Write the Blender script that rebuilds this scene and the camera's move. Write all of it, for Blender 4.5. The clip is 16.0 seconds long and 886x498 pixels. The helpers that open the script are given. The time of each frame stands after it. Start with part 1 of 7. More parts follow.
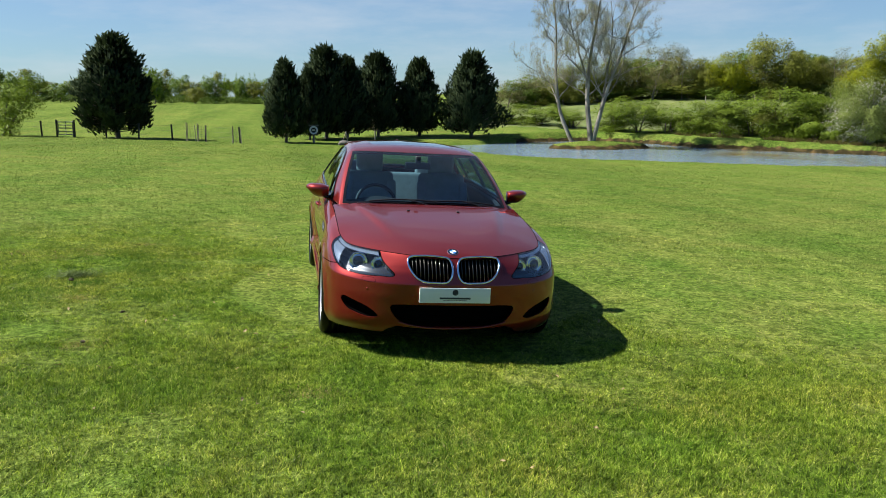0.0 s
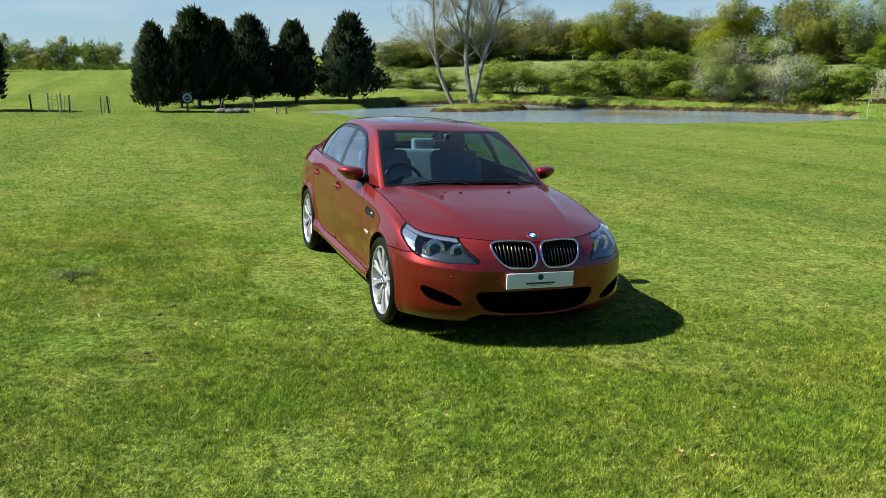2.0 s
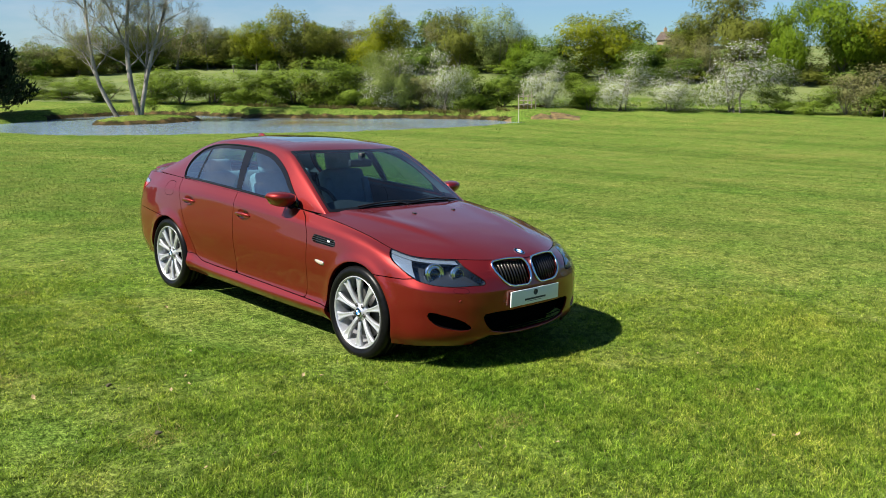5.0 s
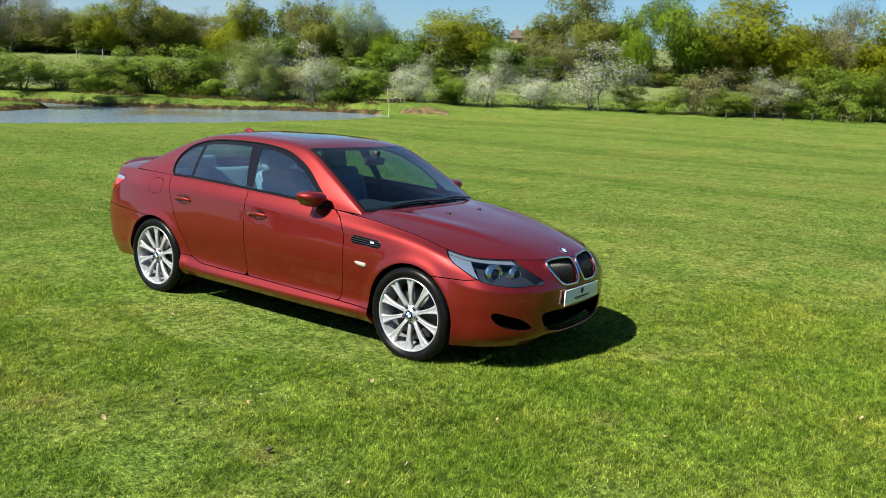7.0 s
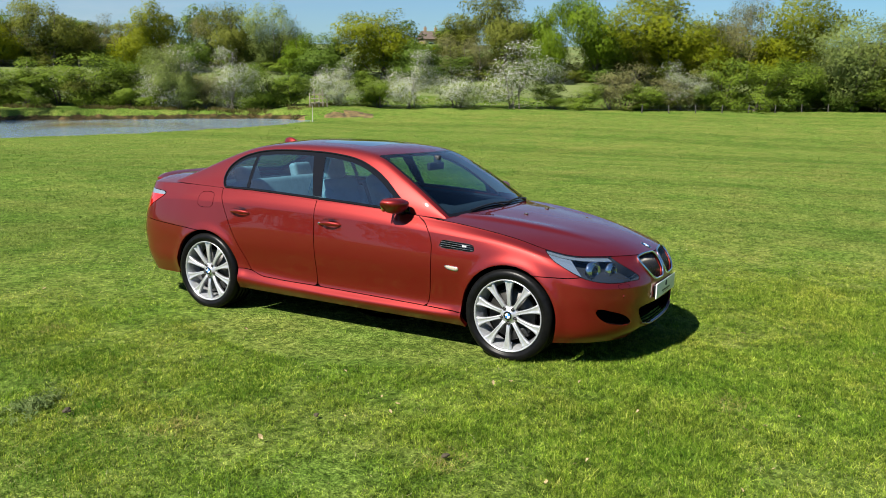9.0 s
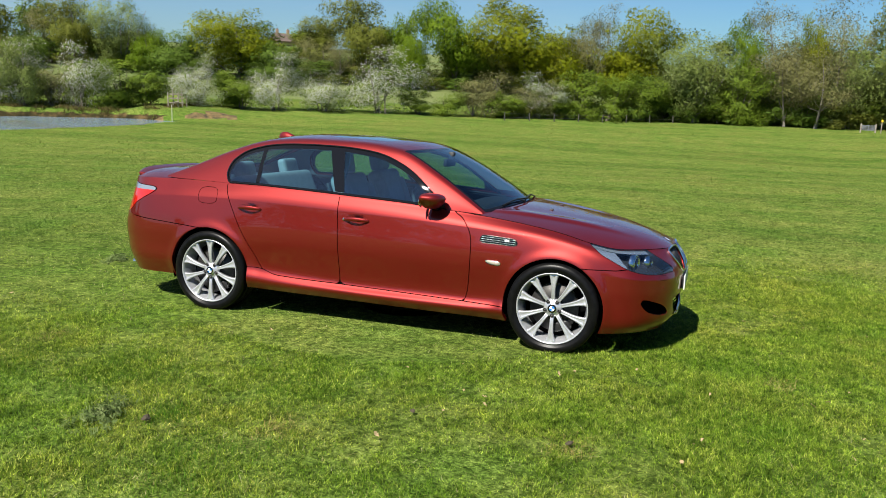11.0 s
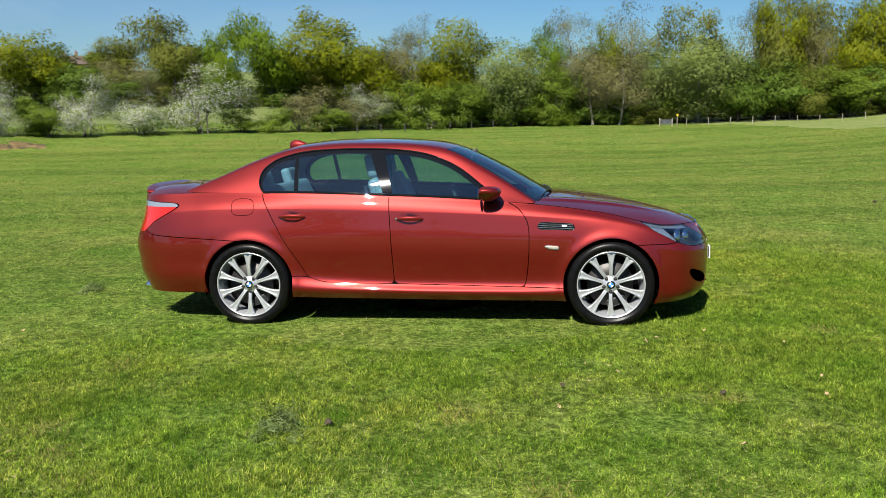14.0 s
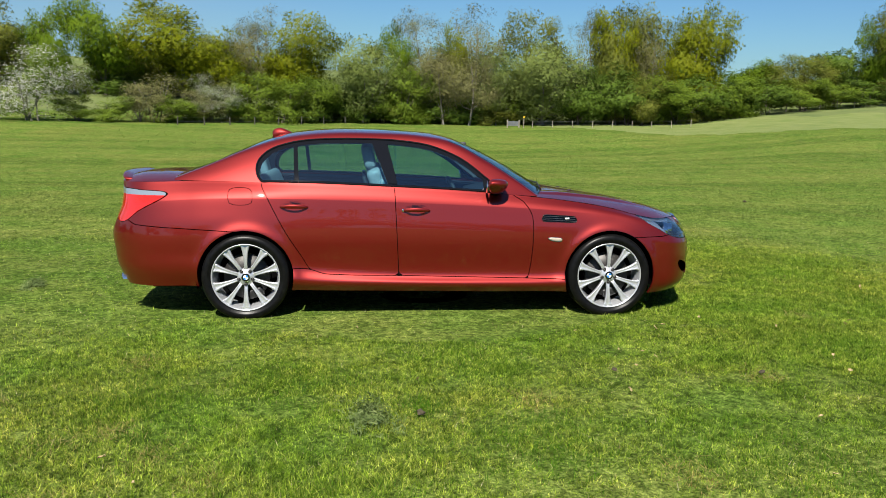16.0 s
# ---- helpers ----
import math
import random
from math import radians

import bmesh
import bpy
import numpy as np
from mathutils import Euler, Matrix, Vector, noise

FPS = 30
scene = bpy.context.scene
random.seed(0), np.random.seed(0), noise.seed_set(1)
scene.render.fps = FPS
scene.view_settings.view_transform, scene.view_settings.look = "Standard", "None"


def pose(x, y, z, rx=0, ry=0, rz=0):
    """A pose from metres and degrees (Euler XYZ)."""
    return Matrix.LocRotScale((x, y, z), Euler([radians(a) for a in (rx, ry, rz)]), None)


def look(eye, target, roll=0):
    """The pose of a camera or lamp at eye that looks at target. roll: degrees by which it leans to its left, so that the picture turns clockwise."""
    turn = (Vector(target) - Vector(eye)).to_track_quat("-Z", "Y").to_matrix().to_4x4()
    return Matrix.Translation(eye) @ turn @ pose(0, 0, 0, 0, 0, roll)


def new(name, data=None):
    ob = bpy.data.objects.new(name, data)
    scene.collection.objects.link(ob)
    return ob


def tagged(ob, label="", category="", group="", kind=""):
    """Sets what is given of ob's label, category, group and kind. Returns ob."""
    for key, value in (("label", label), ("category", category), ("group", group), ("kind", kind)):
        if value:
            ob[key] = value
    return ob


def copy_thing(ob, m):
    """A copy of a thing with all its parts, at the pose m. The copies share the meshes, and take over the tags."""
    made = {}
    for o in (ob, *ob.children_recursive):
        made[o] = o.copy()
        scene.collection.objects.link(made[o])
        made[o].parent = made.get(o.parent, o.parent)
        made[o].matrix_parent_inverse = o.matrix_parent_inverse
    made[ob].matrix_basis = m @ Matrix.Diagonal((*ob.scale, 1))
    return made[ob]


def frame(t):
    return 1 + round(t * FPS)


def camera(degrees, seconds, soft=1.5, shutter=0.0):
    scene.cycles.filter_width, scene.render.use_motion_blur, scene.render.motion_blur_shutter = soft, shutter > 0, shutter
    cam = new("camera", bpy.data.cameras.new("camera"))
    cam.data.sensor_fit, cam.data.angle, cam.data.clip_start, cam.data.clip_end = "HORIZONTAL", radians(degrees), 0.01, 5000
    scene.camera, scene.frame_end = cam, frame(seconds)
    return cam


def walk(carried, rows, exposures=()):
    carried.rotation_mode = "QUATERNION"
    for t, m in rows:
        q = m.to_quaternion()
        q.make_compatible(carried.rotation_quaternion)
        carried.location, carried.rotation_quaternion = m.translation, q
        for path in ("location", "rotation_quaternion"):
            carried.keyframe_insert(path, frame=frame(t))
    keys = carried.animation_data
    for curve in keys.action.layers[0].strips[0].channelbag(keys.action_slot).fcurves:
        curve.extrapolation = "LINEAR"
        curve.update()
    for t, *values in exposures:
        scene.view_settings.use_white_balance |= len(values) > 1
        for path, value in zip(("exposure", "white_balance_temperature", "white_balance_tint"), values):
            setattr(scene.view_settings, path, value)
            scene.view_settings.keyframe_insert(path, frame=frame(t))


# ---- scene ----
# The field leans a little; the car and the path are given in the car's own frame.
LEAN = pose(0, 0, 0, -0.7, 3.0, 0)
cam = camera(57.0, 16.0, soft=0.9)
PATH = [
    (0, (-1.199, -7.907, 1.716), (-0.82, -5.969, 1.396), 3.0),
    (0.5, (-1.546, -7.783, 1.703), (-1.14, -5.854, 1.364), 3.1),
    (1, (-1.873, -7.626, 1.724), (-1.402, -5.717, 1.356), 3.5),
    (1.5, (-2.274, -7.472, 1.738), (-1.68, -5.601, 1.355), 4.0),
    (2, (-2.593, -7.294, 1.772), (-1.907, -5.457, 1.378), 2.1),
    (2.5, (-2.905, -7.094, 1.788), (-2.089, -5.311, 1.395), 2.3),
    (3, (-3.272, -6.913, 1.792), (-2.316, -5.199, 1.406), 2.7),
    (3.5, (-3.537, -6.663, 1.793), (-2.482, -5.007, 1.414), 1.9),
    (4, (-3.809, -6.396, 1.789), (-2.61, -4.84, 1.415), 2.5),
    (4.2, (-3.947, -6.291, 1.783), (-2.689, -4.781, 1.416), 2.3),
    (6.3, (-4.948, -5.233, 1.764), (-3.467, -3.933, 1.422), 1.8),
    (6.5, (-5.031, -5.117, 1.766), (-3.511, -3.864, 1.423), 2.1),
    (7, (-5.293, -4.825, 1.762), (-3.686, -3.687, 1.41), 2.7),
    (7.5, (-5.469, -4.561, 1.768), (-3.847, -3.446, 1.416), 1.5),
    (8, (-5.635, -4.317, 1.773), (-3.975, -3.259, 1.419), 1.6),
    (8.5, (-5.864, -4.052, 1.76), (-4.169, -3.049, 1.412), 1.3),
    (8.7, (-5.932, -3.945, 1.751), (-4.229, -2.956, 1.406), 1.1),
    (10.8, (-6.547, -2.676, 1.656), (-4.689, -2.01, 1.333), 2.1),
    (11, (-6.602, -2.529, 1.628), (-4.732, -1.896, 1.309), 2.2),
    (11.5, (-6.727, -2.197, 1.608), (-4.847, -1.591, 1.295), 2.5),
    (12, (-6.862, -1.904, 1.574), (-4.942, -1.424, 1.282), -0.0),
    (12.5, (-7.002, -1.623, 1.548), (-5.066, -1.212, 1.264), -1.4),
    (13, (-7.041, -1.375, 1.511), (-5.091, -1.027, 1.228), -0.6),
    (13.5, (-7.131, -1.091, 1.505), (-5.167, -0.829, 1.226), 0.2),
    (14, (-7.217, -0.785, 1.487), (-5.248, -0.584, 1.204), -1.0),
    (14.5, (-7.232, -0.49, 1.48), (-5.257, -0.358, 1.194), -1.3),
    (15, (-7.297, -0.137, 1.464), (-5.318, -0.124, 1.172), -0.9),
    (15.5, (-7.285, 0.19, 1.448), (-5.309, 0.097, 1.155), -0.6),
    (16, (-7.245, 0.535, 1.447), (-5.276, 0.341, 1.157), 0.7),
]
walk(cam, [(t, LEAN @ look(eye, target, roll)) for t, eye, target, roll in PATH], [(0, 1.2), (4, 1.22), (8, 1.2), (11, 1.05), (16, 1.0)])

# ---- light ----
TO_SUN = (LEAN.to_3x3() @ Vector((-0.95, 0.22, 1.03))).normalized()
world = bpy.data.worlds.new("sky")
scene.world = world
world.use_nodes = True
wn, wl = world.node_tree.nodes, world.node_tree.links
sky = wn.new("ShaderNodeTexSky")
sky.sky_type, sky.sun_disc = "NISHITA", False
sky.sun_elevation, sky.sun_rotation = math.asin(TO_SUN.z), math.atan2(TO_SUN.x, TO_SUN.y)
sky.air_density, sky.dust_density, sky.ozone_density = 1.0, 0.15, 2.2
# thin wisps of cloud
geo, stretch, wisp, ramp = wn.new("ShaderNodeTexCoord"), wn.new("ShaderNodeMapping"), wn.new("ShaderNodeTexNoise"), wn.new("ShaderNodeValToRGB")
stretch.inputs["Scale"].default_value = (1.6, 1.6, 7.0)
wisp.inputs["Scale"].default_value, wisp.inputs["Detail"].default_value, wisp.inputs["Roughness"].default_value = 2.2, 7.0, 0.62
ramp.color_ramp.elements[0].position, ramp.color_ramp.elements[1].position = 0.46, 0.8
ramp.color_ramp.elements[0].color, ramp.color_ramp.elements[1].color = (0.12, 0.12, 0.12, 1), (0.36, 0.36, 0.36, 1)
clouds = wn.new("ShaderNodeMixRGB")
clouds.inputs["Color2"].default_value = (7.5, 8.0, 8.6, 1)
wl.new(geo.outputs["Generated"], stretch.inputs["Vector"])
wl.new(stretch.outputs["Vector"], wisp.inputs["Vector"])
wl.new(wisp.outputs["Fac"], ramp.inputs["Fac"])
# the veil of cloud lies to the north
side, spread_of, veil = wn.new("ShaderNodeVectorMath"), wn.new("ShaderNodeMapRange"), wn.new("ShaderNodeMath")
side.operation, side.inputs[1].default_value = "DOT_PRODUCT", (-0.1, 0.99, 0)
spread_of.inputs["From Min"].default_value, spread_of.inputs["From Max"].default_value = -0.1, 0.9
spread_of.inputs["To Min"].default_value, spread_of.inputs["To Max"].default_value = 0.06, 1.8
wl.new(geo.outputs["Generated"], side.inputs[0]), wl.new(side.outputs["Value"], spread_of.inputs["Value"])
veil.operation = "MULTIPLY"
wl.new(ramp.outputs["Color"], veil.inputs[0]), wl.new(spread_of.outputs[0], veil.inputs[1])
wl.new(veil.outputs[0], clouds.inputs["Fac"])
clear = wn.new("ShaderNodeMixRGB")
clear.blend_type = "MULTIPLY"
clear.inputs["Fac"].default_value, clear.inputs["Color2"].default_value = 1.0, (0.5, 0.8, 1.1, 1)
wl.new(sky.outputs["Color"], clear.inputs["Color1"])
wl.new(clear.outputs["Color"], clouds.inputs["Color1"])
wl.new(clouds.outputs["Color"], wn["Background"].inputs["Color"])
wn["Background"].inputs["Strength"].default_value = 0.0415
sun_data = bpy.data.lights.new("sun", "SUN")
sun_data.energy, sun_data.angle, sun_data.color = 5.0, radians(0.53), (1.0, 0.95, 0.86)
sun = new("sun", sun_data)
sun.matrix_world = look(TO_SUN * 60, (0, 0, 0))

# ---- materials ----
def material(name, color, rough=0.5, metal=0.0, **more):
    m = bpy.data.materials.new(name)
    m.use_nodes = True
    b = m.node_tree.nodes["Principled BSDF"]
    b.inputs["Base Color"].default_value = (*color, 1)
    b.inputs["Roughness"].default_value, b.inputs["Metallic"].default_value = rough, metal
    for key, value in more.items():
        b.inputs[key.replace("_", " ")].default_value = value
    return m


def mix_noise(m, colors, scale, socket="Base Color", detail=6.0, low=0.35, high=0.65, stretch=(1, 1, 1), rough=0.6):
    """Lays a noise between two or more colours into a socket of the material; returns the ramp."""
    n, l = m.node_tree.nodes, m.node_tree.links
    co, mp, tex, rp = n.new("ShaderNodeTexCoord"), n.new("ShaderNodeMapping"), n.new("ShaderNodeTexNoise"), n.new("ShaderNodeValToRGB")
    mp.inputs["Scale"].default_value = stretch
    tex.inputs["Scale"].default_value, tex.inputs["Detail"].default_value, tex.inputs["Roughness"].default_value = scale, detail, rough
    e = rp.color_ramp.elements
    e[0].position, e[1].position = low, high
    e[0].color, e[1].color = (*colors[0], 1), (*colors[-1], 1)
    for k, c in enumerate(colors[1:-1], 1):
        e.new(low + (high - low) * k / (len(colors) - 1)).color = (*c, 1)
    l.new(co.outputs["Object"], mp.inputs["Vector"])
    l.new(mp.outputs["Vector"], tex.inputs["Vector"])
    l.new(tex.outputs["Fac"], rp.inputs["Fac"])
    if socket:
        l.new(rp.outputs["Color"], n["Principled BSDF"].inputs[socket])
    return rp


def bump(m, scale, depth, strength=0.6, detail=6.0):
    n, l = m.node_tree.nodes, m.node_tree.links
    co, tex, bp = n.new("ShaderNodeTexCoord"), n.new("ShaderNodeTexNoise"), n.new("ShaderNodeBump")
    tex.inputs["Scale"].default_value, tex.inputs["Detail"].default_value = scale, detail
    bp.inputs["Strength"].default_value, bp.inputs["Distance"].default_value = strength, depth
    l.new(co.outputs["Object"], tex.inputs["Vector"])
    l.new(tex.outputs["Fac"], bp.inputs["Height"])
    l.new(bp.outputs["Normal"], n["Principled BSDF"].inputs["Normal"])
    return m


def leafy(name, colors, through_light=0.35, rough=0.55, sprays=0.0, calm=0.0):
    """Leaves: every leaf has its own tint, and lets some light through."""
    middle = np.mean(colors, axis=0)
    colors = [tuple(float(v) for v in np.asarray(c) * (1 - calm) + middle * calm) for c in colors]
    m = material(name, colors[0], rough)
    n, l = m.node_tree.nodes, m.node_tree.links
    g, rp, tr, mx = n.new("ShaderNodeNewGeometry"), n.new("ShaderNodeValToRGB"), n.new("ShaderNodeBsdfTranslucent"), n.new("ShaderNodeMixShader")
    e = rp.color_ramp.elements
    e[0].color, e[1].color = (*colors[0], 1), (*colors[-1], 1)
    for k, c in enumerate(colors[1:-1], 1):
        e.new(k / (len(colors) - 1)).color = (*c, 1)
    l.new(g.outputs["Random Per Island"], rp.inputs["Fac"])
    l.new(rp.outputs["Color"], n["Principled BSDF"].inputs["Base Color"])
    l.new(rp.outputs["Color"], tr.inputs["Color"])
    mx.inputs["Fac"].default_value = through_light
    l.new(n["Principled BSDF"].outputs[0], mx.inputs[1])
    l.new(tr.outputs[0], mx.inputs[2])
    l.new(mx.outputs[0], n["Material Output"].inputs["Surface"])
    n["Principled BSDF"].inputs["Specular IOR Level"].default_value = 0.1
    if sprays:
        # a spray of small leaves with air between them
        co, tx, gt, air, cut = (n.new(k) for k in ("ShaderNodeTexCoord", "ShaderNodeTexNoise", "ShaderNodeMath", "ShaderNodeBsdfTransparent", "ShaderNodeMixShader"))
        gt.operation, gt.inputs[1].default_value = "GREATER_THAN", 0.49
        tx.inputs["Scale"].default_value, tx.inputs["Detail"].default_value, tx.inputs["Roughness"].default_value = sprays, 1.5, 0.6
        l.new(co.outputs["Object"], tx.inputs["Vector"]), l.new(tx.outputs["Fac"], gt.inputs[0])
        l.new(gt.outputs[0], cut.inputs["Fac"]), l.new(air.outputs[0], cut.inputs[1]), l.new(mx.outputs[0], cut.inputs[2])
        l.new(cut.outputs[0], n["Material Output"].inputs["Surface"])
    return m


def bark(name, dark, light, scale=7):
    m = material(name, dark, 0.85)
    mix_noise(m, [dark, light], scale, stretch=(1, 1, 0.3), low=0.3, high=0.7)
    return bump(m, scale * 3, 0.02)


BARK = bark("brown_bark", (0.055, 0.045, 0.032), (0.16, 0.135, 0.105))
BARK_GREY = bark("grey_bark", (0.0880, 0.0770, 0.0633), (0.1980, 0.1815, 0.1540))
BARK_PALE = bark("pale_bark", (0.06, 0.052, 0.04), (0.34, 0.315, 0.27), 1.6)
WEATHERED = material("weathered_wood", (0.2, 0.17, 0.13), 0.85)
mix_noise(WEATHERED, [(0.11, 0.09, 0.07), (0.3, 0.27, 0.22)], 9, stretch=(1, 1, 0.15))
DARK_WOOD = material("tarred_wood", (0.03, 0.028, 0.024), 0.8)
mix_noise(DARK_WOOD, [(0.018, 0.017, 0.015), (0.06, 0.055, 0.045)], 12, stretch=(1, 1, 0.2))
GALVANISED = material("galvanised_steel", (0.2, 0.21, 0.22), 0.5, 0.8)
WIRE = material("fence_wire", (0.1, 0.1, 0.1), 0.5, 0.7)

GRASS_SOIL = material("grass", (0.08, 0.12, 0.015), 0.9)
rp_a = mix_noise(GRASS_SOIL, [(0.04636, 0.08733, 0.0131), (0.0852, 0.1311, 0.02096), (0.1228, 0.1568, 0.02882)], 0.55, None, 9, 0.3, 0.7)
rp_b = mix_noise(GRASS_SOIL, [(0.03257, 0.05651, 0.007863), (0.0902, 0.1387, 0.02096), (0.1628, 0.1952, 0.03406)], 26, None, 8, 0.28, 0.72)
rp_c = mix_noise(GRASS_SOIL, [(0.09962, 0.1532, 0.02726), (0.1252, 0.1727, 0.03543), (0.1558, 0.1755, 0.04088)], 0.07, None, 5, 0.3, 0.7, (1, 2.2, 1))
gn, gl = GRASS_SOIL.node_tree.nodes, GRASS_SOIL.node_tree.links
m1, m2 = gn.new("ShaderNodeMixRGB"), gn.new("ShaderNodeMixRGB")
m1.inputs["Fac"].default_value, m2.inputs["Fac"].default_value = 0.5, 0.5
gl.new(rp_a.outputs["Color"], m1.inputs["Color1"]), gl.new(rp_b.outputs["Color"], m1.inputs["Color2"])
gl.new(m1.outputs["Color"], m2.inputs["Color1"]), gl.new(rp_c.outputs["Color"], m2.inputs["Color2"])
gl.new(m2.outputs["Color"], gn["Principled BSDF"].inputs["Base Color"])
bump(GRASS_SOIL, 50, 0.03, 0.9, 10)
gn["Principled BSDF"].inputs["Specular IOR Level"].default_value = 0.02
EARTH = material("bank_earth", (0.2, 0.12, 0.06), 0.95)
mix_noise(EARTH, [(0.02, 0.017, 0.007), (0.1, 0.068, 0.025), (0.19, 0.125, 0.045)], 2.3, detail=9)
bump(EARTH, 6, 0.12, 0.9)
STRAW = material("pale_dry_grass", (0.3, 0.29, 0.13), 0.9)
mix_noise(STRAW, [(0.105, 0.15, 0.022), (0.165, 0.19, 0.05)], 0.6, detail=9, stretch=(1, 1, 1))
bump(STRAW, 30, 0.05, 0.8)
MEADOW = material("hill_meadow_grass", (0.12, 0.15, 0.04), 0.95)
mix_noise(MEADOW, [(0.075, 0.108, 0.02), (0.1, 0.13, 0.028), (0.125, 0.148, 0.04)], 0.25, detail=9)
bump(MEADOW, 6, 0.08, 0.7)
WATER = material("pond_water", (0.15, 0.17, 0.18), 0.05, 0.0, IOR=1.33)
# murky brown; blue patches put the sky's reflection into the colour
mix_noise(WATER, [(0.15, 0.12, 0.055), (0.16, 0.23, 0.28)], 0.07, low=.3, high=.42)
wnode = WATER.node_tree
wco, wmp, wtx, wbp = (wnode.nodes.new(k) for k in ("ShaderNodeTexCoord", "ShaderNodeMapping", "ShaderNodeTexNoise", "ShaderNodeBump"))
wmp.inputs["Scale"].default_value, wmp.inputs["Rotation"].default_value = (1, 3.2, 1), (0, 0, 0.5)
wtx.inputs["Scale"].default_value, wtx.inputs["Detail"].default_value = 2.2, 4
wbp.inputs["Strength"].default_value, wbp.inputs["Distance"].default_value = 0.4, 0.07
wnode.links.new(wco.outputs["Object"], wmp.inputs["Vector"]), wnode.links.new(wmp.outputs["Vector"], wtx.inputs["Vector"])
wnode.links.new(wtx.outputs["Fac"], wbp.inputs["Height"]), wnode.links.new(wbp.outputs["Normal"], wnode.nodes["Principled BSDF"].inputs["Normal"])

OAK_GOLD = leafy("gold_green_leaves", [(0.07749, 0.1176, 0.0048), (0.1722, 0.2042, 0.0064), (0.2498, 0.2554, 0.0096)], 0.4, sprays=150, calm=0.6)
OAK_OLIVE = leafy("olive_leaves", [(0.0707, 0.0897, 0.0154), (0.1295, 0.1537, 0.0226), (0.2001, 0.2049, 0.0308)], 0.35, sprays=150, calm=0.6)
MAPLE = leafy("fresh_green_leaves", [(0.06468, 0.1254, 0.0065), (0.1185, 0.1986, 0.0097), (0.1831, 0.2404, 0.0146)], 0.4, sprays=150, calm=0.6)
MAPLE_DARK = leafy("dark_green_leaves", [(0.0405, 0.08195, 0.0108), (0.081, 0.1368, 0.0162), (0.1417, 0.2005, 0.0243)], 0.3, sprays=80, calm=0.6)
WILLOW = leafy("grey_green_leaves", [(0.09347, 0.1277, 0.0319), (0.1637, 0.2106, 0.0519), (0.2571, 0.3064, 0.0798)], 0.35, sprays=160, calm=0.6)
HAWTHORN = leafy("hawthorn_leaves", [(0.0696, 0.1183, 0.0109), (0.1265, 0.1947, 0.0175), (0.2024, 0.2643, 0.0274)], 0.35, sprays=90, calm=0.6)
BLOSSOM = leafy("white_blossom", [(0.3360, 0.3360, 0.2720), (0.4960, 0.4880, 0.4320), (0.6400, 0.6320, 0.5920)], 0.3, sprays=130, calm=0.6)
ASH_BUDS = leafy("brown_grey_buds", [(0.1026, 0.09187, 0.0378), (0.1612, 0.1505, 0.05676), (0.1907, 0.2059, 0.06924)], 0.25, sprays=110, calm=0.6)
NEEDLES = leafy("dark_conifer_needles", [(0.012, 0.022, 0.012), (0.023, 0.038, 0.017), (0.042, 0.06, 0.023)], 0.15, 0.8, calm=0.3)
NEEDLES.node_tree.nodes["Principled BSDF"].inputs["Specular IOR Level"].default_value = 0.05
YOUNG_BIRCH = leafy("young_yellow_leaves", [(0.14, 0.14, 0.05), (0.2, 0.2, 0.07), (0.27, 0.26, 0.1)], 0.4)
BLADES = leafy("grass_blades", [(0.052, 0.1, 0.008), (0.118, 0.2, 0.014), (0.184, 0.277, 0.022), (0.25, 0.338, 0.036), (0.352, 0.395, 0.085)], 0.42, 0.5)
# the gloss of grass seen at a low angle is in this paler colour
FAR_BLADES = leafy("field_grass_blades", [(0.125, 0.188, 0.032), (0.152, 0.22, 0.042), (0.182, 0.248, 0.056), (0.215, 0.275, 0.08)], 0.4, 0.6)
FAR_BLADES.node_tree.nodes["Principled BSDF"].inputs["Specular IOR Level"].default_value = 0.05

# broad patches of the lawn, yellower and greener, and faint mowing stripes;
# the fine specks at scales 19 and 62 paint shade between the blades
def patches(m, shades):
    n, l = m.node_tree.nodes, m.node_tree.links
    target = n["Principled BSDF"].inputs["Base Color"]
    source = target.links[0].from_socket
    for (scale, low, high, stretch, a, b) in shades:
        rp = mix_noise(m, [a, b], scale, None, 4, low, high, stretch)
        mx = n.new("ShaderNodeMixRGB")
        mx.blend_type, mx.inputs["Fac"].default_value = "MULTIPLY", 1.0
        l.new(source, mx.inputs["Color1"]), l.new(rp.outputs["Color"], mx.inputs["Color2"])
        source = mx.outputs["Color"]
    l.new(source, target)
    for node in [k for k in n if k.type == "BSDF_TRANSLUCENT"]:
        l.new(source, node.inputs["Color"])


LAWN_SHADES = [(0.8, 0.35, 0.65, (1, 1, 1), (0.82, 0.95, 0.82), (1.18, 1.04, 1.2)), (4.5, 0.34, 0.66, (1, 1, 1), (0.66, 0.74, 0.62), (1.25, 1.18, 1.25)), (19, 0.36, 0.62, (1, 1, 1), (0.46, 0.5, 0.44), (1.42, 1.36, 1.4)),
               (62, 0.38, 0.62, (1, 1, 1), (0.56, 0.6, 0.55), (1.4, 1.36, 1.4)), (0.3, 0.4, 0.6, (1, .05, 1), (0.86, 0.9, 0.86), (1.08, 1.06, 1.1))]
patches(BLADES, LAWN_SHADES)
patches(FAR_BLADES, LAWN_SHADES[:3] + LAWN_SHADES[4:])
BLADES.node_tree.nodes["Principled BSDF"].inputs["Specular IOR Level"].default_value = 0.1
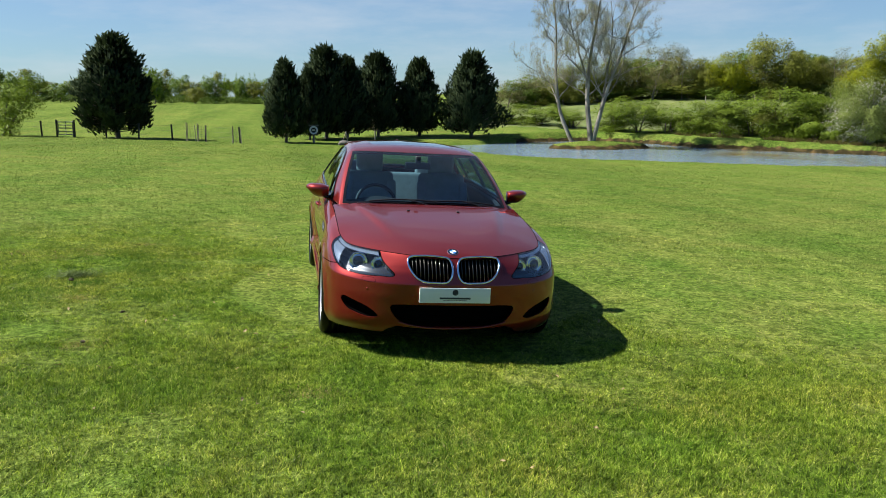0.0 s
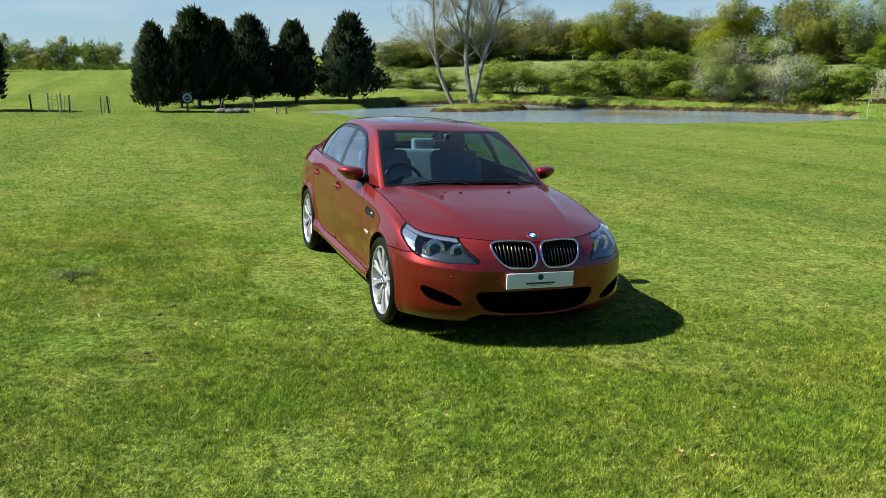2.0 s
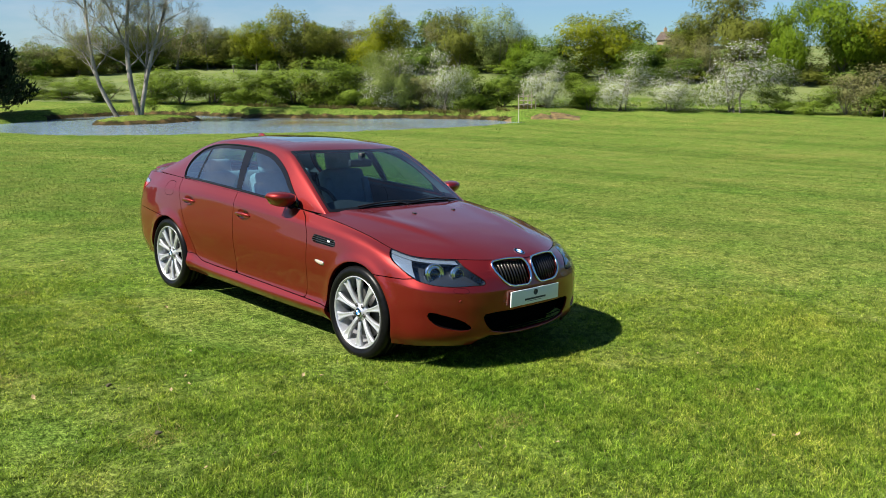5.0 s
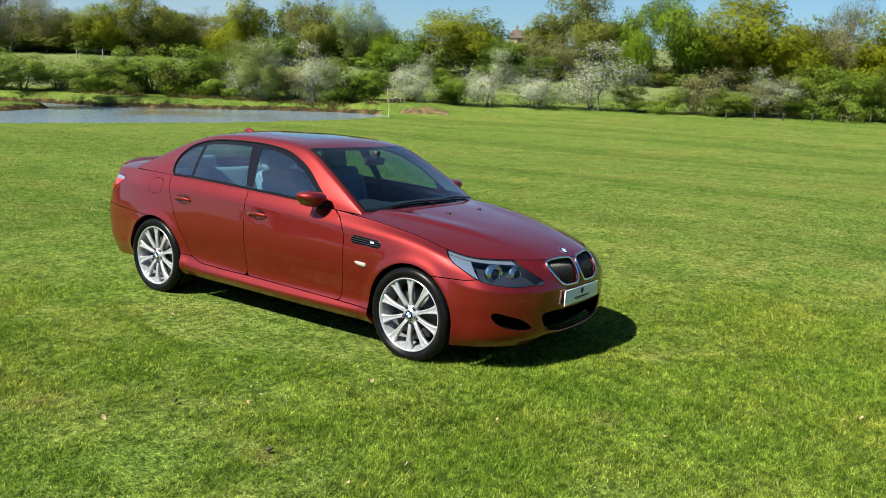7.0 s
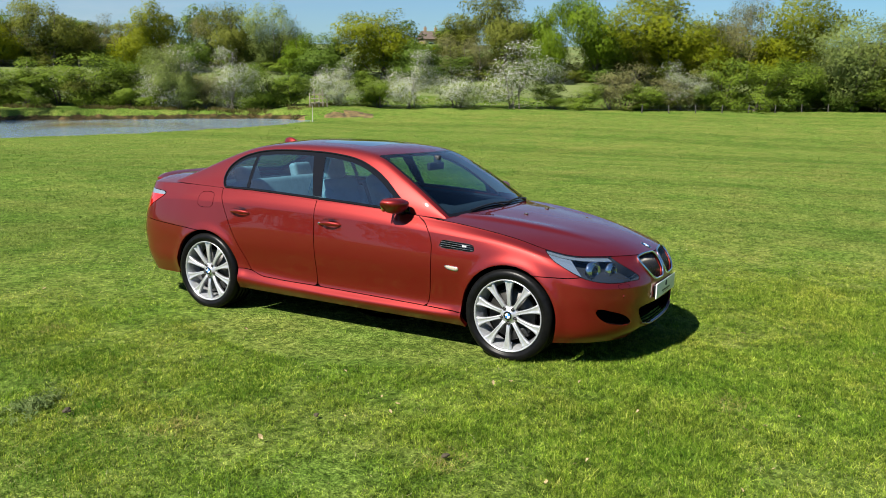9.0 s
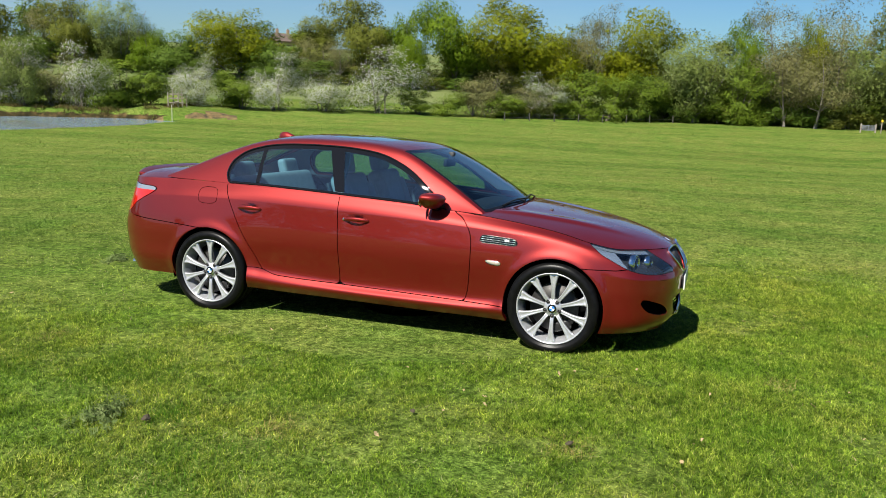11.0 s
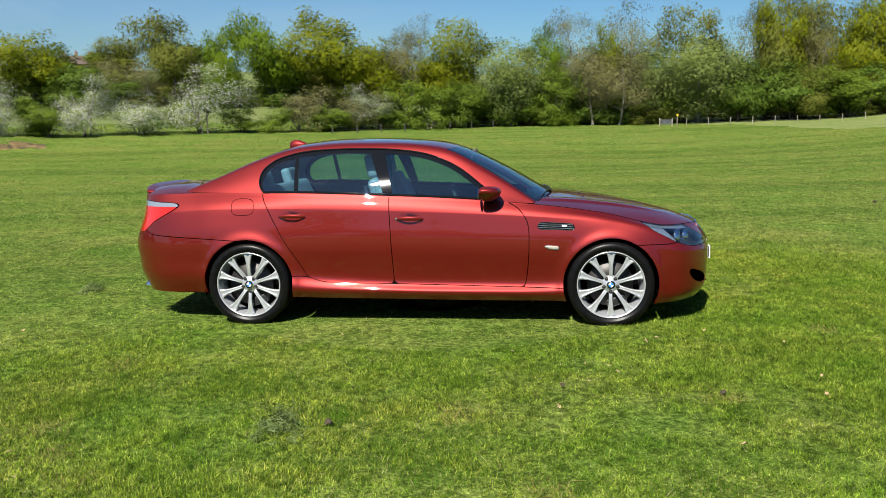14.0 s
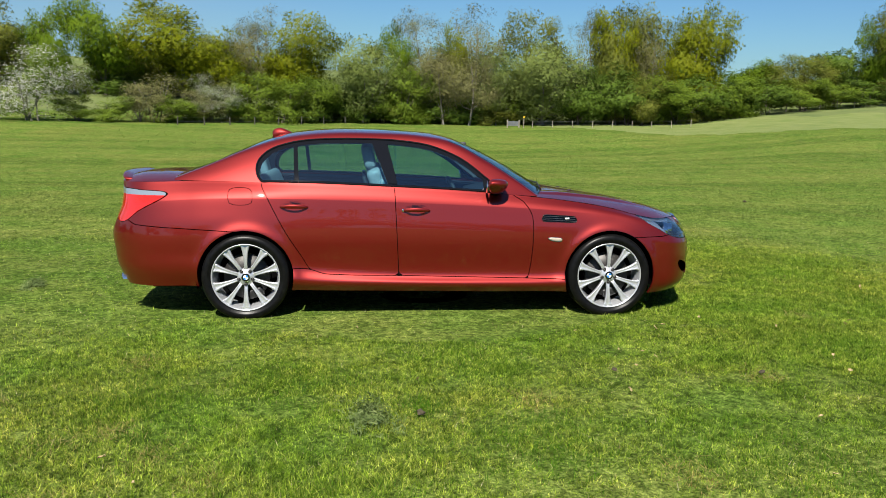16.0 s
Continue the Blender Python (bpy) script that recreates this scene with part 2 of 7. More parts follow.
patches(GRASS_SOIL, LAWN_SHADES[:2] + [(19, 0.37, 0.61, (1, 1, 1), (0.5, 0.54, 0.48), (1.4, 1.36, 1.4)), (62, 0.38, 0.62, (1, 1, 1), (0.56, 0.6, 0.55), (1.38, 1.34, 1.38))] + [(0.3, 0.42, 0.58, (1, .05, 1), (0.82, 0.87, 0.84), (1.1, 1.07, 1.12))])
# the pond's banks: turf above, bare earth below
BANK = GRASS_SOIL.copy()
BANK.name = "turf_and_bank_earth"
bn, bl = BANK.node_tree.nodes, BANK.node_tree.links
turf = bn["Principled BSDF"].inputs["Base Color"].links[0].from_socket
soil_ramp = mix_noise(BANK, [(0.018, 0.016, 0.008), (0.035, 0.029, 0.013), (0.1, 0.068, 0.03)], 1.6, None, 9)
edge_ramp = mix_noise(BANK, [(0.0, 0.0, 0.0), (0.3, 0.3, 0.3)], 1.1, None, 8, 0.3, 0.7)
place_node, split, add, over, mixer = (bn.new(k) for k in ("ShaderNodeNewGeometry", "ShaderNodeSeparateXYZ", "ShaderNodeMath", "ShaderNodeMapRange", "ShaderNodeMixRGB"))
bl.new(place_node.outputs["Position"], split.inputs[0])
bl.new(split.outputs["Z"], add.inputs[0]), bl.new(edge_ramp.outputs["Color"], add.inputs[1])
over.inputs["From Min"].default_value, over.inputs["From Max"].default_value = -2.25 + 0.42, -2.25 + 0.52
bl.new(add.outputs[0], over.inputs["Value"]), bl.new(over.outputs[0], mixer.inputs["Fac"])
bl.new(soil_ramp.outputs["Color"], mixer.inputs["Color1"]), bl.new(turf, mixer.inputs["Color2"])
bl.new(mixer.outputs["Color"], bn["Principled BSDF"].inputs["Base Color"])

# ---- the lie of the land ----
WATER_Z = -2.25
AZ = [-180, -120, -60, -30, -15, 0, 12, 30, 60, 85, 100, 112, 125, 180]
FAR_LEVEL = [0.6, 1.5, 0.6, -0.6, -0.95, -1.5, -1.5, -1.75, -1.9, -2.15, -2.1, -1.6, -0.45, 0.6]
HILL = [0.01, 0.01, 0.01, 0.01, 0.01, 0.012, 0.05, 0.125, 0.13, 0.11, 0.075, 0.045, 0.12, 0.01]
POND = [(9.3, 61.5), (13.1, 53), (14.6, 48), (18.5, 44.4), (24.8, 41.7), (30.8, 39.6), (36.5, 37.9), (41, 37.2), (44.2, 37.4), (45.6, 39.2),
        (44.3, 42.8), (41.6, 46.8), (37.6, 51.5), (33.5, 58), (31.5, 65), (27.5, 70), (21, 68.5), (15.5, 64), (12, 63.5)]
ISLAND = (24.9, 58.9, 4.4, 2.9)


def smooth(a, b, v):
    k = np.clip((v - a) / (b - a), 0, 1)
    return k * k * (3 - 2 * k)


def pond_reach(x, y):
    """Metres from the pond's edge, less than nothing inside it."""
    best, inside = np.full(x.shape, 1e9), np.zeros(x.shape, bool)
    for (ax, ay), (bx, by) in zip(POND, POND[1:] + POND[:1]):
        k = np.clip(((x - ax) * (bx - ax) + (y - ay) * (by - ay)) / ((bx - ax) ** 2 + (by - ay) ** 2), 0, 1)
        best = np.minimum(best, np.hypot(x - ax - k * (bx - ax), y - ay - k * (by - ay)))
        inside ^= ((ay > y) != (by > y)) & (x < (bx - ax) * (y - ay) / (by - ay + 1e-12) + ax)
    return np.where(inside, -best, best) + 0.35 * np.sin(x * 1.3 + 0.7 * y) * np.cos(0.9 * y - x * 0.4) + 0.16 * np.sin(3.1 * x - 2.3 * y)


def land(x, y):
    """The ground's height."""
    x, y = np.asarray(x, float), np.asarray(y, float)
    r, az = np.hypot(x, y), np.degrees(np.arctan2(x, y))
    near = -0.0524 * x - 0.0122 * y - 0.03
    level, slope = np.interp(az, AZ, FAR_LEVEL), np.interp(az, AZ, HILL)
    far = level + slope * 28 * np.logaddexp(0, (np.minimum(r, 150) - 92) / 14) * 0.5 + 0.016 * np.clip(r - 150, 0, 400) * smooth(0, 25, az)
    far = far + 0.0095 * np.clip(r - 85, 0, 300) * (1 - smooth(0, 20, az))
    h = near + (far - near) * smooth(14, 62, r)
    h = h + 0.12 * np.sin(x * 0.16 + 1) * np.sin(y * 0.13) * smooth(12, 30, r)
    reach = pond_reach(x, y)
    far_side = smooth(-6, 6, (y - 52) + (x - 33) * 1.15)     # the far bank is a small earth cliff
    h = h - 0.46 * (1 - far_side) * np.exp(-(np.maximum(reach, 0) / 13) ** 2)
    width = 2.0 - 1.4 * far_side
    bed = WATER_Z - 0.35 - 0.25 * np.clip(-reach, 0, 2)
    lip = np.where(far_side > 0.5, np.maximum(h, WATER_Z + 0.36), np.maximum(h, WATER_Z + 0.06))
    h = np.where(reach < 25, h + (lip - h) * (1 - smooth(4, 25, reach)), h)
    h = bed + (h - bed) * smooth(-0.35 - 0.2 * width, width, reach)
    # a small bare cliff past the pond's end
    t, s = (x - 45.0) * .447 - (y - 39.6) * .894, (x - 45.0) * .894 + (y - 39.6) * .447
    s = s + .2 * np.sin(2.1 * t) + .1 * np.sin(5.3 * t)
    h = h + .34 * smooth(0, .5, s) * (1 - smooth(3, 14, s)) * smooth(-2.5, .5, t) * (1 - smooth(4.5, 7.5, t))
    ix, iy, rx, ry = ISLAND
    e = np.hypot((x - ix) / rx, (y - iy) / ry) + 0.05 * np.sin(5 * np.arctan2(y - iy, x - ix))
    return np.maximum(h, np.where(e < 1.3, WATER_Z - 0.3 + 0.56 * (1 - smooth(0.93, 1.05, e)) + 0.32 * (1 - np.clip(e, 0, 1) ** 2), -99))

# ---- ground, pond ----
def part(name, bm, mat, parent=None, label=""):
    """Links a bmesh or a mesh as one mesh object, under a thing or a part."""
    me = bm
    if isinstance(bm, bmesh.types.BMesh):
        me = bpy.data.meshes.new(name)
        bm.to_mesh(me)
        bm.free()
    if mat and not me.materials:
        me.materials.append(mat)
    ob = new(name, me)
    if parent:
        ob.parent = parent
    return tagged(ob, label)


def mesh_of(name, verts, faces, mat=None, flat=False):
    me = bpy.data.meshes.new(name)
    me.from_pydata([tuple(v) for v in verts], [], [tuple(int(i) for i in f) for f in faces])
    if not flat:
        me.polygons.foreach_set("use_smooth", [True] * len(me.polygons))
    if mat:
        me.materials.append(mat)
    return me


def raw_mesh(name, verts, size, mat, core=None, clumps=None):
    """A mesh of many loose faces, each of the same number of corners."""
    me = bpy.data.meshes.new(name)
    n = len(verts) // size
    if core is not None:
        # leaves shade softly: they face the crown's outside, and their normals lean that way
        tri = np.array(verts, float).reshape(n, size, 3)
        flat = np.cross(tri[:, 1] - tri[:, 0], tri[:, 2] - tri[:, 0])
        flat /= np.linalg.norm(flat, axis=1)[:, None] + 1e-12
        out = tri.mean(1) - np.asarray(core)
        out /= np.linalg.norm(out, axis=1)[:, None] + 1e-9
        back = (flat * out).sum(1) < 0
        tri[back] = tri[back][:, ::-1]
        soft = np.where(back, -1, 1)[:, None] * flat * 0.55 + out * 0.75
        if clumps is not None:
            own = tri.mean(1) - np.repeat(clumps, n // len(clumps), 0)
            own /= np.linalg.norm(own, axis=1)[:, None] + 1e-9
            soft = np.where(back, -1, 1)[:, None] * flat * 0.3 + out * 0.5 + own * 0.55
        soft /= np.linalg.norm(soft, axis=1)[:, None] + 1e-9
        verts = tri.reshape(-1, 3)
    me.vertices.add(len(verts)), me.loops.add(len(verts)), me.polygons.add(n)
    me.vertices.foreach_set("co", np.asarray(verts, np.float32).ravel())
    me.loops.foreach_set("vertex_index", np.arange(len(verts), dtype=np.int32))
    me.polygons.foreach_set("loop_start", np.arange(0, len(verts), size, dtype=np.int32))
    me.update(calc_edges=True)
    me.materials.append(mat)
    if core is not None:
        me.polygons.foreach_set("use_smooth", np.ones(n, bool))
        me.normals_split_custom_set_from_vertices(np.repeat(soft, size, 0).tolist())
    return me


rings = [0.4]
while rings[-1] < 2600:
    r = rings[-1]
    rings.append(r + (0.6 if r < 12 else 0.9 if r < 36 else 0.5 if r < 80 else (r - 80) * 0.06 + 1))
SEG = 480
rr, aa = np.meshgrid(rings, np.arange(SEG) * 2 * math.pi / SEG, indexing="ij")
gx, gy = (rr * np.sin(aa)).ravel(), (rr * np.cos(aa)).ravel()
gz = land(gx, gy)
verts = np.c_[gx, gy, gz]
i, j = np.meshgrid(np.arange(len(rings) - 1), np.arange(SEG), indexing="ij")
quads = np.stack([i * SEG + j, i * SEG + (j + 1) % SEG, (i + 1) * SEG + (j + 1) % SEG, (i + 1) * SEG + j], -1).reshape(-1, 4)
center = len(verts)
verts = np.vstack([verts, [0, 0, float(land(0, 0))]])
faces = [tuple(q) for q in quads.tolist()] + [(center, k, (k + 1) % SEG) for k in range(SEG)]
ground_mesh = mesh_of("ground", verts, faces, GRASS_SOIL)
ground_mesh.flip_normals()
ground_mesh.materials.append(EARTH)
ground_mesh.materials.append(STRAW)
ground_mesh.materials.append(BANK)
ground_mesh.materials.append(MEADOW)
c = verts[np.array([f[0] for f in faces])]
reach = pond_reach(c[:, 0], c[:, 1])
across = (c[:, 1] - 52) + (c[:, 0] - 33) * 1.15 > 0
steep = (reach > -2.2) & (reach < np.where(across, 2.2, 0.25)) & (c[:, 2] < WATER_Z + 0.2) & (c[:, 2] > WATER_Z - 2)
isl = np.hypot((c[:, 0] - ISLAND[0]) / ISLAND[2], (c[:, 1] - ISLAND[1]) / ISLAND[3])
steep |= (isl < 1.25) & (c[:, 2] < WATER_Z + 0.17)
# the bare earth slope past the pond's end, and a strip of pale uncut grass
cl_t, cl_s = (c[:, 0] - 45.0) * .447 - (c[:, 1] - 39.6) * .894, (c[:, 0] - 45.0) * .894 + (c[:, 1] - 39.6) * .447
gully = np.abs(cl_s + .2 * np.sin(2.1 * cl_t) + .1 * np.sin(5.3 * cl_t) - .25) / .7 + np.where((cl_t > -1.5) & (cl_t < 6.6), 0, 9)
away, turn = np.hypot(c[:, 0] + 7.2, c[:, 1] - 0.6), np.degrees(np.arctan2(c[:, 0] + 7.2, c[:, 1] - 0.6))
pale = (away > 66 + 14 * smooth(114, 102, turn) + 0.8 * np.sin(turn * 2.3)) & (away < 93 + 2 * np.sin(turn * 1.3)) & (turn > 102) & (turn < 150)
bank = (isl < 1.35) | across & (np.abs(reach) < 3)
bearing, span = np.degrees(np.arctan2(c[:, 0], c[:, 1])), np.hypot(c[:, 0], c[:, 1])
meadow = (span > 80 + 1.5 * np.sin(bearing * .9)) & (bearing > 14) & (bearing < 150)
index = np.where(bank, 3, np.where(steep | (reach < -0.3) | (gully < 1), 1, np.where(pale, 2, np.where(meadow, 4, 0))))
ground_mesh.polygons.foreach_set("material_index", index.astype(np.int32))
ground = tagged(part("ground", ground_mesh, None), "mown grass field that rolls down to a pond", "ground", kind="structure")

pm = bmesh.new()
cx, cy = np.mean(POND, axis=0)
pm.faces.new([pm.verts.new((x + 2.0 * (x - cx) / math.hypot(x - cx, y - cy), y + 2.0 * (y - cy) / math.hypot(x - cx, y - cy), WATER_Z)) for x, y in POND])
bmesh.ops.recalc_face_normals(pm, faces=pm.faces)
pond = tagged(part("pond_water", pm, WATER), "still brownish pond water, part of the sky's blue reflection painted in", "pond", kind="structure")
if pond.data.polygons[0].normal.z < 0:
    pond.data.flip_normals()

# x, y, height and width of the trees and bushes
STANDS = {}
STANDS["conifer"] = [(-13.7, 56.9, 7.7, 7.3), (-1.4, 58.1, 6.5, 4.3), (2.1, 66, 8.2, 6.1), (4, 66.9, 7.4, 5.5), (0.6, 64.1, 6.1, 4), (7.1, 69.7, 7.9, 5.7),
    (11.1, 70.2, 7.5, 5.5), (15.8, 68.3, 8.1, 6.1)]
STANDS["far_green"] = [(-74.3, 212, 7.5, 5.8), (-77.3, 227.2, 8, 5.4), (-70.3, 215.4, 7.7, 4.7), (-66.2, 206.6, 6.7, 5.8), (-68.7, 225.8, 8.1, 6.3), (-61.9, 208.9, 6.9, 4.4),
    (-62.7, 220.1, 6.3, 4.5), (-57.8, 208.5, 4.8, 4.6), (-54.1, 200.7, 4.7, 5.6), (-59.2, 229.8, 4, 6.5), (-52, 211.4, 5.5, 5), (-53.8, 229.8, 7.4, 5.1),
    (-53.4, 236.5, 8.5, 5.6), (-46, 214.6, 4.2, 5.1), (-46.7, 234.9, 7.7, 4.6), (-41.4, 216, 5.7, 4.7), (-38, 211, 6.4, 5.4), (-36.7, 214, 8.2, 5.6)]
STANDS["far_green"] += [(-37.5, 237.1, 8, 4.8), (-34.2, 229.2, 8.8, 4.4), (-32.1, 238.8, 7.1, 6.2), (-27.4, 210.9, 6.7, 4.7), (-24.1, 208.6, 5.2, 5.4), (-22.4, 214.9, 6, 4.7),
    (-19.2, 206.7, 7.7, 4.6), (-19.8, 234.5, 8.1, 5.2), (-16.2, 241, 5.6, 4.7), (-12.6, 209, 7.8, 4.1), (-10, 212.2, 5.4, 5.4), (-8.8, 218.2, 6.2, 5.4),
    (-30.9, 189.9, 8.8, 6.9), (-22.9, 196, 3.8, 3.7)]
STANDS["poplar"] = [(-17.1, 216.5, 7.5, 1.9), (-14.2, 216.7, 7.6, 1.9), (-11.3, 216.9, 7.6, 1.9), (-9.9, 216.9, 7.6, 1.9), (8.6, 216.9, 8.9, 1.9), (10.1, 216.8, 8.7, 1.6)]
STANDS["hawthorn"] = [(-21.2, 57.1, 4, 3.8), (92.2, -59.3, 4.3, 4.8), (23.9, 83.8, 2.3, 5.9), (26.4, 79.9, 1.9, 4.5), (27.9, 75.2, 2.4, 4.3), (30.8, 69.8, 2.9, 4.1),
    (31.9, 67.2, 3.3, 4.5), (34.3, 66.1, 3, 4.5), (35.9, 63, 3.2, 4.4), (37.1, 60.1, 3, 3.8), (38.9, 59.1, 3.7, 4.9), (40.2, 55.9, 4.4, 5.3),
    (41.6, 53.7, 3.5, 4.2), (43, 51.6, 2.9, 3.6), (47.3, 43.1, 3.9, 3.9), (48.7, 41.5, 2.5, 3), (53.2, 36.2, 2.9, 3.4), (53.6, 36.8, 3.1, 3)]
STANDS["hawthorn"] += [(62, 23.7, 2.3, 3), (63.1, 21.1, 2.1, 3), (65.6, 16.6, 1.9, 3.1), (68.8, 12.4, 2.1, 3.2), (66.1, 16.2, 2.4, 3.1), (69.4, 10.3, 4.6, 4.3),
    (69.8, 7.5, 4.3, 4.3), (71.2, 4.6, 3.8, 4.3), (72.5, -3.4, 5.5, 4.4), (74.3, -31.3, 4.1, 5.4), (75.5, -29.7, 4.6, 5.5), (78.2, -38.8, 4.5, 5.2),
    (82.2, -48.6, 3.5, 5.7), (82.2, -52.7, 3.2, 5.8)]
STANDS["ash"] = [(32.1, 115.7, 4.2, 6.2), (36.7, 116.5, 5.1, 6.3), (53.3, 110.2, 7.9, 8.6), (56.2, 106.6, 6.9, 5.3), (65, 101.8, 6, 5.3), (77.5, 101.9, 5.7, 5.6),
    (75.8, 94.5, 5.7, 5.3), (82.2, 84.4, 8, 6.1), (88.7, 48.5, 5.6, 3.7), (90.4, 45.4, 6.2, 4.5), (104.8, 16.2, 9.9, 5.8), (102.2, 14.3, 10.4, 6.9),
    (105.4, -7.7, 11.8, 7.4), (104.8, -14.5, 12.1, 8.5), (93.5, -27.2, 12.3, 5.8), (85.2, -32.2, 10.1, 4.8), (73.4, -7.1, 6.6, 6.1), (73.2, -9.8, 7.1, 6.6)]
STANDS["ash"] += [(74.5, -8.8, 7.1, 6.8)]
STANDS["oak_olive"] = [(40.2, 113.3, 5.7, 6.2), (45.6, 113.4, 6.2, 6.3), (50.3, 113.7, 6.5, 6.4), (59.3, 105, 5.7, 4.9), (66.1, 97.5, 8.4, 8.2), (70.7, 98.1, 5.8, 6.2),
    (80.8, 78.8, 8.4, 7.1), (126.2, 67.5, 5.5, 7.3), (95.5, 44.3, 10.8, 9.3), (100.1, 27.1, 6.3, 6.1), (103.4, 18.9, 7.5, 6.2), (95, -20.6, 11.5, 7.9),
    (89.9, -32.3, 11.8, 7.8), (88.4, -29.1, 12.3, 6.2), (92, -51.6, 5.2, 5.4), (92.4, -55.1, 5.7, 7.1), (84, -61, 10.2, 6.1), (74.5, -27.7, 4.8, 5.4)]
STANDS["oak_gold"] = [(60.8, 100.7, 6.9, 5.4), (72.6, 86.8, 7.9, 7.9), (84.3, 56.3, 8.4, 11.2), (95.3, 22.1, 10.8, 12.6), (98.9, 8.5, 10.7, 9.2), (102.3, -11.5, 9.4, 3.8),
    (88.8, -28.8, 12.1, 6.2), (84.5, -35.6, 11.4, 6.1), (81.7, -35.8, 11.4, 7.6)]
STANDS["hawthorn_dark"] = [(75.3, 81.3, 4.3, 4.9), (75.5, -24.6, 6, 5.4), (74.7, -25.9, 5.2, 5.4), (75.9, -34, 5.1, 6.2), (80.3, -43.7, 3.8, 5.4), (82.1, -56.7, 2.9, 5.9)]
STANDS["willow"] = [(83.1, 73.6, 9, 8.2), (42.6, 48.7, 5.1, 4), (72.4, 0.6, 7.8, 8.2), (75, -12.7, 5.9, 5.2), (75.2, -17.4, 8.1, 9.9)]
STANDS["maple"] = [(80.9, 67, 5.4, 4.7), (92.6, 36.1, 10.3, 5.9), (94.6, 30.9, 10.8, 7.7), (101.5, -4, 9.3, 5.2), (92, -47.1, 6, 6.1), (85.4, -58.9, 8.9, 4.6)]
STANDS["maple_dark"] = [(81.6, 63.2, 6.1, 7.2), (83.7, 50.1, 4.2, 5.8), (82.9, 50.4, 5.6, 5), (75.4, -21.2, 6.7, 5.3)]
STANDS["blossom"] = [(44.3, 50.5, 4, 4.6), (45.3, 45, 3.9, 3.2), (51.1, 38.8, 3.2, 3.4), (55, 33.6, 3.7, 3.9), (56.9, 30.7, 2.8, 3.9), (60, 25.8, 4.4, 5),
    (67.7, 13.8, 3.3, 3.4)]
STANDS["thicket"] = []
STANDS["ash_bush"] = [(64.8, 19.2, 3.7, 3.6), (67.2, 14.7, 3.2, 3.6), (65.6, 18, 4.6, 4.2)]

# ---- trees ----
def tube(points, radii, sides, verts, faces):
    """Adds a tapered tube along points to the lists."""
    base = len(verts)
    for k, p in enumerate(points):
        a, b = points[max(k - 1, 0)], points[min(k + 1, len(points) - 1)]
        d = np.asarray(b) - np.asarray(a)
        d = d / (np.linalg.norm(d) + 1e-9)
        u = np.cross(d, (0.31, 0.95, 0.07) if abs(d[1]) < 0.9 else (1, 0, 0))
        u /= np.linalg.norm(u)
        v = np.cross(d, u)
        for s in range(sides):
            t = 2 * math.pi * s / sides
            verts.append(np.asarray(p) + radii[k] * (math.cos(t) * u + math.sin(t) * v))
    for k in range(len(points) - 1):
        for s in range(sides):
            a, b = base + k * sides + s, base + k * sides + (s + 1) % sides
            faces.append((a, b, b + sides, a + sides))


def leaf_cloud(rng, centers, count, spread, size, core, turn=0.5, slim=0.42):
    """Small leaves, count round each centre, most of them facing away from the crown's core; returns corners, three to a leaf."""
    n = len(centers) * count
    ball = rng.normal(0, 1, (n, 3))
    ball *= (1.75 * rng.uniform(0, 1, n) ** 0.4 / (np.linalg.norm(ball, axis=1) + 1e-9))[:, None]
    p = np.repeat(centers, count, 0) + ball * spread
    out = p - np.asarray(core)
    out /= np.linalg.norm(out, axis=1)[:, None] + 1e-9
    face = out + (0, 0, 0.45) + rng.normal(0, turn, (n, 3))
    d = np.cross(face, rng.normal(0, 1, (n, 3)))
    d /= np.linalg.norm(d, axis=1)[:, None] + 1e-9
    side = np.cross(d, face)
    side /= np.linalg.norm(side, axis=1)[:, None] + 1e-9
    s = size * rng.uniform(0.6, 1.4, n)[:, None]
    return np.stack([p - d * s * 0.5, p + d * s * 0.5 + side * s * slim, p + d * s * 0.5 - side * s * slim], 1).reshape(-1, 3)


def skeleton_of(rng, tips, stems, thick, sides, wander=0.08):
    """Grows branches from the stems' nodes to the tips, nearest first; returns the mesh of trunk and limbs."""
    verts, faces, nodes, nr = [], [], [], []
    for stem in stems:
        k = np.linspace(0, 1, len(stem))
        radii = thick * (1 - 0.86 * k ** 0.9)
        radii[0] *= 1.35
        tube(stem, radii, sides + 2, verts, faces)
        for p, r in zip(stem[1:], radii[1:]):
            nodes.append(p), nr.append(r)
    order = np.argsort([np.linalg.norm(t - stems[0][len(stems[0]) // 3]) for t in tips])
    for tip in np.asarray(tips)[order]:
        arr = np.asarray(nodes)
        cost = np.linalg.norm(arr - tip, axis=1) + 0.9 * np.maximum(arr[:, 2] - tip[2] + 0.15, 0)
        at = int(np.argmin(cost))
        a = arr[at]
        gap = np.linalg.norm(tip - a)
        mid = a * 0.5 + tip * 0.5 + rng.normal(0, wander, 3) * gap + (0, 0, -0.06 * gap)
        r0 = max(min(nr[at] * 0.62, thick * 0.45), thick * 0.05)
        pts = [a, a * 0.72 + mid * 0.28 + rng.normal(0, 0.02, 3) * gap, mid, tip]
        radii = [r0, r0 * 0.85, r0 * 0.62, r0 * 0.3]
        tube([pts[0], pts[2], pts[3]], [radii[0], radii[2], radii[3]], sides, verts, faces)
        for p, r in zip(pts[2:], radii[2:]):
            nodes.append(p), nr.append(r)
    return verts, faces


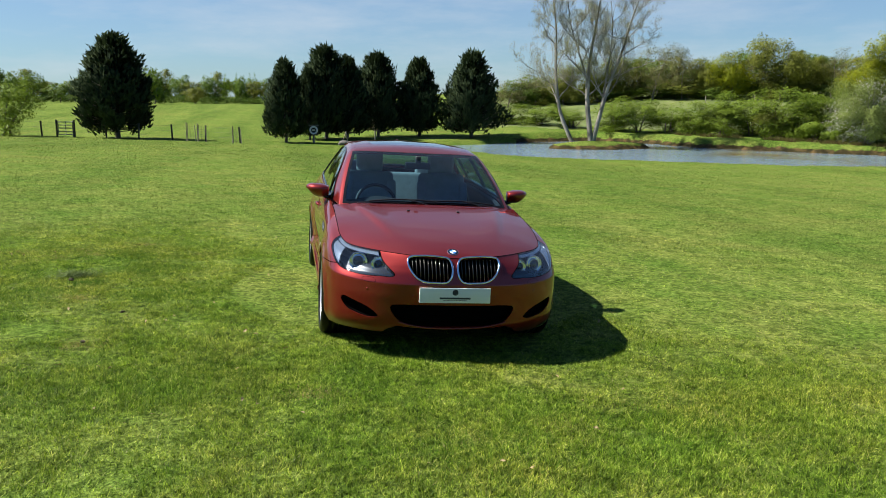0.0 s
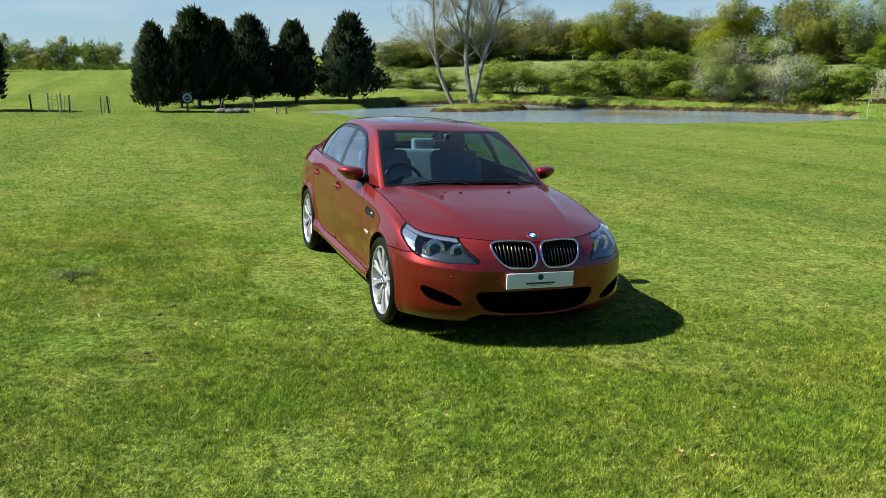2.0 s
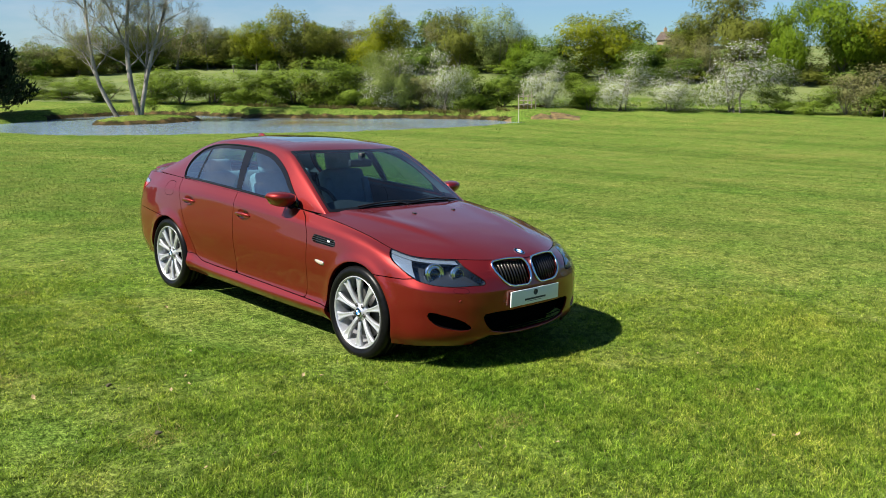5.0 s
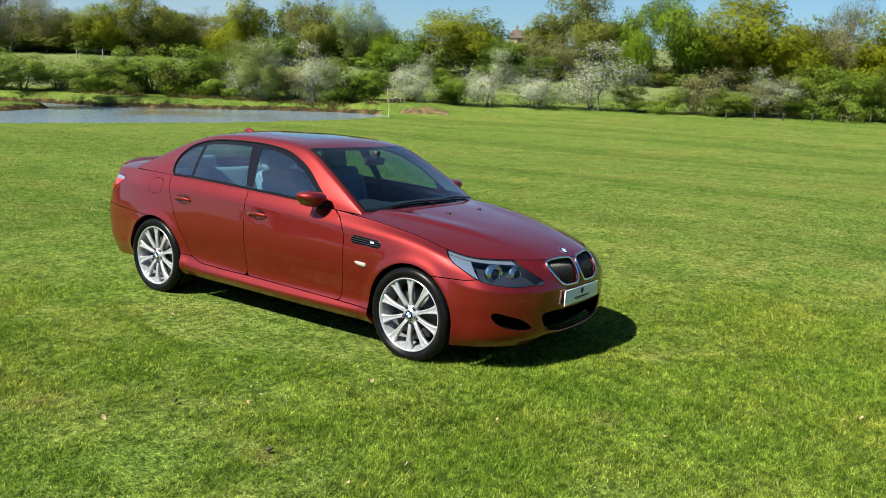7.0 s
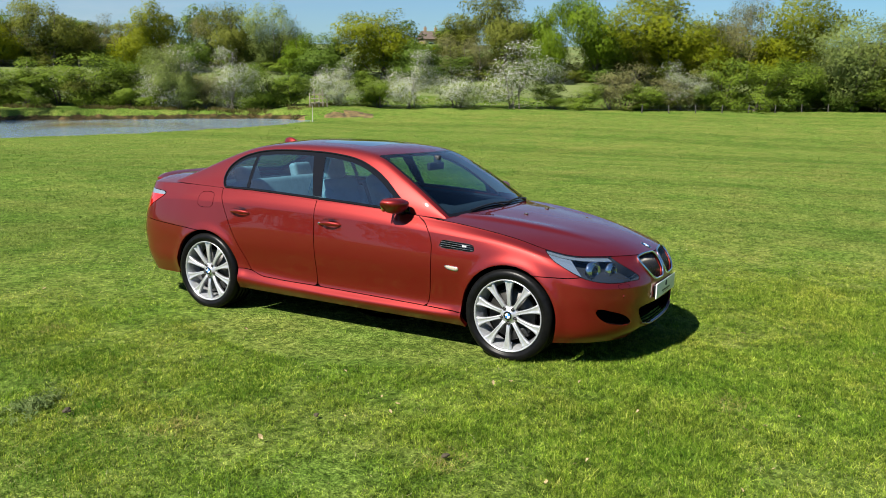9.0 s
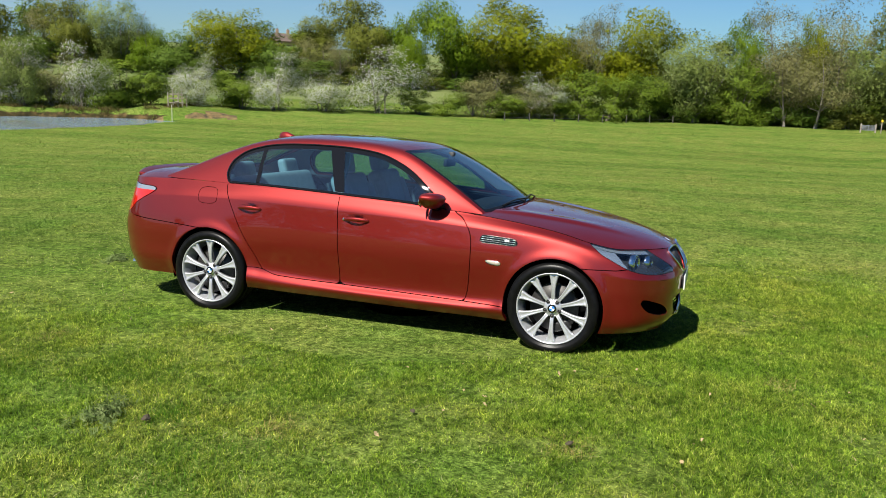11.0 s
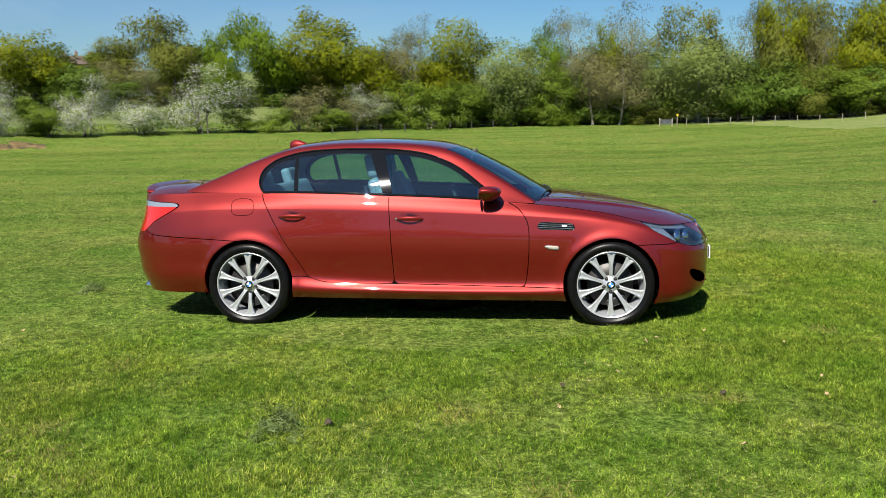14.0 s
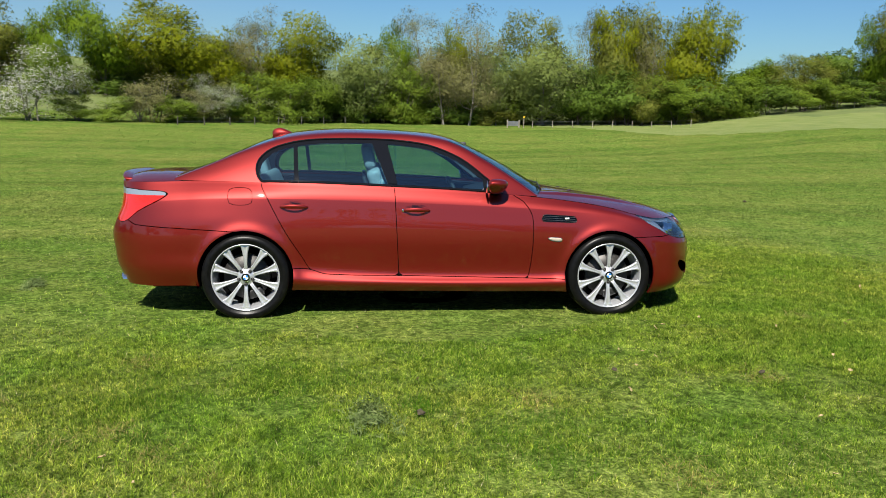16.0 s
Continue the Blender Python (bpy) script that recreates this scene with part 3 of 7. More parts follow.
def crown_tips(rng, count, low, high, width, lobes=9, shell=0.5, skirt=False):
    """Tips in a crown that is built of overlapping billows, more of them near its skin; a skirt keeps it wide down to the ground."""
    hubs = [(np.array([0, 0, .05]), 0.68), (np.array([0, 0, -.35]), 0.6)]
    for k in range(lobes):
        a, z = 2.4 * k + rng.uniform(0, 1.2), -0.75 + 1.42 * ((k * 0.618 + rng.uniform(0, .25)) % 1)
        wide = math.sqrt(max(1 - max(z, -.25 if skirt else z) ** 2, .15)) * rng.uniform(.56, .76)
        hubs.append((np.array([math.cos(a) * wide, math.sin(a) * wide, z * rng.uniform(.8, 1.0)]), rng.uniform(.3, .46)))
    share = np.array([r * r for _, r in hubs])
    share /= share.sum()
    out = []
    while len(out) < count:
        at, r = hubs[rng.choice(len(hubs), p=share)]
        d = rng.normal(0, 1, 3)
        d *= rng.uniform(shell ** 3, 1) ** (1 / 3) / np.linalg.norm(d)
        p = at + d * r
        if p[2] > -1:
            out.append(np.array([p[0] * width / 2, p[1] * width / 2, (low + high) / 2 + p[2] * (high - low) / 2]))
    return out


def broadleaf(name, seed, leaf_mat, bark_mat, low=0.13, lobes=9, tips=150, count=23, spread=0.085, size=0.043, thick=0.022, stems=1, label="", category="tree", bloom=None, shell=0.35, fine=2.2):
    """A tree one metre high and one wide, to be scaled: an Empty with trunk and crown."""
    rng = np.random.default_rng(seed)
    points = crown_tips(rng, tips, low, 1.0, 1.0, lobes, shell, category == "bush")
    trunks = []
    for k in range(stems):
        lean = rng.normal(0, 0.07 + 0.1 * (stems > 1), 2)
        zs = np.linspace(-0.03, 0.72, 8)
        trunks.append([np.array([lean[0] * z * 1.5 + 0.03 * math.sin(5 * z + k) + 0.04 * k * (stems > 1), lean[1] * z * 1.5 + 0.025 * math.cos(4 * z + seed), z]) for z in zs])
    v, f = skeleton_of(rng, points, trunks, thick, 3)
    root = tagged(new(name), label, category)
    part("trunk", mesh_of("trunk", v, f, bark_mat), None, root)
    leaves = leaf_cloud(rng, np.asarray(points), int(count * fine), (spread * .86, spread * .86, spread * 0.62), size * fine ** -.5 * 1.42, (0, 0, low * .5 + .35), .7, .4)
    part("crown", raw_mesh("crown", leaves, 3, leaf_mat, (0, 0, low * .5 + .3), np.asarray(points)), None, root)
    if bloom:
        mat2, share = bloom
        tops = [p for p in points if p[2] > low + 0.1 or rng.uniform() < 0.5]
        flowers = leaf_cloud(rng, np.asarray(tops), int(count * share * 3.2), (spread * 1.1, spread * 1.1, spread * 0.85), size * 0.48, (0, 0, low * .5 + .35))
        part("blossom", raw_mesh("blossom", flowers, 3, mat2, (0, 0, low * .5 + .3)), None, root, "white blossom")
    return root


def conifer(name, seed, label):
    """A dense dark conifer one metre high and one wide: whorls of drooping sprays with upturned ends."""
    rng = np.random.default_rng(seed)
    v, f = [], []
    tube([np.array([0.012 * math.sin(4 * z), 0.0, z]) for z in np.linspace(-0.03, 0.97, 9)], np.linspace(0.034, 0.004, 9), 8, v, f)
    ends, wid = [], []
    for k in range(230):
        z = 0.09 + 0.89 * (k / 230) ** 0.92
        a = k * 2.39996 + rng.normal(0, 0.3)
        full = 0.5 * (1 - ((z - 0.2) / 0.82 if z > 0.2 else (0.2 - z) / 0.3) ** 1.55) ** 0.83 if z < 1 else 0
        reach = max(0.02, full * (0.84 + 0.2 * math.sin(2 * a + 9 * z + seed) * math.cos(7 * z + seed) + rng.normal(0, 0.15)))
        out = np.array([math.cos(a), math.sin(a), 0])
        p0, p1, p2 = np.array([0, 0, z - 0.02]), out * reach * 0.6 + (0, 0, z - 0.01), out * reach + (0, 0, z + 0.05)
        tube([p0, p1, p2], [0.007, 0.005, 0.002], 3, v, f)
        for t in (0.45, 0.65, 0.82, 0.95, 1.05):
            ends.append(p0 * (1 - t) ** 2 + 2 * t * (1 - t) * p1 + t * t * p2)
    root = tagged(new(name), label, "conifer")
    part("trunk", mesh_of("trunk", v, f, BARK), None, root)
    ends = np.asarray(ends)
    n = len(ends) * 14
    p = np.repeat(ends, 14, 0) + rng.normal(0, 1, (n, 3)) * (0.03, 0.03, 0.024)
    out = p * (1, 1, 0)
    out /= np.linalg.norm(out, axis=1)[:, None] + 1e-9
    d = out * 0.75 + rng.normal(0, 0.35, (n, 3)) + (0, 0, 0.75)
    d /= np.linalg.norm(d, axis=1)[:, None]
    side = np.cross(d, out + rng.normal(0, 0.5, (n, 3)))
    side /= np.linalg.norm(side, axis=1)[:, None] + 1e-9
    s = 0.058 * rng.uniform(0.5, 1.4, n)[:, None]
    sprays = np.stack([p - side * s * 0.26, p + side * s * 0.26, p + d * s], 1).reshape(-1, 3)
    part("crown", raw_mesh("crown", sprays, 3, NEEDLES, (0, 0, .35)), None, root)
    return root


KINDS = {
    "oak_gold": ([broadleaf("oak_tree", s, OAK_GOLD, BARK, fine=3.6, low=.06, label="oak with young golden-green leaves and forked limbs") for s in (1, 2)], "golden oaks at the wood's edge"),
    "oak_olive": ([broadleaf("oak_tree", s, OAK_OLIVE, BARK, count=19, fine=3.8, low=.06, label="tall oak with thin olive spring leaves") for s in (3, 4)], "olive oaks in the wood"),
    "maple": ([broadleaf("maple_tree", s, MAPLE, BARK, fine=3.6, label="maple in bright fresh green leaf", low=0.07) for s in (5, 6)], "green maples in the wood"),
    "maple_dark": ([broadleaf("holly_tree", 7, MAPLE_DARK, BARK, label="dense dark green evergreen tree", low=0.06, count=26)], "dark trees in the wood"),
    "willow": ([broadleaf("willow_tree", s, WILLOW, BARK_GREY, fine=4.0, label="grey-green goat willow with several stems", low=0.02, stems=3, count=25, size=0.034, thick=0.016) for s in (8, 9)], "willows at the field's edge"),
    "ash": ([broadleaf("ash_tree", s, ASH_BUDS, BARK_GREY, label="almost bare ash with grey-brown twigs and buds", low=0.14, tips=210, count=12, fine=3, size=0.024, spread=0.06, thick=0.02) for s in (10, 11)], "bare ashes in the wood"),
    "ash_bush": ([broadleaf("hazel_bush", 12, ASH_BUDS, BARK_GREY, label="twiggy grey bush barely in leaf", low=0.02, stems=4, tips=120, count=13, size=0.037, thick=0.013, category="bush")], "bushes along the field hedge"),
    "poplar": ([broadleaf("poplar_tree", 13, MAPLE, BARK, label="slim upright poplar in fresh leaf", low=0.05, tips=70, count=12, size=.06)], "poplars on the skyline"),
    "hawthorn": ([broadleaf("hawthorn_bush", s, HAWTHORN, BARK, label="hawthorn bush with fresh green leaves and several thin stems", low=-0.04, stems=4, tips=100, count=23, fine=3.4, size=0.045, spread=0.085, thick=0.014, category="bush") for s in (14, 15, 16)], "hawthorns along the field hedge"),
    "hawthorn_dark": ([broadleaf("holly_bush", 17, MAPLE_DARK, BARK, label="dark green holly bush", low=0.02, stems=3, tips=90, count=22, size=0.05, spread=0.085, thick=0.014, category="bush")], "dark bushes along the field hedge"),
    "blossom": ([broadleaf("blackthorn_bush", s, HAWTHORN, BARK_GREY, label="blackthorn bush covered in white blossom", low=-0.04, stems=4, tips=120, count=12, size=0.038, spread=0.075, thick=0.013, category="bush", bloom=(BLOSSOM, 2.1)) for s in (18, 19)], "blossoming bushes along the field hedge"),
    # dark leaf colours here stand in for the haze of distance
    "far_green": ([broadleaf("far_tree", s, m, BARK, label="distant tree in spring leaf on the skyline", tips=40, count=20, size=.075, spread=.11, low=.04) for s, m in ((41, MAPLE_DARK), (42, OAK_OLIVE), (43, MAPLE_DARK))], "distant trees round the fields"),
    "thicket": ([broadleaf("thicket", s, m, BARK, label="dense undergrowth of young leafy stems at the wood's foot", low=-.05, stems=2, tips=60, count=16, size=.062, spread=.1, thick=.01, category="bush") for s, m in ((51, MAPLE_DARK), (52, HAWTHORN), (53, OAK_OLIVE), (54, MAPLE_DARK))], "undergrowth below the wood"),
    "conifer": ([conifer("cypress_tree", s, "dark green cypress with a bare lower trunk") for s in (20, 21, 22)], "dark cypresses by the pond"),
}
# a belt of trees behind the way round the car
belt = np.random.default_rng(9)
for az in range(146, 318, 7):
    a, r = math.radians(az + belt.uniform(-2, 2)), belt.uniform(46, 62)
    STANDS["far_green"].append((round(r * math.sin(a), 1), round(r * math.cos(a), 1), round(belt.uniform(6, 11), 1), round(belt.uniform(6, 9), 1)))
# a second row fills the wood
for kind in ("oak_gold", "oak_olive", "maple", "ash"):
    for x, y, h, w in STANDS[kind]:
        r, az = math.hypot(x, y), math.degrees(math.atan2(x, y))
        if 94 < r < 150 and az > 12:
            k, far = belt.uniform(-4.5, 4.5), belt.uniform(7, 15)
            STANDS["far_green"].append((round(x + far * x / r - k * y / r, 1), round(y + far * y / r + k * x / r, 1), round(min(h, 8) * belt.uniform(.72, .95), 1), round(belt.uniform(5.5, 8.5), 1)))
# undergrowth below the wood
rng = np.random.default_rng(5)
for kind in ("oak_gold", "oak_olive", "maple", "ash", "willow"):
    for x, y, h, w in list(STANDS[kind]):
        r, az = math.hypot(x, y), math.degrees(math.atan2(x, y))
        if 84 < r < 150 and az > 12:
            for k, back in ((rng.uniform(-3, -.6), 1.2), (rng.uniform(.6, 3), 3.5)):
                STANDS["thicket"].append((round(x + back * x / r - k * y / r, 1), round(y + back * y / r + k * x / r, 1), round(rng.uniform(2.2, 4.4), 1), round(rng.uniform(4.4, 7), 1)))
# the field hedge is close: smaller bushes stand between and behind the others
rng = np.random.default_rng(15)
for kind in ("hawthorn", "blossom", "ash_bush"):
    for x, y, h, w in list(STANDS[kind]):
        r, az = math.hypot(x, y), math.degrees(math.atan2(x, y))
        if 52 < r < 86 and (32 < az < 50 or 76 < az < 118):
            k = float(rng.choice([-1, 1])) * rng.uniform(.45, .7) * w
            STANDS[str(rng.choice(["thicket", "thicket", "hawthorn", "ash_bush"]))].append((round(x + 1.1 * x / r - k * y / r, 1), round(y + 1.1 * y / r + k * x / r, 1), round(h * rng.uniform(.7, .95), 1), round(w * rng.uniform(.75, 1.0), 1)))
for kind in ("willow", "ash", "maple", "oak_olive", "hawthorn_dark", "hawthorn"):
    for x, y, h, w in list(STANDS[kind]):
        r, az = math.hypot(x, y), math.degrees(math.atan2(x, y))
        if 55 < r <= 90 and az > 86:
            for k in (-.3, .05, .36):
                STANDS["thicket"].append((round(x + 2.2 * x / r - k * w * y / r, 1), round(y + 2.2 * y / r + k * w * x / r, 1), round(rng.uniform(2.2, 4.2), 1), round(rng.uniform(3.8, 5.2), 1)))
rng = np.random.default_rng(77)
for kind, (models, group) in KINDS.items():
    used = set()
    full, tall = (0.8, 0.92) if kind == "conifer" else (1.18, 1.04) if kind in ("hawthorn", "ash_bush") else (1.3, 1.3) if kind == "blossom" else (1.1, 1.17) if kind in ("oak_gold", "oak_olive", "maple", "ash", "willow") else (1.16, 1.05)
    for n, (x, y, h, w) in enumerate(STANDS[kind]):
        model = models[n % len(models)]
        place = Matrix.Translation((x, y, float(land(x, y)) - 0.05)) @ Matrix.Rotation(rng.uniform(0, 6.28), 4, "Z") @ Matrix.Diagonal((w * full * rng.uniform(1.0, 1.14), w * full * rng.uniform(1.0, 1.14), h * tall, 1))
        if model in used:
            tree = copy_thing(model, place)
        else:
            used.add(model)
            tree, model.matrix_basis = model, Matrix.Identity(4)
            tagged(model, group=group)
            model["first"] = [v for row in place for v in row]
    for model in models:
        if "first" in model:
            f = list(model["first"])
            model.matrix_basis = Matrix([f[0:4], f[4:8], f[8:12], f[12:16]])
            del model["first"]
        else:
            for o in (*model.children_recursive, model):
                bpy.data.objects.remove(o)

# ---- the car: x to its left, y back from the front axle, z up ----
PAINT = material("red_metallic_paint", (0.16, 0.0056, 0.0033), 0.45, 0.68, Coat_Weight=1.0, Coat_Roughness=0.01, Coat_IOR=1.5)
mix_noise(PAINT, [(0.157, 0.0054, 0.003), (0.178, 0.0063, 0.0038)], 900, detail=2)
BLACK = material("satin_black_plastic", (0.012, 0.012, 0.013), 0.45)
bump(BLACK, 600, 0.0004, 0.3)
GLOSS_BLACK = material("gloss_black_trim", (0.006, 0.006, 0.007), 0.03, Specular_IOR_Level=0.36)
VOID = material("matt_black_underside", (0.003, 0.003, 0.003), 0.95, Specular_IOR_Level=0.0)
CHROME = material("chrome", (0.78, 0.79, 0.8), 0.07, 1.0)
SILVER = material("silver_alloy", (0.8, 0.81, 0.82), 0.3, 0.55, Coat_Weight=0.6, Coat_Roughness=0.05)
mix_noise(SILVER, [(0.44, 0.45, 0.47), (0.54, 0.55, 0.575)], 40)
STEEL = material("brake_steel", (0.16, 0.155, 0.15), 0.38, 0.9)
STEEL_DARK = material("brake_disc_steel", (0.06, 0.058, 0.056), 0.5, 0.8)
RUBBER = material("tyre_rubber", (0.004, 0.004, 0.0045), 0.33, Specular_IOR_Level=0.13)
mix_noise(RUBBER, [(0.003, 0.003, 0.0034), (0.006, 0.006, 0.006)], 30)
bump(RUBBER, 180, 0.001, 0.4)
PLATE = material("white_number_plate", (0.74, 0.75, 0.72), 0.22)
INK = material("dark_print", (0.02, 0.022, 0.03), 0.5)
BLUE, WHITE = material("emblem_blue", (0.02, 0.16, 0.45), 0.15), material("emblem_white", (0.8, 0.8, 0.8), 0.15)
LEATHER = material("light_grey_leather", (0.44, 0.45, 0.45), 0.5)
mix_noise(LEATHER, [(0.27, 0.28, 0.285), (0.34, 0.35, 0.355)], 14)
bump(LEATHER, 260, 0.0006, 0.4)
CABIN = material("dark_cabin_plastic", (0.022, 0.023, 0.026), 0.6)
bump(CABIN, 400, 0.0005, 0.4)
LINING = material("grey_head_lining", (0.2, 0.2, 0.2), 0.9)
RED_LENS = material("red_lamp_lens", (0.42, 0.012, 0.006), 0.08, Coat_Weight=1.0, Coat_Roughness=0.02)
CLEAR_LENS = material("silver_lamp_lens", (0.37, 0.45, 0.53), 0.14, 0.7, Coat_Weight=1.0, Coat_Roughness=0.02)
BAND_LENS = material("silver_band_lens", (0.34, 0.39, 0.44), 0.16, 0.6, Coat_Weight=1.0, Coat_Roughness=0.02)
AMBER = material("side_repeater_lens", (0.34, 0.3, 0.24), 0.12)


CHROME_DARK = material("dark_chrome", (0.07, 0.065, 0.06), 0.25, 0.9)
CHROME_SATIN = material("satin_chrome", (0.13, 0.135, 0.145), 0.28, 0.9)
LAMP_DARK = material("grey_lamp_bowl", (0.04, 0.048, 0.059), 0.24, 0.5)
MIRROR = material("mirror_glass", (0.85, 0.86, 0.87), 0.0, 1.0)


def pane(name, tint, gloss=1.0, steep=3.6):
    """Clear glass: tinted passage and a mirror that follows Fresnel."""
    m = bpy.data.materials.new(name)
    m.use_nodes = True
    n, l = m.node_tree.nodes, m.node_tree.links
    n.remove(n["Principled BSDF"])
    tr, gs, fr, mx = n.new("ShaderNodeBsdfTransparent"), n.new("ShaderNodeBsdfGlossy"), n.new("ShaderNodeLayerWeight"), n.new("ShaderNodeMixShader")
    pw, ma = n.new("ShaderNodeMath"), n.new("ShaderNodeMath")
    pw.operation, ma.operation = "POWER", "MULTIPLY_ADD"
    pw.inputs[1].default_value, ma.inputs[1].default_value, ma.inputs[2].default_value = steep, 0.9, 0.07 * gloss
    tr.inputs["Color"].default_value = (*tint, 1)
    gs.inputs["Roughness"].default_value, fr.inputs["Blend"].default_value = 0.0, 0.5
    l.new(fr.outputs["Facing"], pw.inputs[0]), l.new(pw.outputs[0], ma.inputs[0]), l.new(ma.outputs[0], mx.inputs["Fac"]), l.new(tr.outputs[0], mx.inputs[1]), l.new(gs.outputs[0], mx.inputs[2])
    l.new(mx.outputs[0], n["Material Output"].inputs["Surface"])
    return m


GLASS = pane("tinted_car_glass", (0.52, 0.79, 0.87), 2.4, 2.2)
SCREEN_GLASS = pane("windscreen_glass", (0.5, 0.68, 0.76), 0.5)
LAMP_GLASS = pane("clear_lamp_glass", (0.92, 0.94, 0.96), 1.0)


def knots(points):
    d = np.sqrt(np.linalg.norm(np.diff(points, axis=0), axis=1)) + 1e-6
    return np.r_[0, np.cumsum(d)]


def through_points(p, k, t):
    """A smooth curve through the points p (first axis) at knots k, read at t."""
    p, k, t = np.asarray(p, float), np.asarray(k, float), np.asarray(t, float)
    shape = (-1,) + (1,) * (p.ndim - 1)
    h = np.diff(k).reshape(shape)
    slope = np.diff(p, axis=0) / h
    m = np.concatenate([slope[:1], (slope[:-1] * h[1:] + slope[1:] * h[:-1]) / (h[1:] + h[:-1]), slope[-1:]])
    i = np.clip(np.searchsorted(k, t, side="right") - 1, 0, len(k) - 2)
    hh = (k[i + 1] - k[i])
    u = ((t - k[i]) / hh).reshape(shape)
    hh = hh.reshape(shape)
    return p[i] * (1 + 2 * u) * (1 - u) ** 2 + m[i] * hh * u * (1 - u) ** 2 + p[i + 1] * u * u * (3 - 2 * u) + m[i + 1] * hh * u * u * (u - 1)


def along(pairs, s):
    a = np.asarray(pairs, float)
    return through_points(a[:, 1], a[:, 0], np.clip(s, a[0, 0], a[-1, 0]))


def rounded(points, closed=True, steps=8):
    """A smooth outline through a few corners."""
    p = np.asarray(points, float)
    if closed:
        p = np.vstack([p[-2:], p, p[:2]])
    k = knots(p)
    lo, hi = (2, len(p) - 2) if closed else (0, len(p) - 1)
    t = np.concatenate([np.linspace(k[i], k[i + 1], steps, endpoint=False) for i in range(lo, hi)] + ([] if closed else [k[-1:]]))
    return through_points(p, k, t)


def inside(poly, a, b):
    """Metres inside an outline; less than nothing outside."""
    best, within = np.full(np.shape(a), 1e9), np.zeros(np.shape(a), bool)
    poly = np.asarray(poly)
    for (ax, ay), (bx, by) in zip(poly, np.roll(poly, -1, 0)):
        k = np.clip(((a - ax) * (bx - ax) + (b - ay) * (by - ay)) / ((bx - ax) ** 2 + (by - ay) ** 2 + 1e-12), 0, 1)
        best = np.minimum(best, np.hypot(a - ax - k * (bx - ax), b - ay - k * (by - ay)))
        within ^= ((ay > b) != (by > b)) & (a < (bx - ax) * (b - ay) / (by - ay + 1e-15) + ax)
    return np.where(within, best, -best)


class Sheet:
    """A piece of surface: rows of x, y, z, nx, ny, nz and two coordinates, and its faces."""

    def __init__(self, data, faces):
        self.data, self.faces = data, faces

    @staticmethod
    def grid(p, uu, vv):
        du, dv = np.gradient(p, axis=0), np.gradient(p, axis=1)
        n = np.cross(du, dv)
        n /= np.linalg.norm(n, axis=2)[..., None] + 1e-12
        nu, nv = p.shape[:2]
        data = np.concatenate([p, n, uu[..., None], vv[..., None]], 2).reshape(-1, 8)
        i, j = np.meshgrid(np.arange(nu - 1), np.arange(nv - 1), indexing="ij")
        q = np.stack([i * nv + j, (i + 1) * nv + j, (i + 1) * nv + j + 1, i * nv + j + 1], -1).reshape(-1, 4)
        return Sheet(data, q.tolist())

    def cut(self, field):
        """What lies where field(x, y, z, u, v) is above nothing."""
        d = self.data
        f = field(d[:, 0], d[:, 1], d[:, 2], d[:, 6], d[:, 7])
        f = np.where(np.abs(f) < 1e-7, 1e-7, f)
        extra, cache, out = [], {}, []

        def cross(a, b):
            key = (a, b) if a < b else (b, a)
            if key not in cache:
                k = f[a] / (f[a] - f[b])
                cache[key] = len(d) + len(extra)
                extra.append(d[a] + k * (d[b] - d[a]))
            return cache[key]

        pos = (f > 0).tolist()
        for face in self.faces:
            s = sum(pos[i] for i in face)
            if s == len(face):
                out.append(face)
            elif s:
                ring = []
                for a, b in zip(face, face[1:] + face[:1]):
                    if pos[a]:
                        ring.append(a)
                    if pos[a] != pos[b]:
                        ring.append(cross(a, b))
                if len(ring) > 2:
                    out.append(ring)
        data = np.vstack([d, extra]) if extra else d
        used = sorted({i for face in out for i in face})
        back = {o: n for n, o in enumerate(used)}
        return Sheet(data[used] if used else data[:0], [[back[i] for i in face] for face in out])

    def less(self, field):
        return self.cut(lambda *a: -field(*a))

    def moved(self, out):
        d = self.data.copy()
        d[:, :3] += d[:, 3:6] * out
        return Sheet(d, self.faces)

    def rim(self):
        """The open edges, as pairs of corners."""
        seen = {}
        for face in self.faces:
            for a, b in zip(face, face[1:] + face[:1]):
                if (b, a) in seen:
                    del seen[(b, a)]
                else:
                    seen[(a, b)] = 1
        return list(seen)


def panel(name, sheet, mat, parent, side=-1, deep=0.012, label="", both=False, turn_in=None):
    """A sheet as one mesh, with edges turned in by deep; side -1 is the car's right, 1 its left; both: the two halves in one."""
    v, n, f = [], [], []
    for k in ((-1, 1) if both else (side,)):
        base = len(v)
        d = sheet.data
        scale = np.array([k, 1, 1])
        pv, pn = d[:, :3] * scale, d[:, 3:6] * scale
        v.extend(pv), n.extend(pn)
        f.extend([[base + i for i in (face if k > 0 else face[::-1])] for face in sheet.faces])
        if deep:
            for a, b in sheet.rim():
                if both and abs(d[a, 0]) < 1e-5 and abs(d[b, 0]) < 1e-5:
                    continue
                q = [pv[a], pv[b], pv[b] - pn[b] * deep, pv[a] - pn[a] * deep]
                if k > 0:
                    q = [q[1], q[0], q[3], q[2]]
                fn = np.cross(q[1] - q[0], q[2] - q[1])
                fn = fn / (np.linalg.norm(fn) + 1e-12)
                i = len(v)
                v.extend(q), n.extend([fn] * 4), f.append([i, i + 1, i + 2, i + 3])
    me = mesh_of(name, v, f, mat)
    me.normals_split_custom_set_from_vertices([tuple(x) for x in n])
    return part(name, me, None, parent, label)


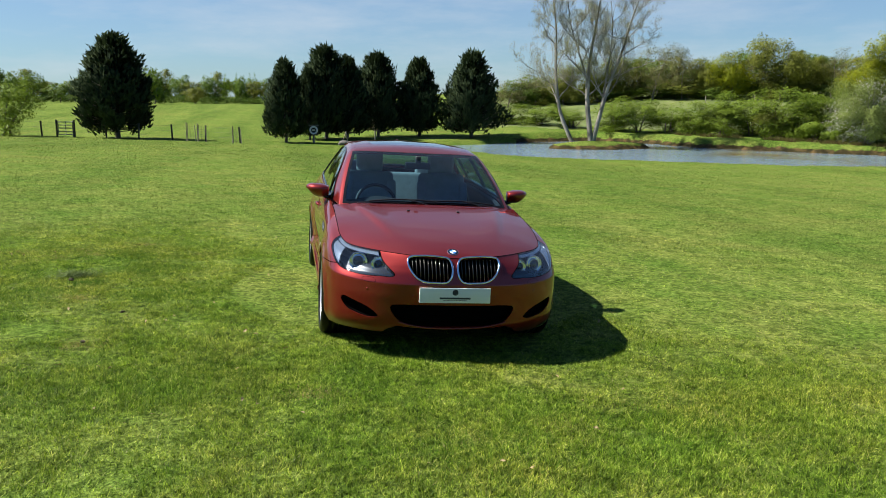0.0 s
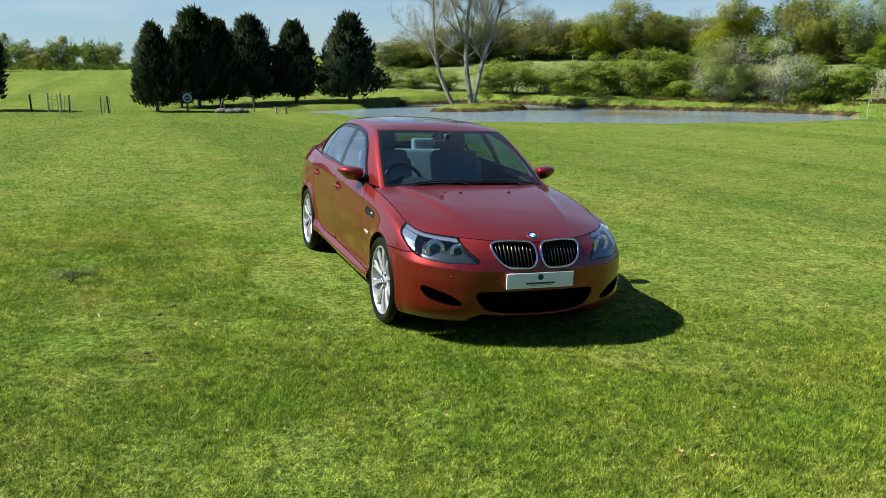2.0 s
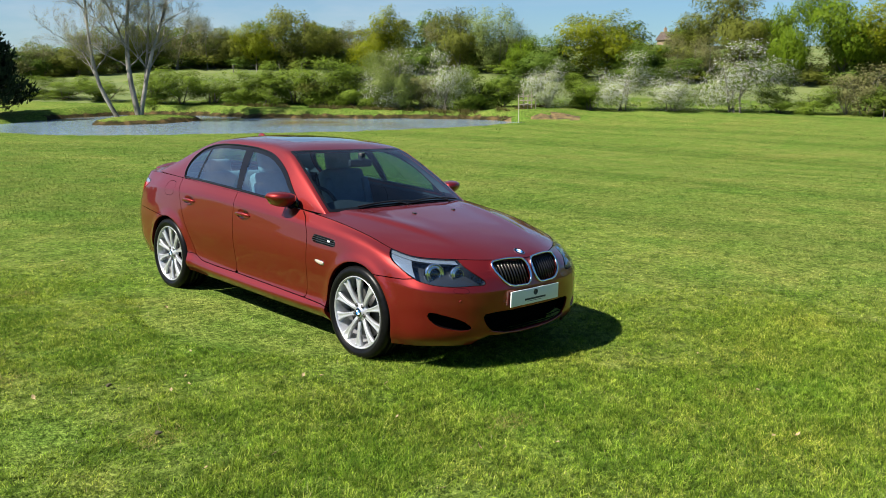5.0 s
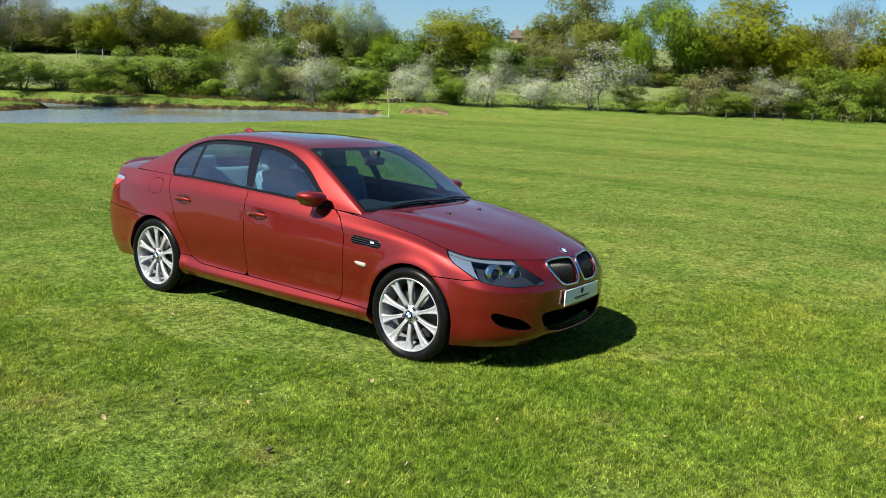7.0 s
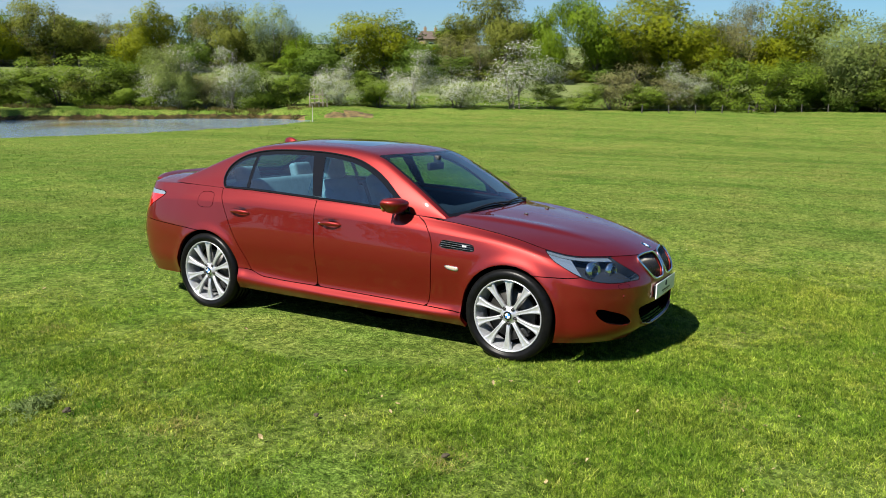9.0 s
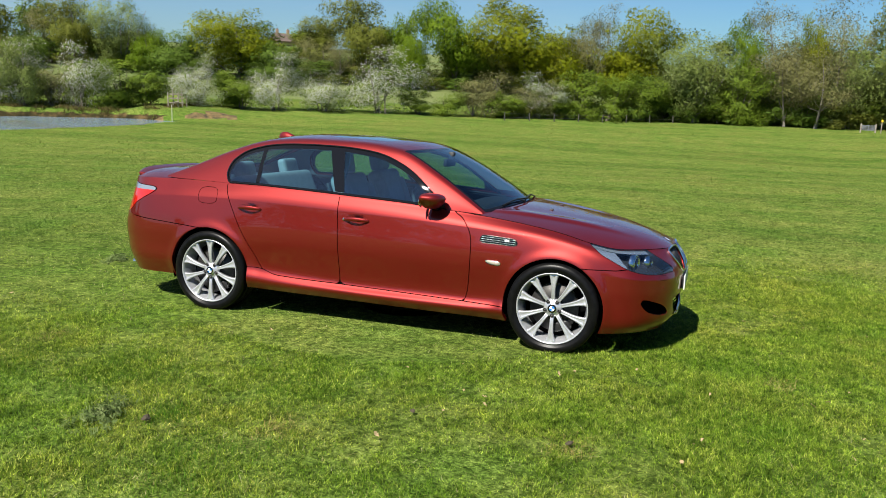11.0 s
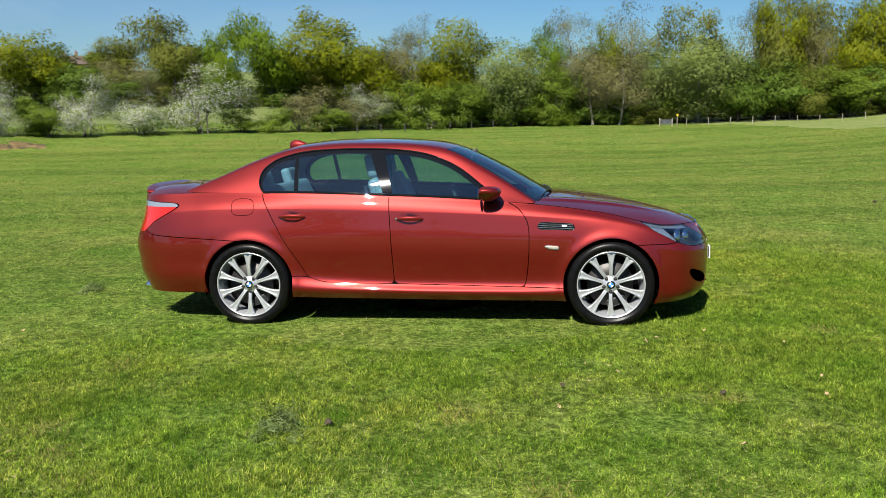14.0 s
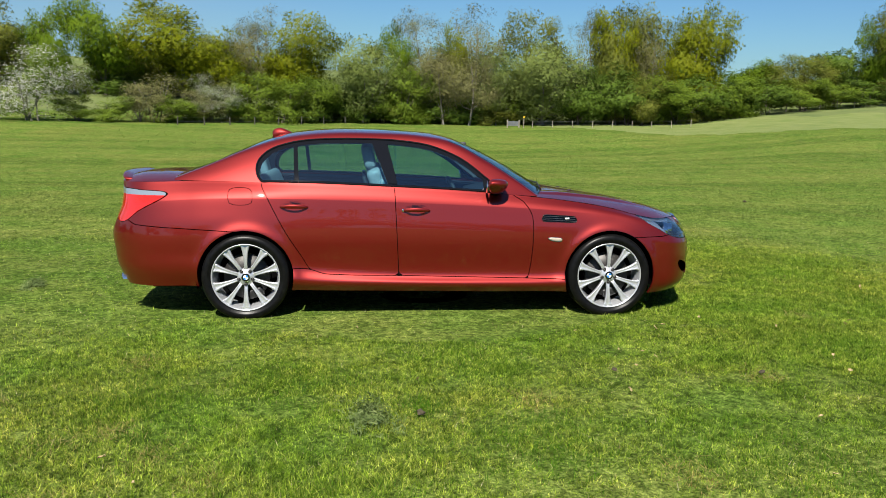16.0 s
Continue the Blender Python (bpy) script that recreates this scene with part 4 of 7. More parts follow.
def loft(name, rings, mat, parent=None, closed=True, caps=True, label=""):
    """A skin over rings of the same number of points."""
    m = len(rings[0])
    v = [p for ring in rings for p in ring]
    f = [(r * m + k, r * m + (k + 1) % m, (r + 1) * m + (k + 1) % m, (r + 1) * m + k) for r in range(len(rings) - 1) for k in range(m if closed else m - 1)]
    if caps:
        f += [tuple(range(m))[::-1], tuple(range((len(rings) - 1) * m, len(rings) * m))]
    return part(name, mesh_of(name, v, f, mat), None, parent, label)


def strip(name, line, normals, wide, high, mat, parent, closed=True, label="", mirror=1, square=False):
    """A moulding along a line that lies on a surface: rounded in section."""
    line, normals = np.asarray(line, float), np.asarray(normals, float)
    n = len(line)
    v, f = [], []
    sec = [(-1, -0.4), (-1, 0.5), (-0.6, 1), (0.6, 1), (1, 0.5), (1, -0.4)]
    for k in range(n):
        a, b = (line[k - 1], line[(k + 1) % n]) if closed else (line[max(k - 1, 0)], line[min(k + 1, n - 1)])
        t = (b - a) / (np.linalg.norm(b - a) + 1e-9)
        s = np.cross(t, normals[k])
        s /= np.linalg.norm(s) + 1e-9
        for x, y in sec:
            q = line[k] + s * x * wide / 2 + normals[k] * y * high
            v.append((q[0] * mirror, q[1], q[2]))
    m = len(sec)
    for k in range(n if closed else n - 1):
        for j in range(m):
            q = [k * m + j, k * m + (j + 1) % m, ((k + 1) % n) * m + (j + 1) % m, ((k + 1) % n) * m + j]
            f.append(q[::-1] if mirror > 0 else q)
    return part(name, mesh_of(name, v, f, mat), None, parent, label)


def block(name, size, at, mat, parent, edge=0.01, label="", turn=None, segments=2):
    bm = bmesh.new()
    bmesh.ops.create_cube(bm, size=1, matrix=Matrix.Diagonal((*size, 1)))
    bmesh.ops.bevel(bm, geom=bm.edges[:], offset=edge, segments=segments, profile=0.6, affect="EDGES")
    bmesh.ops.transform(bm, matrix=Matrix.Translation(at) @ (turn or Matrix.Identity(4)), verts=bm.verts)
    ob = part(name, bm, mat, parent, label)
    ob.data.polygons.foreach_set("use_smooth", [True] * len(ob.data.polygons))
    return ob


def on_sheet(sheet, axes, a, b, where=None):
    """The place and the normal of a sheet at two of its coordinates."""
    d = sheet.data if where is None else sheet.data[where(sheet.data)]
    i, j = ("xyz".index(c) for c in axes)
    k = 3 - i - j
    near = np.argsort((d[:, i] - a) ** 2 + (d[:, j] - b) ** 2)[:4]
    w = 1 / ((d[near, i] - a) ** 2 + (d[near, j] - b) ** 2 + 1e-6)
    w /= w.sum()
    p, n = d[near, :3], d[near, 3:6]
    h = p[:, k] - (n[:, i] * (a - p[:, i]) + n[:, j] * (b - p[:, j])) / np.where(np.abs(n[:, k]) < .05, .05, n[:, k])
    q = np.zeros(3)
    q[i], q[j], q[k] = a, b, float(h @ w)
    m = w @ n
    return q, m / np.linalg.norm(m)


# the shell's guiding lines: half width, length, height at sixteen columns from nose to tail
SILL_EDGE = [(0, -0.8, 0.185), (0.3, -0.785, 0.182), (0.58, -0.7, 0.178), (0.77, -0.53, 0.172), (0.85, -0.36, 0.168), (0.86, 0, 0.17), (0.865, 0.4, 0.185), (0.87, 1.0, 0.19),
    (0.87, 1.75, 0.2), (0.87, 2.45, 0.21), (0.87, 2.89, 0.23), (0.84, 3.3, 0.245), (0.76, 3.68, 0.235), (0.6, 3.86, 0.24), (0.3, 3.91, 0.27), (0, 3.92, 0.28)]
SKIRT_BULGE = [(0, -0.845, 0.25), (0.3, -0.83, 0.25), (0.6, -0.745, 0.245), (0.81, -0.57, 0.24), (0.885, -0.36, 0.24), (0.9, 0, 0.26), (0.912, 0.4, 0.25), (0.916, 1.0, 0.252),
    (0.916, 1.75, 0.262), (0.918, 2.45, 0.28), (0.915, 2.89, 0.33), (0.89, 3.3, 0.36), (0.8, 3.71, 0.36), (0.62, 3.91, 0.37), (0.31, 3.965, 0.38), (0, 3.975, 0.38)]
SKIRT_TOP = [(0, -0.862, 0.4), (0.3, -0.845, 0.4), (0.6, -0.76, 0.4), (0.82, -0.58, 0.4), (0.895, -0.36, 0.4), (0.905, 0, 0.42), (0.885, 0.4, 0.345), (0.878, 1.0, 0.335),
    (0.878, 1.75, 0.345), (0.89, 2.45, 0.39), (0.918, 2.89, 0.45), (0.9, 3.3, 0.5), (0.81, 3.73, 0.5), (0.625, 3.93, 0.5), (0.31, 3.98, 0.5), (0, 3.99, 0.5)]
WAIST = [(0, -0.866, 0.55), (0.3, -0.851, 0.55), (0.6, -0.757, 0.555), (0.822, -0.572, 0.575), (0.893, -0.36, 0.6), (0.912, 0, 0.62), (0.905, 0.4, 0.6), (0.903, 1.0, 0.6),
    (0.903, 1.75, 0.61), (0.908, 2.45, 0.62), (0.922, 2.89, 0.66), (0.905, 3.3, 0.66), (0.81, 3.74, 0.64), (0.62, 3.945, 0.64), (0.31, 3.985, 0.64), (0, 3.99, 0.64)]
SHOULDER = [(0, -0.825, 0.66), (0.3, -0.8, 0.665), (0.6, -0.68, 0.67), (0.79, -0.48, 0.7), (0.862, -0.3, 0.745), (0.878, 0, 0.8), (0.878, 0.4, 0.84), (0.880, 1.0, 0.875),
    (0.883, 1.75, 0.905), (0.884, 2.45, 0.925), (0.880, 2.89, 0.93), (0.856, 3.3, 0.92), (0.785, 3.7, 0.885), (0.62, 3.87, 0.855), (0.31, 3.91, 0.85), (0, 3.915, 0.85)]
DECK_EDGE = [(0, -0.775, 0.735), (0.3, -0.735, 0.745), (0.58, -0.56, 0.755), (0.735, -0.4, 0.768), (0.785, -0.24, 0.8), (0.8, 0.02, 0.865), (0.805, 0.42, 0.925), (0.825, 1.0, 0.975),
    (0.836, 1.75, 1.012), (0.83, 2.45, 1.038), (0.8, 2.89, 1.05), (0.76, 3.3, 1.052), (0.7, 3.7, 1.04), (0.56, 3.86, 1.04), (0.3, 3.92, 1.055), (0, 3.93, 1.065)]
LINES = [SILL_EDGE, SKIRT_BULGE, SKIRT_TOP, WAIST, SHOULDER, DECK_EDGE]
HUB_Z, ARCH_R, WHEELS = 0.318, 0.368, (0.0, 2.889)
cage = np.array(LINES)
cage = np.concatenate([cage[:, 1:2] * (-1, 1, 1), cage, cage[:, 14:15] * (-1, 1, 1)], 1)
mean_knots = np.mean([knots(r) for r in cage], 0)
us = np.concatenate([np.linspace(mean_knots[i], mean_knots[i + 1], 15, endpoint=False) for i in range(1, 16)] + [mean_knots[16:17]])
u_column = np.interp(us, mean_knots[1:17], np.arange(16.0))
rows = through_points(cage.transpose(1, 0, 2), mean_knots, us)                     # columns x lines x 3
row_knots = np.array([0, .1, .24, .44, .72, 1.0])
vs = np.unique(np.r_[np.linspace(0, 1, 51), 0.72 + np.linspace(-0.028, 0.028, 9), 0.44 + np.linspace(-0.028, 0.028, 7)])
shell_points = through_points(rows.transpose(1, 0, 2), row_knots, vs).transpose(1, 0, 2)
# pressed creases: along the shoulder of the flanks, and across the nose under the lamps
straight = np.stack([[np.interp(vs, row_knots, rows[k, :, c]) for c in range(3)] for k in range(len(rows))]).transpose(0, 2, 1)
flank_share = smooth(5.2, 6.2, u_column) * (1 - smooth(11.7, 12.8, u_column))
nose_share = 1 - smooth(3.4, 4.4, u_column)
share = 0.4 * flank_share[:, None] * (smooth(0.5, 0.64, vs) * (1 - smooth(0.86, 1.0, vs)))[None] + 0.6 * nose_share[:, None] * (smooth(0.28, 0.38, vs) * (1 - smooth(0.5, 0.66, vs)))[None]
shell_points = shell_points + share[..., None] * (straight - shell_points)
for s0 in WHEELS:                                                                   # flared arches
    r = np.hypot(shell_points[..., 1] - s0, shell_points[..., 2] - HUB_Z)
    shell_points[..., 0] += 0.016 * np.exp(-((r - ARCH_R) / 0.045) ** 2) * (shell_points[..., 0] > 0.7)
shell_points[0, :, 0] = shell_points[-1, :, 0] = 0
uu, vv = np.meshgrid(u_column, vs, indexing="ij")
shell = Sheet.grid(shell_points, uu, vv)
if shell.data[len(shell.data) // 2, 3] < 0:
    shell.data[:, 3:6] *= -1
    shell.faces = [f[::-1] for f in shell.faces]

# bonnet and boot deck
edge = rows[:, 5]
BONNET_Z = [(-.775, .735), (-.74, .757), (-.70, .775), (-.62, .805), (-.35, .876), (.06, .942), (.36, .98), (.60, .995)]
DECK_Z = [(3.30, 1.14), (3.42, 1.117), (3.6, 1.112), (3.80, 1.100), (3.93, 1.070)]


def cowl(x):
    return 0.43 + 0.15 * (np.abs(x) / 0.76) ** 2


def deck(front):
    if front:
        cols = edge[u_column <= 7.2]
        ss = -0.775 + 1.42 * np.linspace(0, 1, 90) ** 1.7
        xe, ze = np.interp(ss, cols[:, 1], cols[:, 0]), np.interp(ss, cols[:, 1], cols[:, 2])
        zc = along(BONNET_Z, ss)
    else:
        cols = edge[u_column >= 9]
        ss = 3.93 - 0.63 * np.linspace(0, 1, 50) ** 1.6
        xe, ze = np.interp(ss, cols[:, 1], cols[:, 0]), np.interp(ss, cols[:, 1], cols[:, 2])
        zc = along(DECK_Z, ss)
    q = np.linspace(0, 1, 44)
    s2, q2 = np.meshgrid(ss, q, indexing="ij")
    x = xe[:, None] * q2
    z = zc[:, None] + (ze - zc)[:, None] * q2 ** (2.6 if front else 3.5)
    if front:
        ridge = 0.36 + 0.26 * np.clip((ss + 0.6) / 1.1, 0, 1)
        off = (x - ridge[:, None])
        z = z + (0.015 * np.exp(-(off / np.where(off > 0, 0.032, 0.11)) ** 2)) * (smooth(-0.6, 0.0, ss) * (1 - smooth(.3, .6, ss) * .4))[:, None] * (1 - q2 ** 8)
    out = Sheet.grid(np.stack([x, s2, z], -1), s2, q2)
    if out.data[len(out.data) // 2, 5] < 0:
        out.data[:, 3:6] *= -1
        out.faces = [f[::-1] for f in out.faces]
    return out


bonnet_sheet, boot_sheet = deck(True), deck(False)

# greenhouse: base line, roof rail and the middle line
BASE_X = [(.58, .757), (1.0, .812), (1.75, .826), (2.45, .818), (2.89, .782), (3.30, .738), (3.44, .715)]
BASE_Z = [(.58, .945), (1.0, .974), (1.75, 1.011), (2.45, 1.037), (2.89, 1.05), (3.30, 1.056), (3.44, 1.058)]
RAIL_X = [(.58, .752), (.75, .728), (1.0, .682), (1.27, .628), (1.5, .605), (1.9, .592), (2.3, .586), (2.6, .585), (2.9, .608), (3.2, .648), (3.44, .69)]
RAIL_Z = [(.58, .95), (.75, 1.07), (1.0, 1.228), (1.27, 1.368), (1.5, 1.412), (1.9, 1.43), (2.3, 1.424), (2.6, 1.388), (2.9, 1.296), (3.2, 1.172), (3.44, 1.075)]
ROOF_Z = [(.43, .985), (.5, 1.03), (.8, 1.203), (1.0, 1.305), (1.18, 1.382), (1.32, 1.424), (1.6, 1.456), (2.0, 1.47), (2.4, 1.457), (2.62, 1.425), (2.8, 1.374), (3.0, 1.288), (3.2, 1.198), (3.44, 1.115)]
gs = np.r_[np.linspace(0.4305, 0.58, 16)[:-1], np.linspace(.58, 3.44, 130)]
sections = []
for s in gs:
    if s < 0.58:
        xb = xr = 0.757 * math.sqrt((s - 0.43) / 0.15)
        zb = zr = 0.985 - 0.04 * (xb / 0.757) ** 2
    else:
        xb, zb, xr, zr = (float(along(c, [s])[0]) for c in (BASE_X, BASE_Z, RAIL_X, RAIL_Z))
    zc = float(along(ROOF_Z, [s])[0])
    k = np.linspace(0, 1, 40)
    low = np.c_[xb + (xr - xb) * k + 0.016 * np.sin(math.pi * k) * min(1, (zr - zb) / .3), zb + (zr - zb) * k]
    k2 = np.linspace(0, 1, 60)[1:]
    top = np.c_[xr * (1 - k2), zr + (zc - zr) * (1 - (1 - k2) ** 2.3)]
    line = np.vstack([low, top])
    pad = np.vstack([2 * line[0] - line[12:0:-1], line, line[-2:-14:-1] * (-1, 1)])
    w = np.exp(-0.5 * (np.arange(-12, 13) / 3.2) ** 2)
    w /= w.sum()
    soft = np.stack([np.convolve(pad[:, c], w, "valid") for c in (0, 1)], 1)
    soft[-1, 0] = 0
    sections.append(np.c_[soft[:, 0], np.full(len(soft), s), soft[:, 1]])
sections = np.array(sections)
g1, g2 = np.meshgrid(gs, np.linspace(0, 1, sections.shape[1]), indexing="ij")
house_sheet = Sheet.grid(sections, g1, g2)
mid = house_sheet.data[(len(gs) // 2) * sections.shape[1] + 90]
if mid[5] < 0:
    house_sheet.data[:, 3:6] *= -1
    house_sheet.faces = [f[::-1] for f in house_sheet.faces]

# cut lines
GAP = 0.0031
DOOR_F = np.vstack([rounded([(.80, 1.2), (.80, .975), (.715, .915), (.645, .81), (.632, .62), (.652, .36), (.668, .305)], False, 6), [(.70, .297), (1.70, .322), (1.735, 1.0), (1.735, 1.2)]])
DOOR_R = np.vstack([[(1.735, 1.2), (1.735, 1.0), (1.70, .322)], rounded([(2.15, .333), (2.30, .345), (2.39, .375), (2.455, .475), (2.585, .68), (2.715, .93), (2.765, 1.03), (2.78, 1.2)], False, 6)])
HEADLIGHT = rounded([(1.43, .610), (1.8, .598), (2.25, .596), (2.75, .612), (3.2, .648), (3.6, .70), (3.95, .752), (4.06, .80), (3.9, .86), (2.4, .86), (1.85, .80), (1.72, .71)], True, 6)
TAIL = rounded([(11.42, .958), (12.0, .982), (12.8, .99), (13.45, .985), (13.4, .86), (12.85, .748), (12.4, .742), (12.0, .82)], True, 6)
KIDNEY = rounded([(.022, .69), (.045, .728), (.13, .742), (.25, .742), (.325, .725), (.335, .69), (.295, .615), (.235, .577), (.14, .568), (.06, .573), (.027, .61)], True, 6)
MOUTH = rounded([(-.2, .403), (0, .405), (.25, .405), (.40, .402), (.456, .39), (.44, .335), (.385, .278), (.30, .252), (.15, .24), (0, .237), (-.2, .237)], True, 6)
SLOT = rounded([(.54, .302), (.56, .332), (.62, .372), (.70, .402), (.785, .425), (.797, .408), (.775, .36), (.73, .325), (.66, .302), (.595, .292)], True, 6)
FUEL = rounded([(2.835, .90), (2.84, .985), (2.865, 1.003), (2.985, 1.003), (3.01, .985), (3.005, .90), (2.985, .885), (2.86, .885)], True, 6)
VENT = rounded([(.282, .757), (.292, .792), (.31, .797), (.43, .805), (.54, .809), (.553, .802), (.565, .767), (.552, .757), (.42, .751), (.30, .748)], True, 6)
ARCHES = lambda x, y, z, u, v: np.maximum(ARCH_R - np.hypot(y, z - HUB_Z), ARCH_R - np.hypot(y - 2.889, z - HUB_Z))
HL = lambda x, y, z, u, v: inside(HEADLIGHT * (.15, 1), u * .15, z)
TL = lambda x, y, z, u, v: inside(TAIL * (.15, 1), u * .15, z)
# front bumper: ahead of the wheel, under a line that meets the lamp; at the nose it reaches the bonnet
NOSE = np.array([(-1, -.1), (-1, 1.2), (2.6, 1.2), (3.0, .645), (3.6, .632), (5.0, .63), (5.0, -.1)])
BUMP_F = lambda x, y, z, u, v: inside(NOSE * (.15, 1), u * .15, z)
STERN = np.vstack([[(9.6, -.1), (9.6, .672)], [(10.2, .677), (10.8, .69), (11.5, .705), (12.0, .72), (12.3, .75), (12.5, .80), (13.0, .80), (13.0, .73), (16, .73), (16, -.1)]])
BUMP_R = lambda x, y, z, u, v: np.minimum(inside(STERN * (.15, 1), u * .15, z), y - 2.89)
SKIRT_LINE = [(-.5, .29), (.36, .292), (.668, .300), (1.70, .324), (2.15, .335), (2.30, .347), (2.39, .377), (2.6, .385), (3.2, .40)]
SKIRT = lambda x, y, z, u, v: np.minimum(along(SKIRT_LINE, y) - z, np.minimum(y - .1, 2.8 - y))


def grow(field, g=GAP):
    return lambda *a: field(*a) + g


def shrink(field, g=GAP):
    return lambda *a: field(*a) - g


def flat_field(poly, axes):
    return lambda x, y, z, u, v: inside(poly, *[(x, y, z)["xyz".index(c)] for c in axes])


car = tagged(new("car"), "metallic red sports saloon with silver ten-spoke wheels parked on grass", "car")
car.matrix_world = LEAN @ Matrix.Translation((0, -1.4445, -0.025))

body = shell.less(ARCHES)
kid, mouth, slot, fuel, vent = flat_field(KIDNEY, "xz"), flat_field(MOUTH, "xz"), flat_field(SLOT, "xz"), flat_field(FUEL, "yz"), flat_field(VENT, "yz")
front_only = lambda f: (lambda x, y, z, u, v: np.where(u < 4, f(x, y, z, u, v), -1))
kid, mouth, slot = front_only(kid), front_only(mouth), front_only(slot)
fd, rd = flat_field(DOOR_F, "yz"), flat_field(DOOR_R, "yz")
on_side = lambda f: (lambda x, y, z, u, v: np.where((u > 5) & (u < 12), f(x, y, z, u, v), -1))
fd, rd = on_side(fd), on_side(rd)

CHIN = np.array([(-1, -.1), (.505, -.1), (.505, .17), (.47, .212), (.40, .242), (.30, .232), (.15, .221), (-1, .217)])
chin = front_only(flat_field(CHIN, "xz"))
bumper_front = body.cut(shrink(BUMP_F)).less(grow(HL)).less(kid).less(mouth).less(slot).less(chin)
bumper = panel("front_bumper", bumper_front, PAINT, car, both=True, deep=0.012)
bumper_rear = body.cut(shrink(BUMP_R)).less(grow(TL))
rear_bumper = panel("rear_bumper", bumper_rear, PAINT, car, both=True, deep=0.03)
tail_panel = body.less(grow(BUMP_R)).less(grow(TL)).cut(lambda x, y, z, u, v: u - 12.95)
wing_f = body.less(grow(BUMP_F)).less(grow(HL)).less(grow(fd)).less(grow(SKIRT)).cut(lambda x, y, z, u, v: np.minimum(1.2 - y, 6.9 - u)).less(vent)
wing_r = body.less(grow(BUMP_R)).less(grow(TL)).less(grow(rd)).less(grow(SKIRT)).cut(lambda x, y, z, u, v: np.minimum(y - 2.0, 12.95 - u))
skirts = body.cut(shrink(SKIRT))
HANDLES = {"f": (1.565, .842), "r": (2.512, .866)}
cup = lambda key: (lambda x, y, z, u, v: np.where((u > 5) & (u < 12), .035 * (1 - np.hypot((y - HANDLES[key][0]) / .092, (z - HANDLES[key][1]) / .05)), -1))
door_f, door_r = body.cut(shrink(fd)).less(grow(SKIRT, .003)), body.cut(shrink(rd)).less(grow(SKIRT, .003))
panel("boot_lid_face", tail_panel, PAINT, car, both=True, deep=0.02)
doors = {}
for side in (-1, 1):
    panel("front_wing", wing_f, PAINT, car, side, 0.03)
    wing = panel("rear_wing", wing_r.less(grow(fuel)) if side < 0 else wing_r, PAINT, car, side, 0.03)
    if side < 0:
        panel("fuel_flap", wing_r.cut(shrink(fuel, .001)), PAINT, wing, side, 0.008)
    panel("sill_skirt", skirts, PAINT, car, side, 0.03)
    doors[side, "f"] = panel("front_door", door_f.less(cup("f")), PAINT, car, side, 0.03)
    doors[side, "r"] = panel("rear_door", door_r.less(cup("r")), PAINT, car, side, 0.03)
# a dark inner skin behind the gaps
panel("inner_shell", body.less(kid).less(mouth).less(slot).less(chin).less(HL).less(TL).less(cup("f")).less(cup("r")).moved(-0.016), VOID, car, both=True, deep=0)

bonnet_cut = lambda x, y, z, u, v: np.minimum(cowl(x) - y - 0.0, (0.998 - v) * np.maximum(np.abs(x), .08))
bonnet = panel("bonnet", bonnet_sheet.cut(bonnet_cut), PAINT, car, both=True, deep=0.015)
panel("boot_lid", boot_sheet.cut(lambda x, y, z, u, v: np.minimum(y - 3.385 + .0 * x, .985 - v)), PAINT, car, both=True, deep=0.015)
panel("boot_shoulder", boot_sheet.cut(lambda x, y, z, u, v: np.minimum(v - .99, y - 3.3)), PAINT, car, both=True, deep=0)
panel("scuttle", bonnet_sheet.cut(lambda x, y, z, u, v: y - cowl(x) - .004).moved(-0.012), BLACK, car, both=True, deep=0.01, label="black plastic scuttle under the windscreen")

# windows
rail_x = lambda y: along(RAIL_X, y)
DLO = rounded([(.885, .99), (1.01, 1.098), (1.17, 1.221), (1.32, 1.297), (1.48, 1.348), (1.72, 1.379), (1.95, 1.388), (2.17, 1.388), (2.40, 1.376), (2.56, 1.35), (2.71, 1.297), (2.797, 1.215), (2.81, 1.13), (2.77, 1.058), (2.70, 1.054),
               (2.45, 1.052), (2.1, 1.041), (1.75, 1.026), (1.3, 1.006), (.99, .988)], True, 5)
dlo = lambda x, y, z, u, v: np.where(v < .50, inside(DLO, y, z), -1)
def sight(x, y, z, u, v):
    """Inside the visible glass: a narrow frame below, a wider one above."""
    return dlo(x, y, z, u, v) - (.013 + .021 * smooth(.03, .14, z - along(BASE_Z, y)))


PILLAR = np.array([(1.772, 1.0), (1.925, 1.4), (1.80, 1.4), (1.70, 1.0)])
pillar = lambda x, y, z, u, v: inside(PILLAR, y, z)
QUARTER = np.array([(2.475, 1.0), (2.503, 1.4), (2.536, 1.4), (2.508, 1.0)])
quarter = lambda x, y, z, u, v: inside(QUARTER, y, z)
SCREEN = lambda x, y, z, u, v: np.minimum(np.minimum(y - cowl(x) - .012, 1.20 + .10 * (x / .6) ** 2 - y), rail_x(y) - .026 - np.abs(x))
REAR = lambda x, y, z, u, v: np.minimum(np.minimum(3.385 - .05 * (x / .6) ** 2 - y, y - 2.735 + .09 * (x / .6) ** 2), rail_x(y) - .05 - np.abs(x))
ROOF_GLASS = np.array([(-1, 1.50), (.30, 1.505), (.385, 1.53), (.40, 1.60), (.40, 1.96), (.385, 2.02), (.30, 2.04), (-1, 2.045)])
hatch = lambda x, y, z, u, v: np.where(v > .5, inside(ROOF_GLASS, x, y), -1)
roof = house_sheet.less(dlo).less(SCREEN).less(REAR).less(hatch)
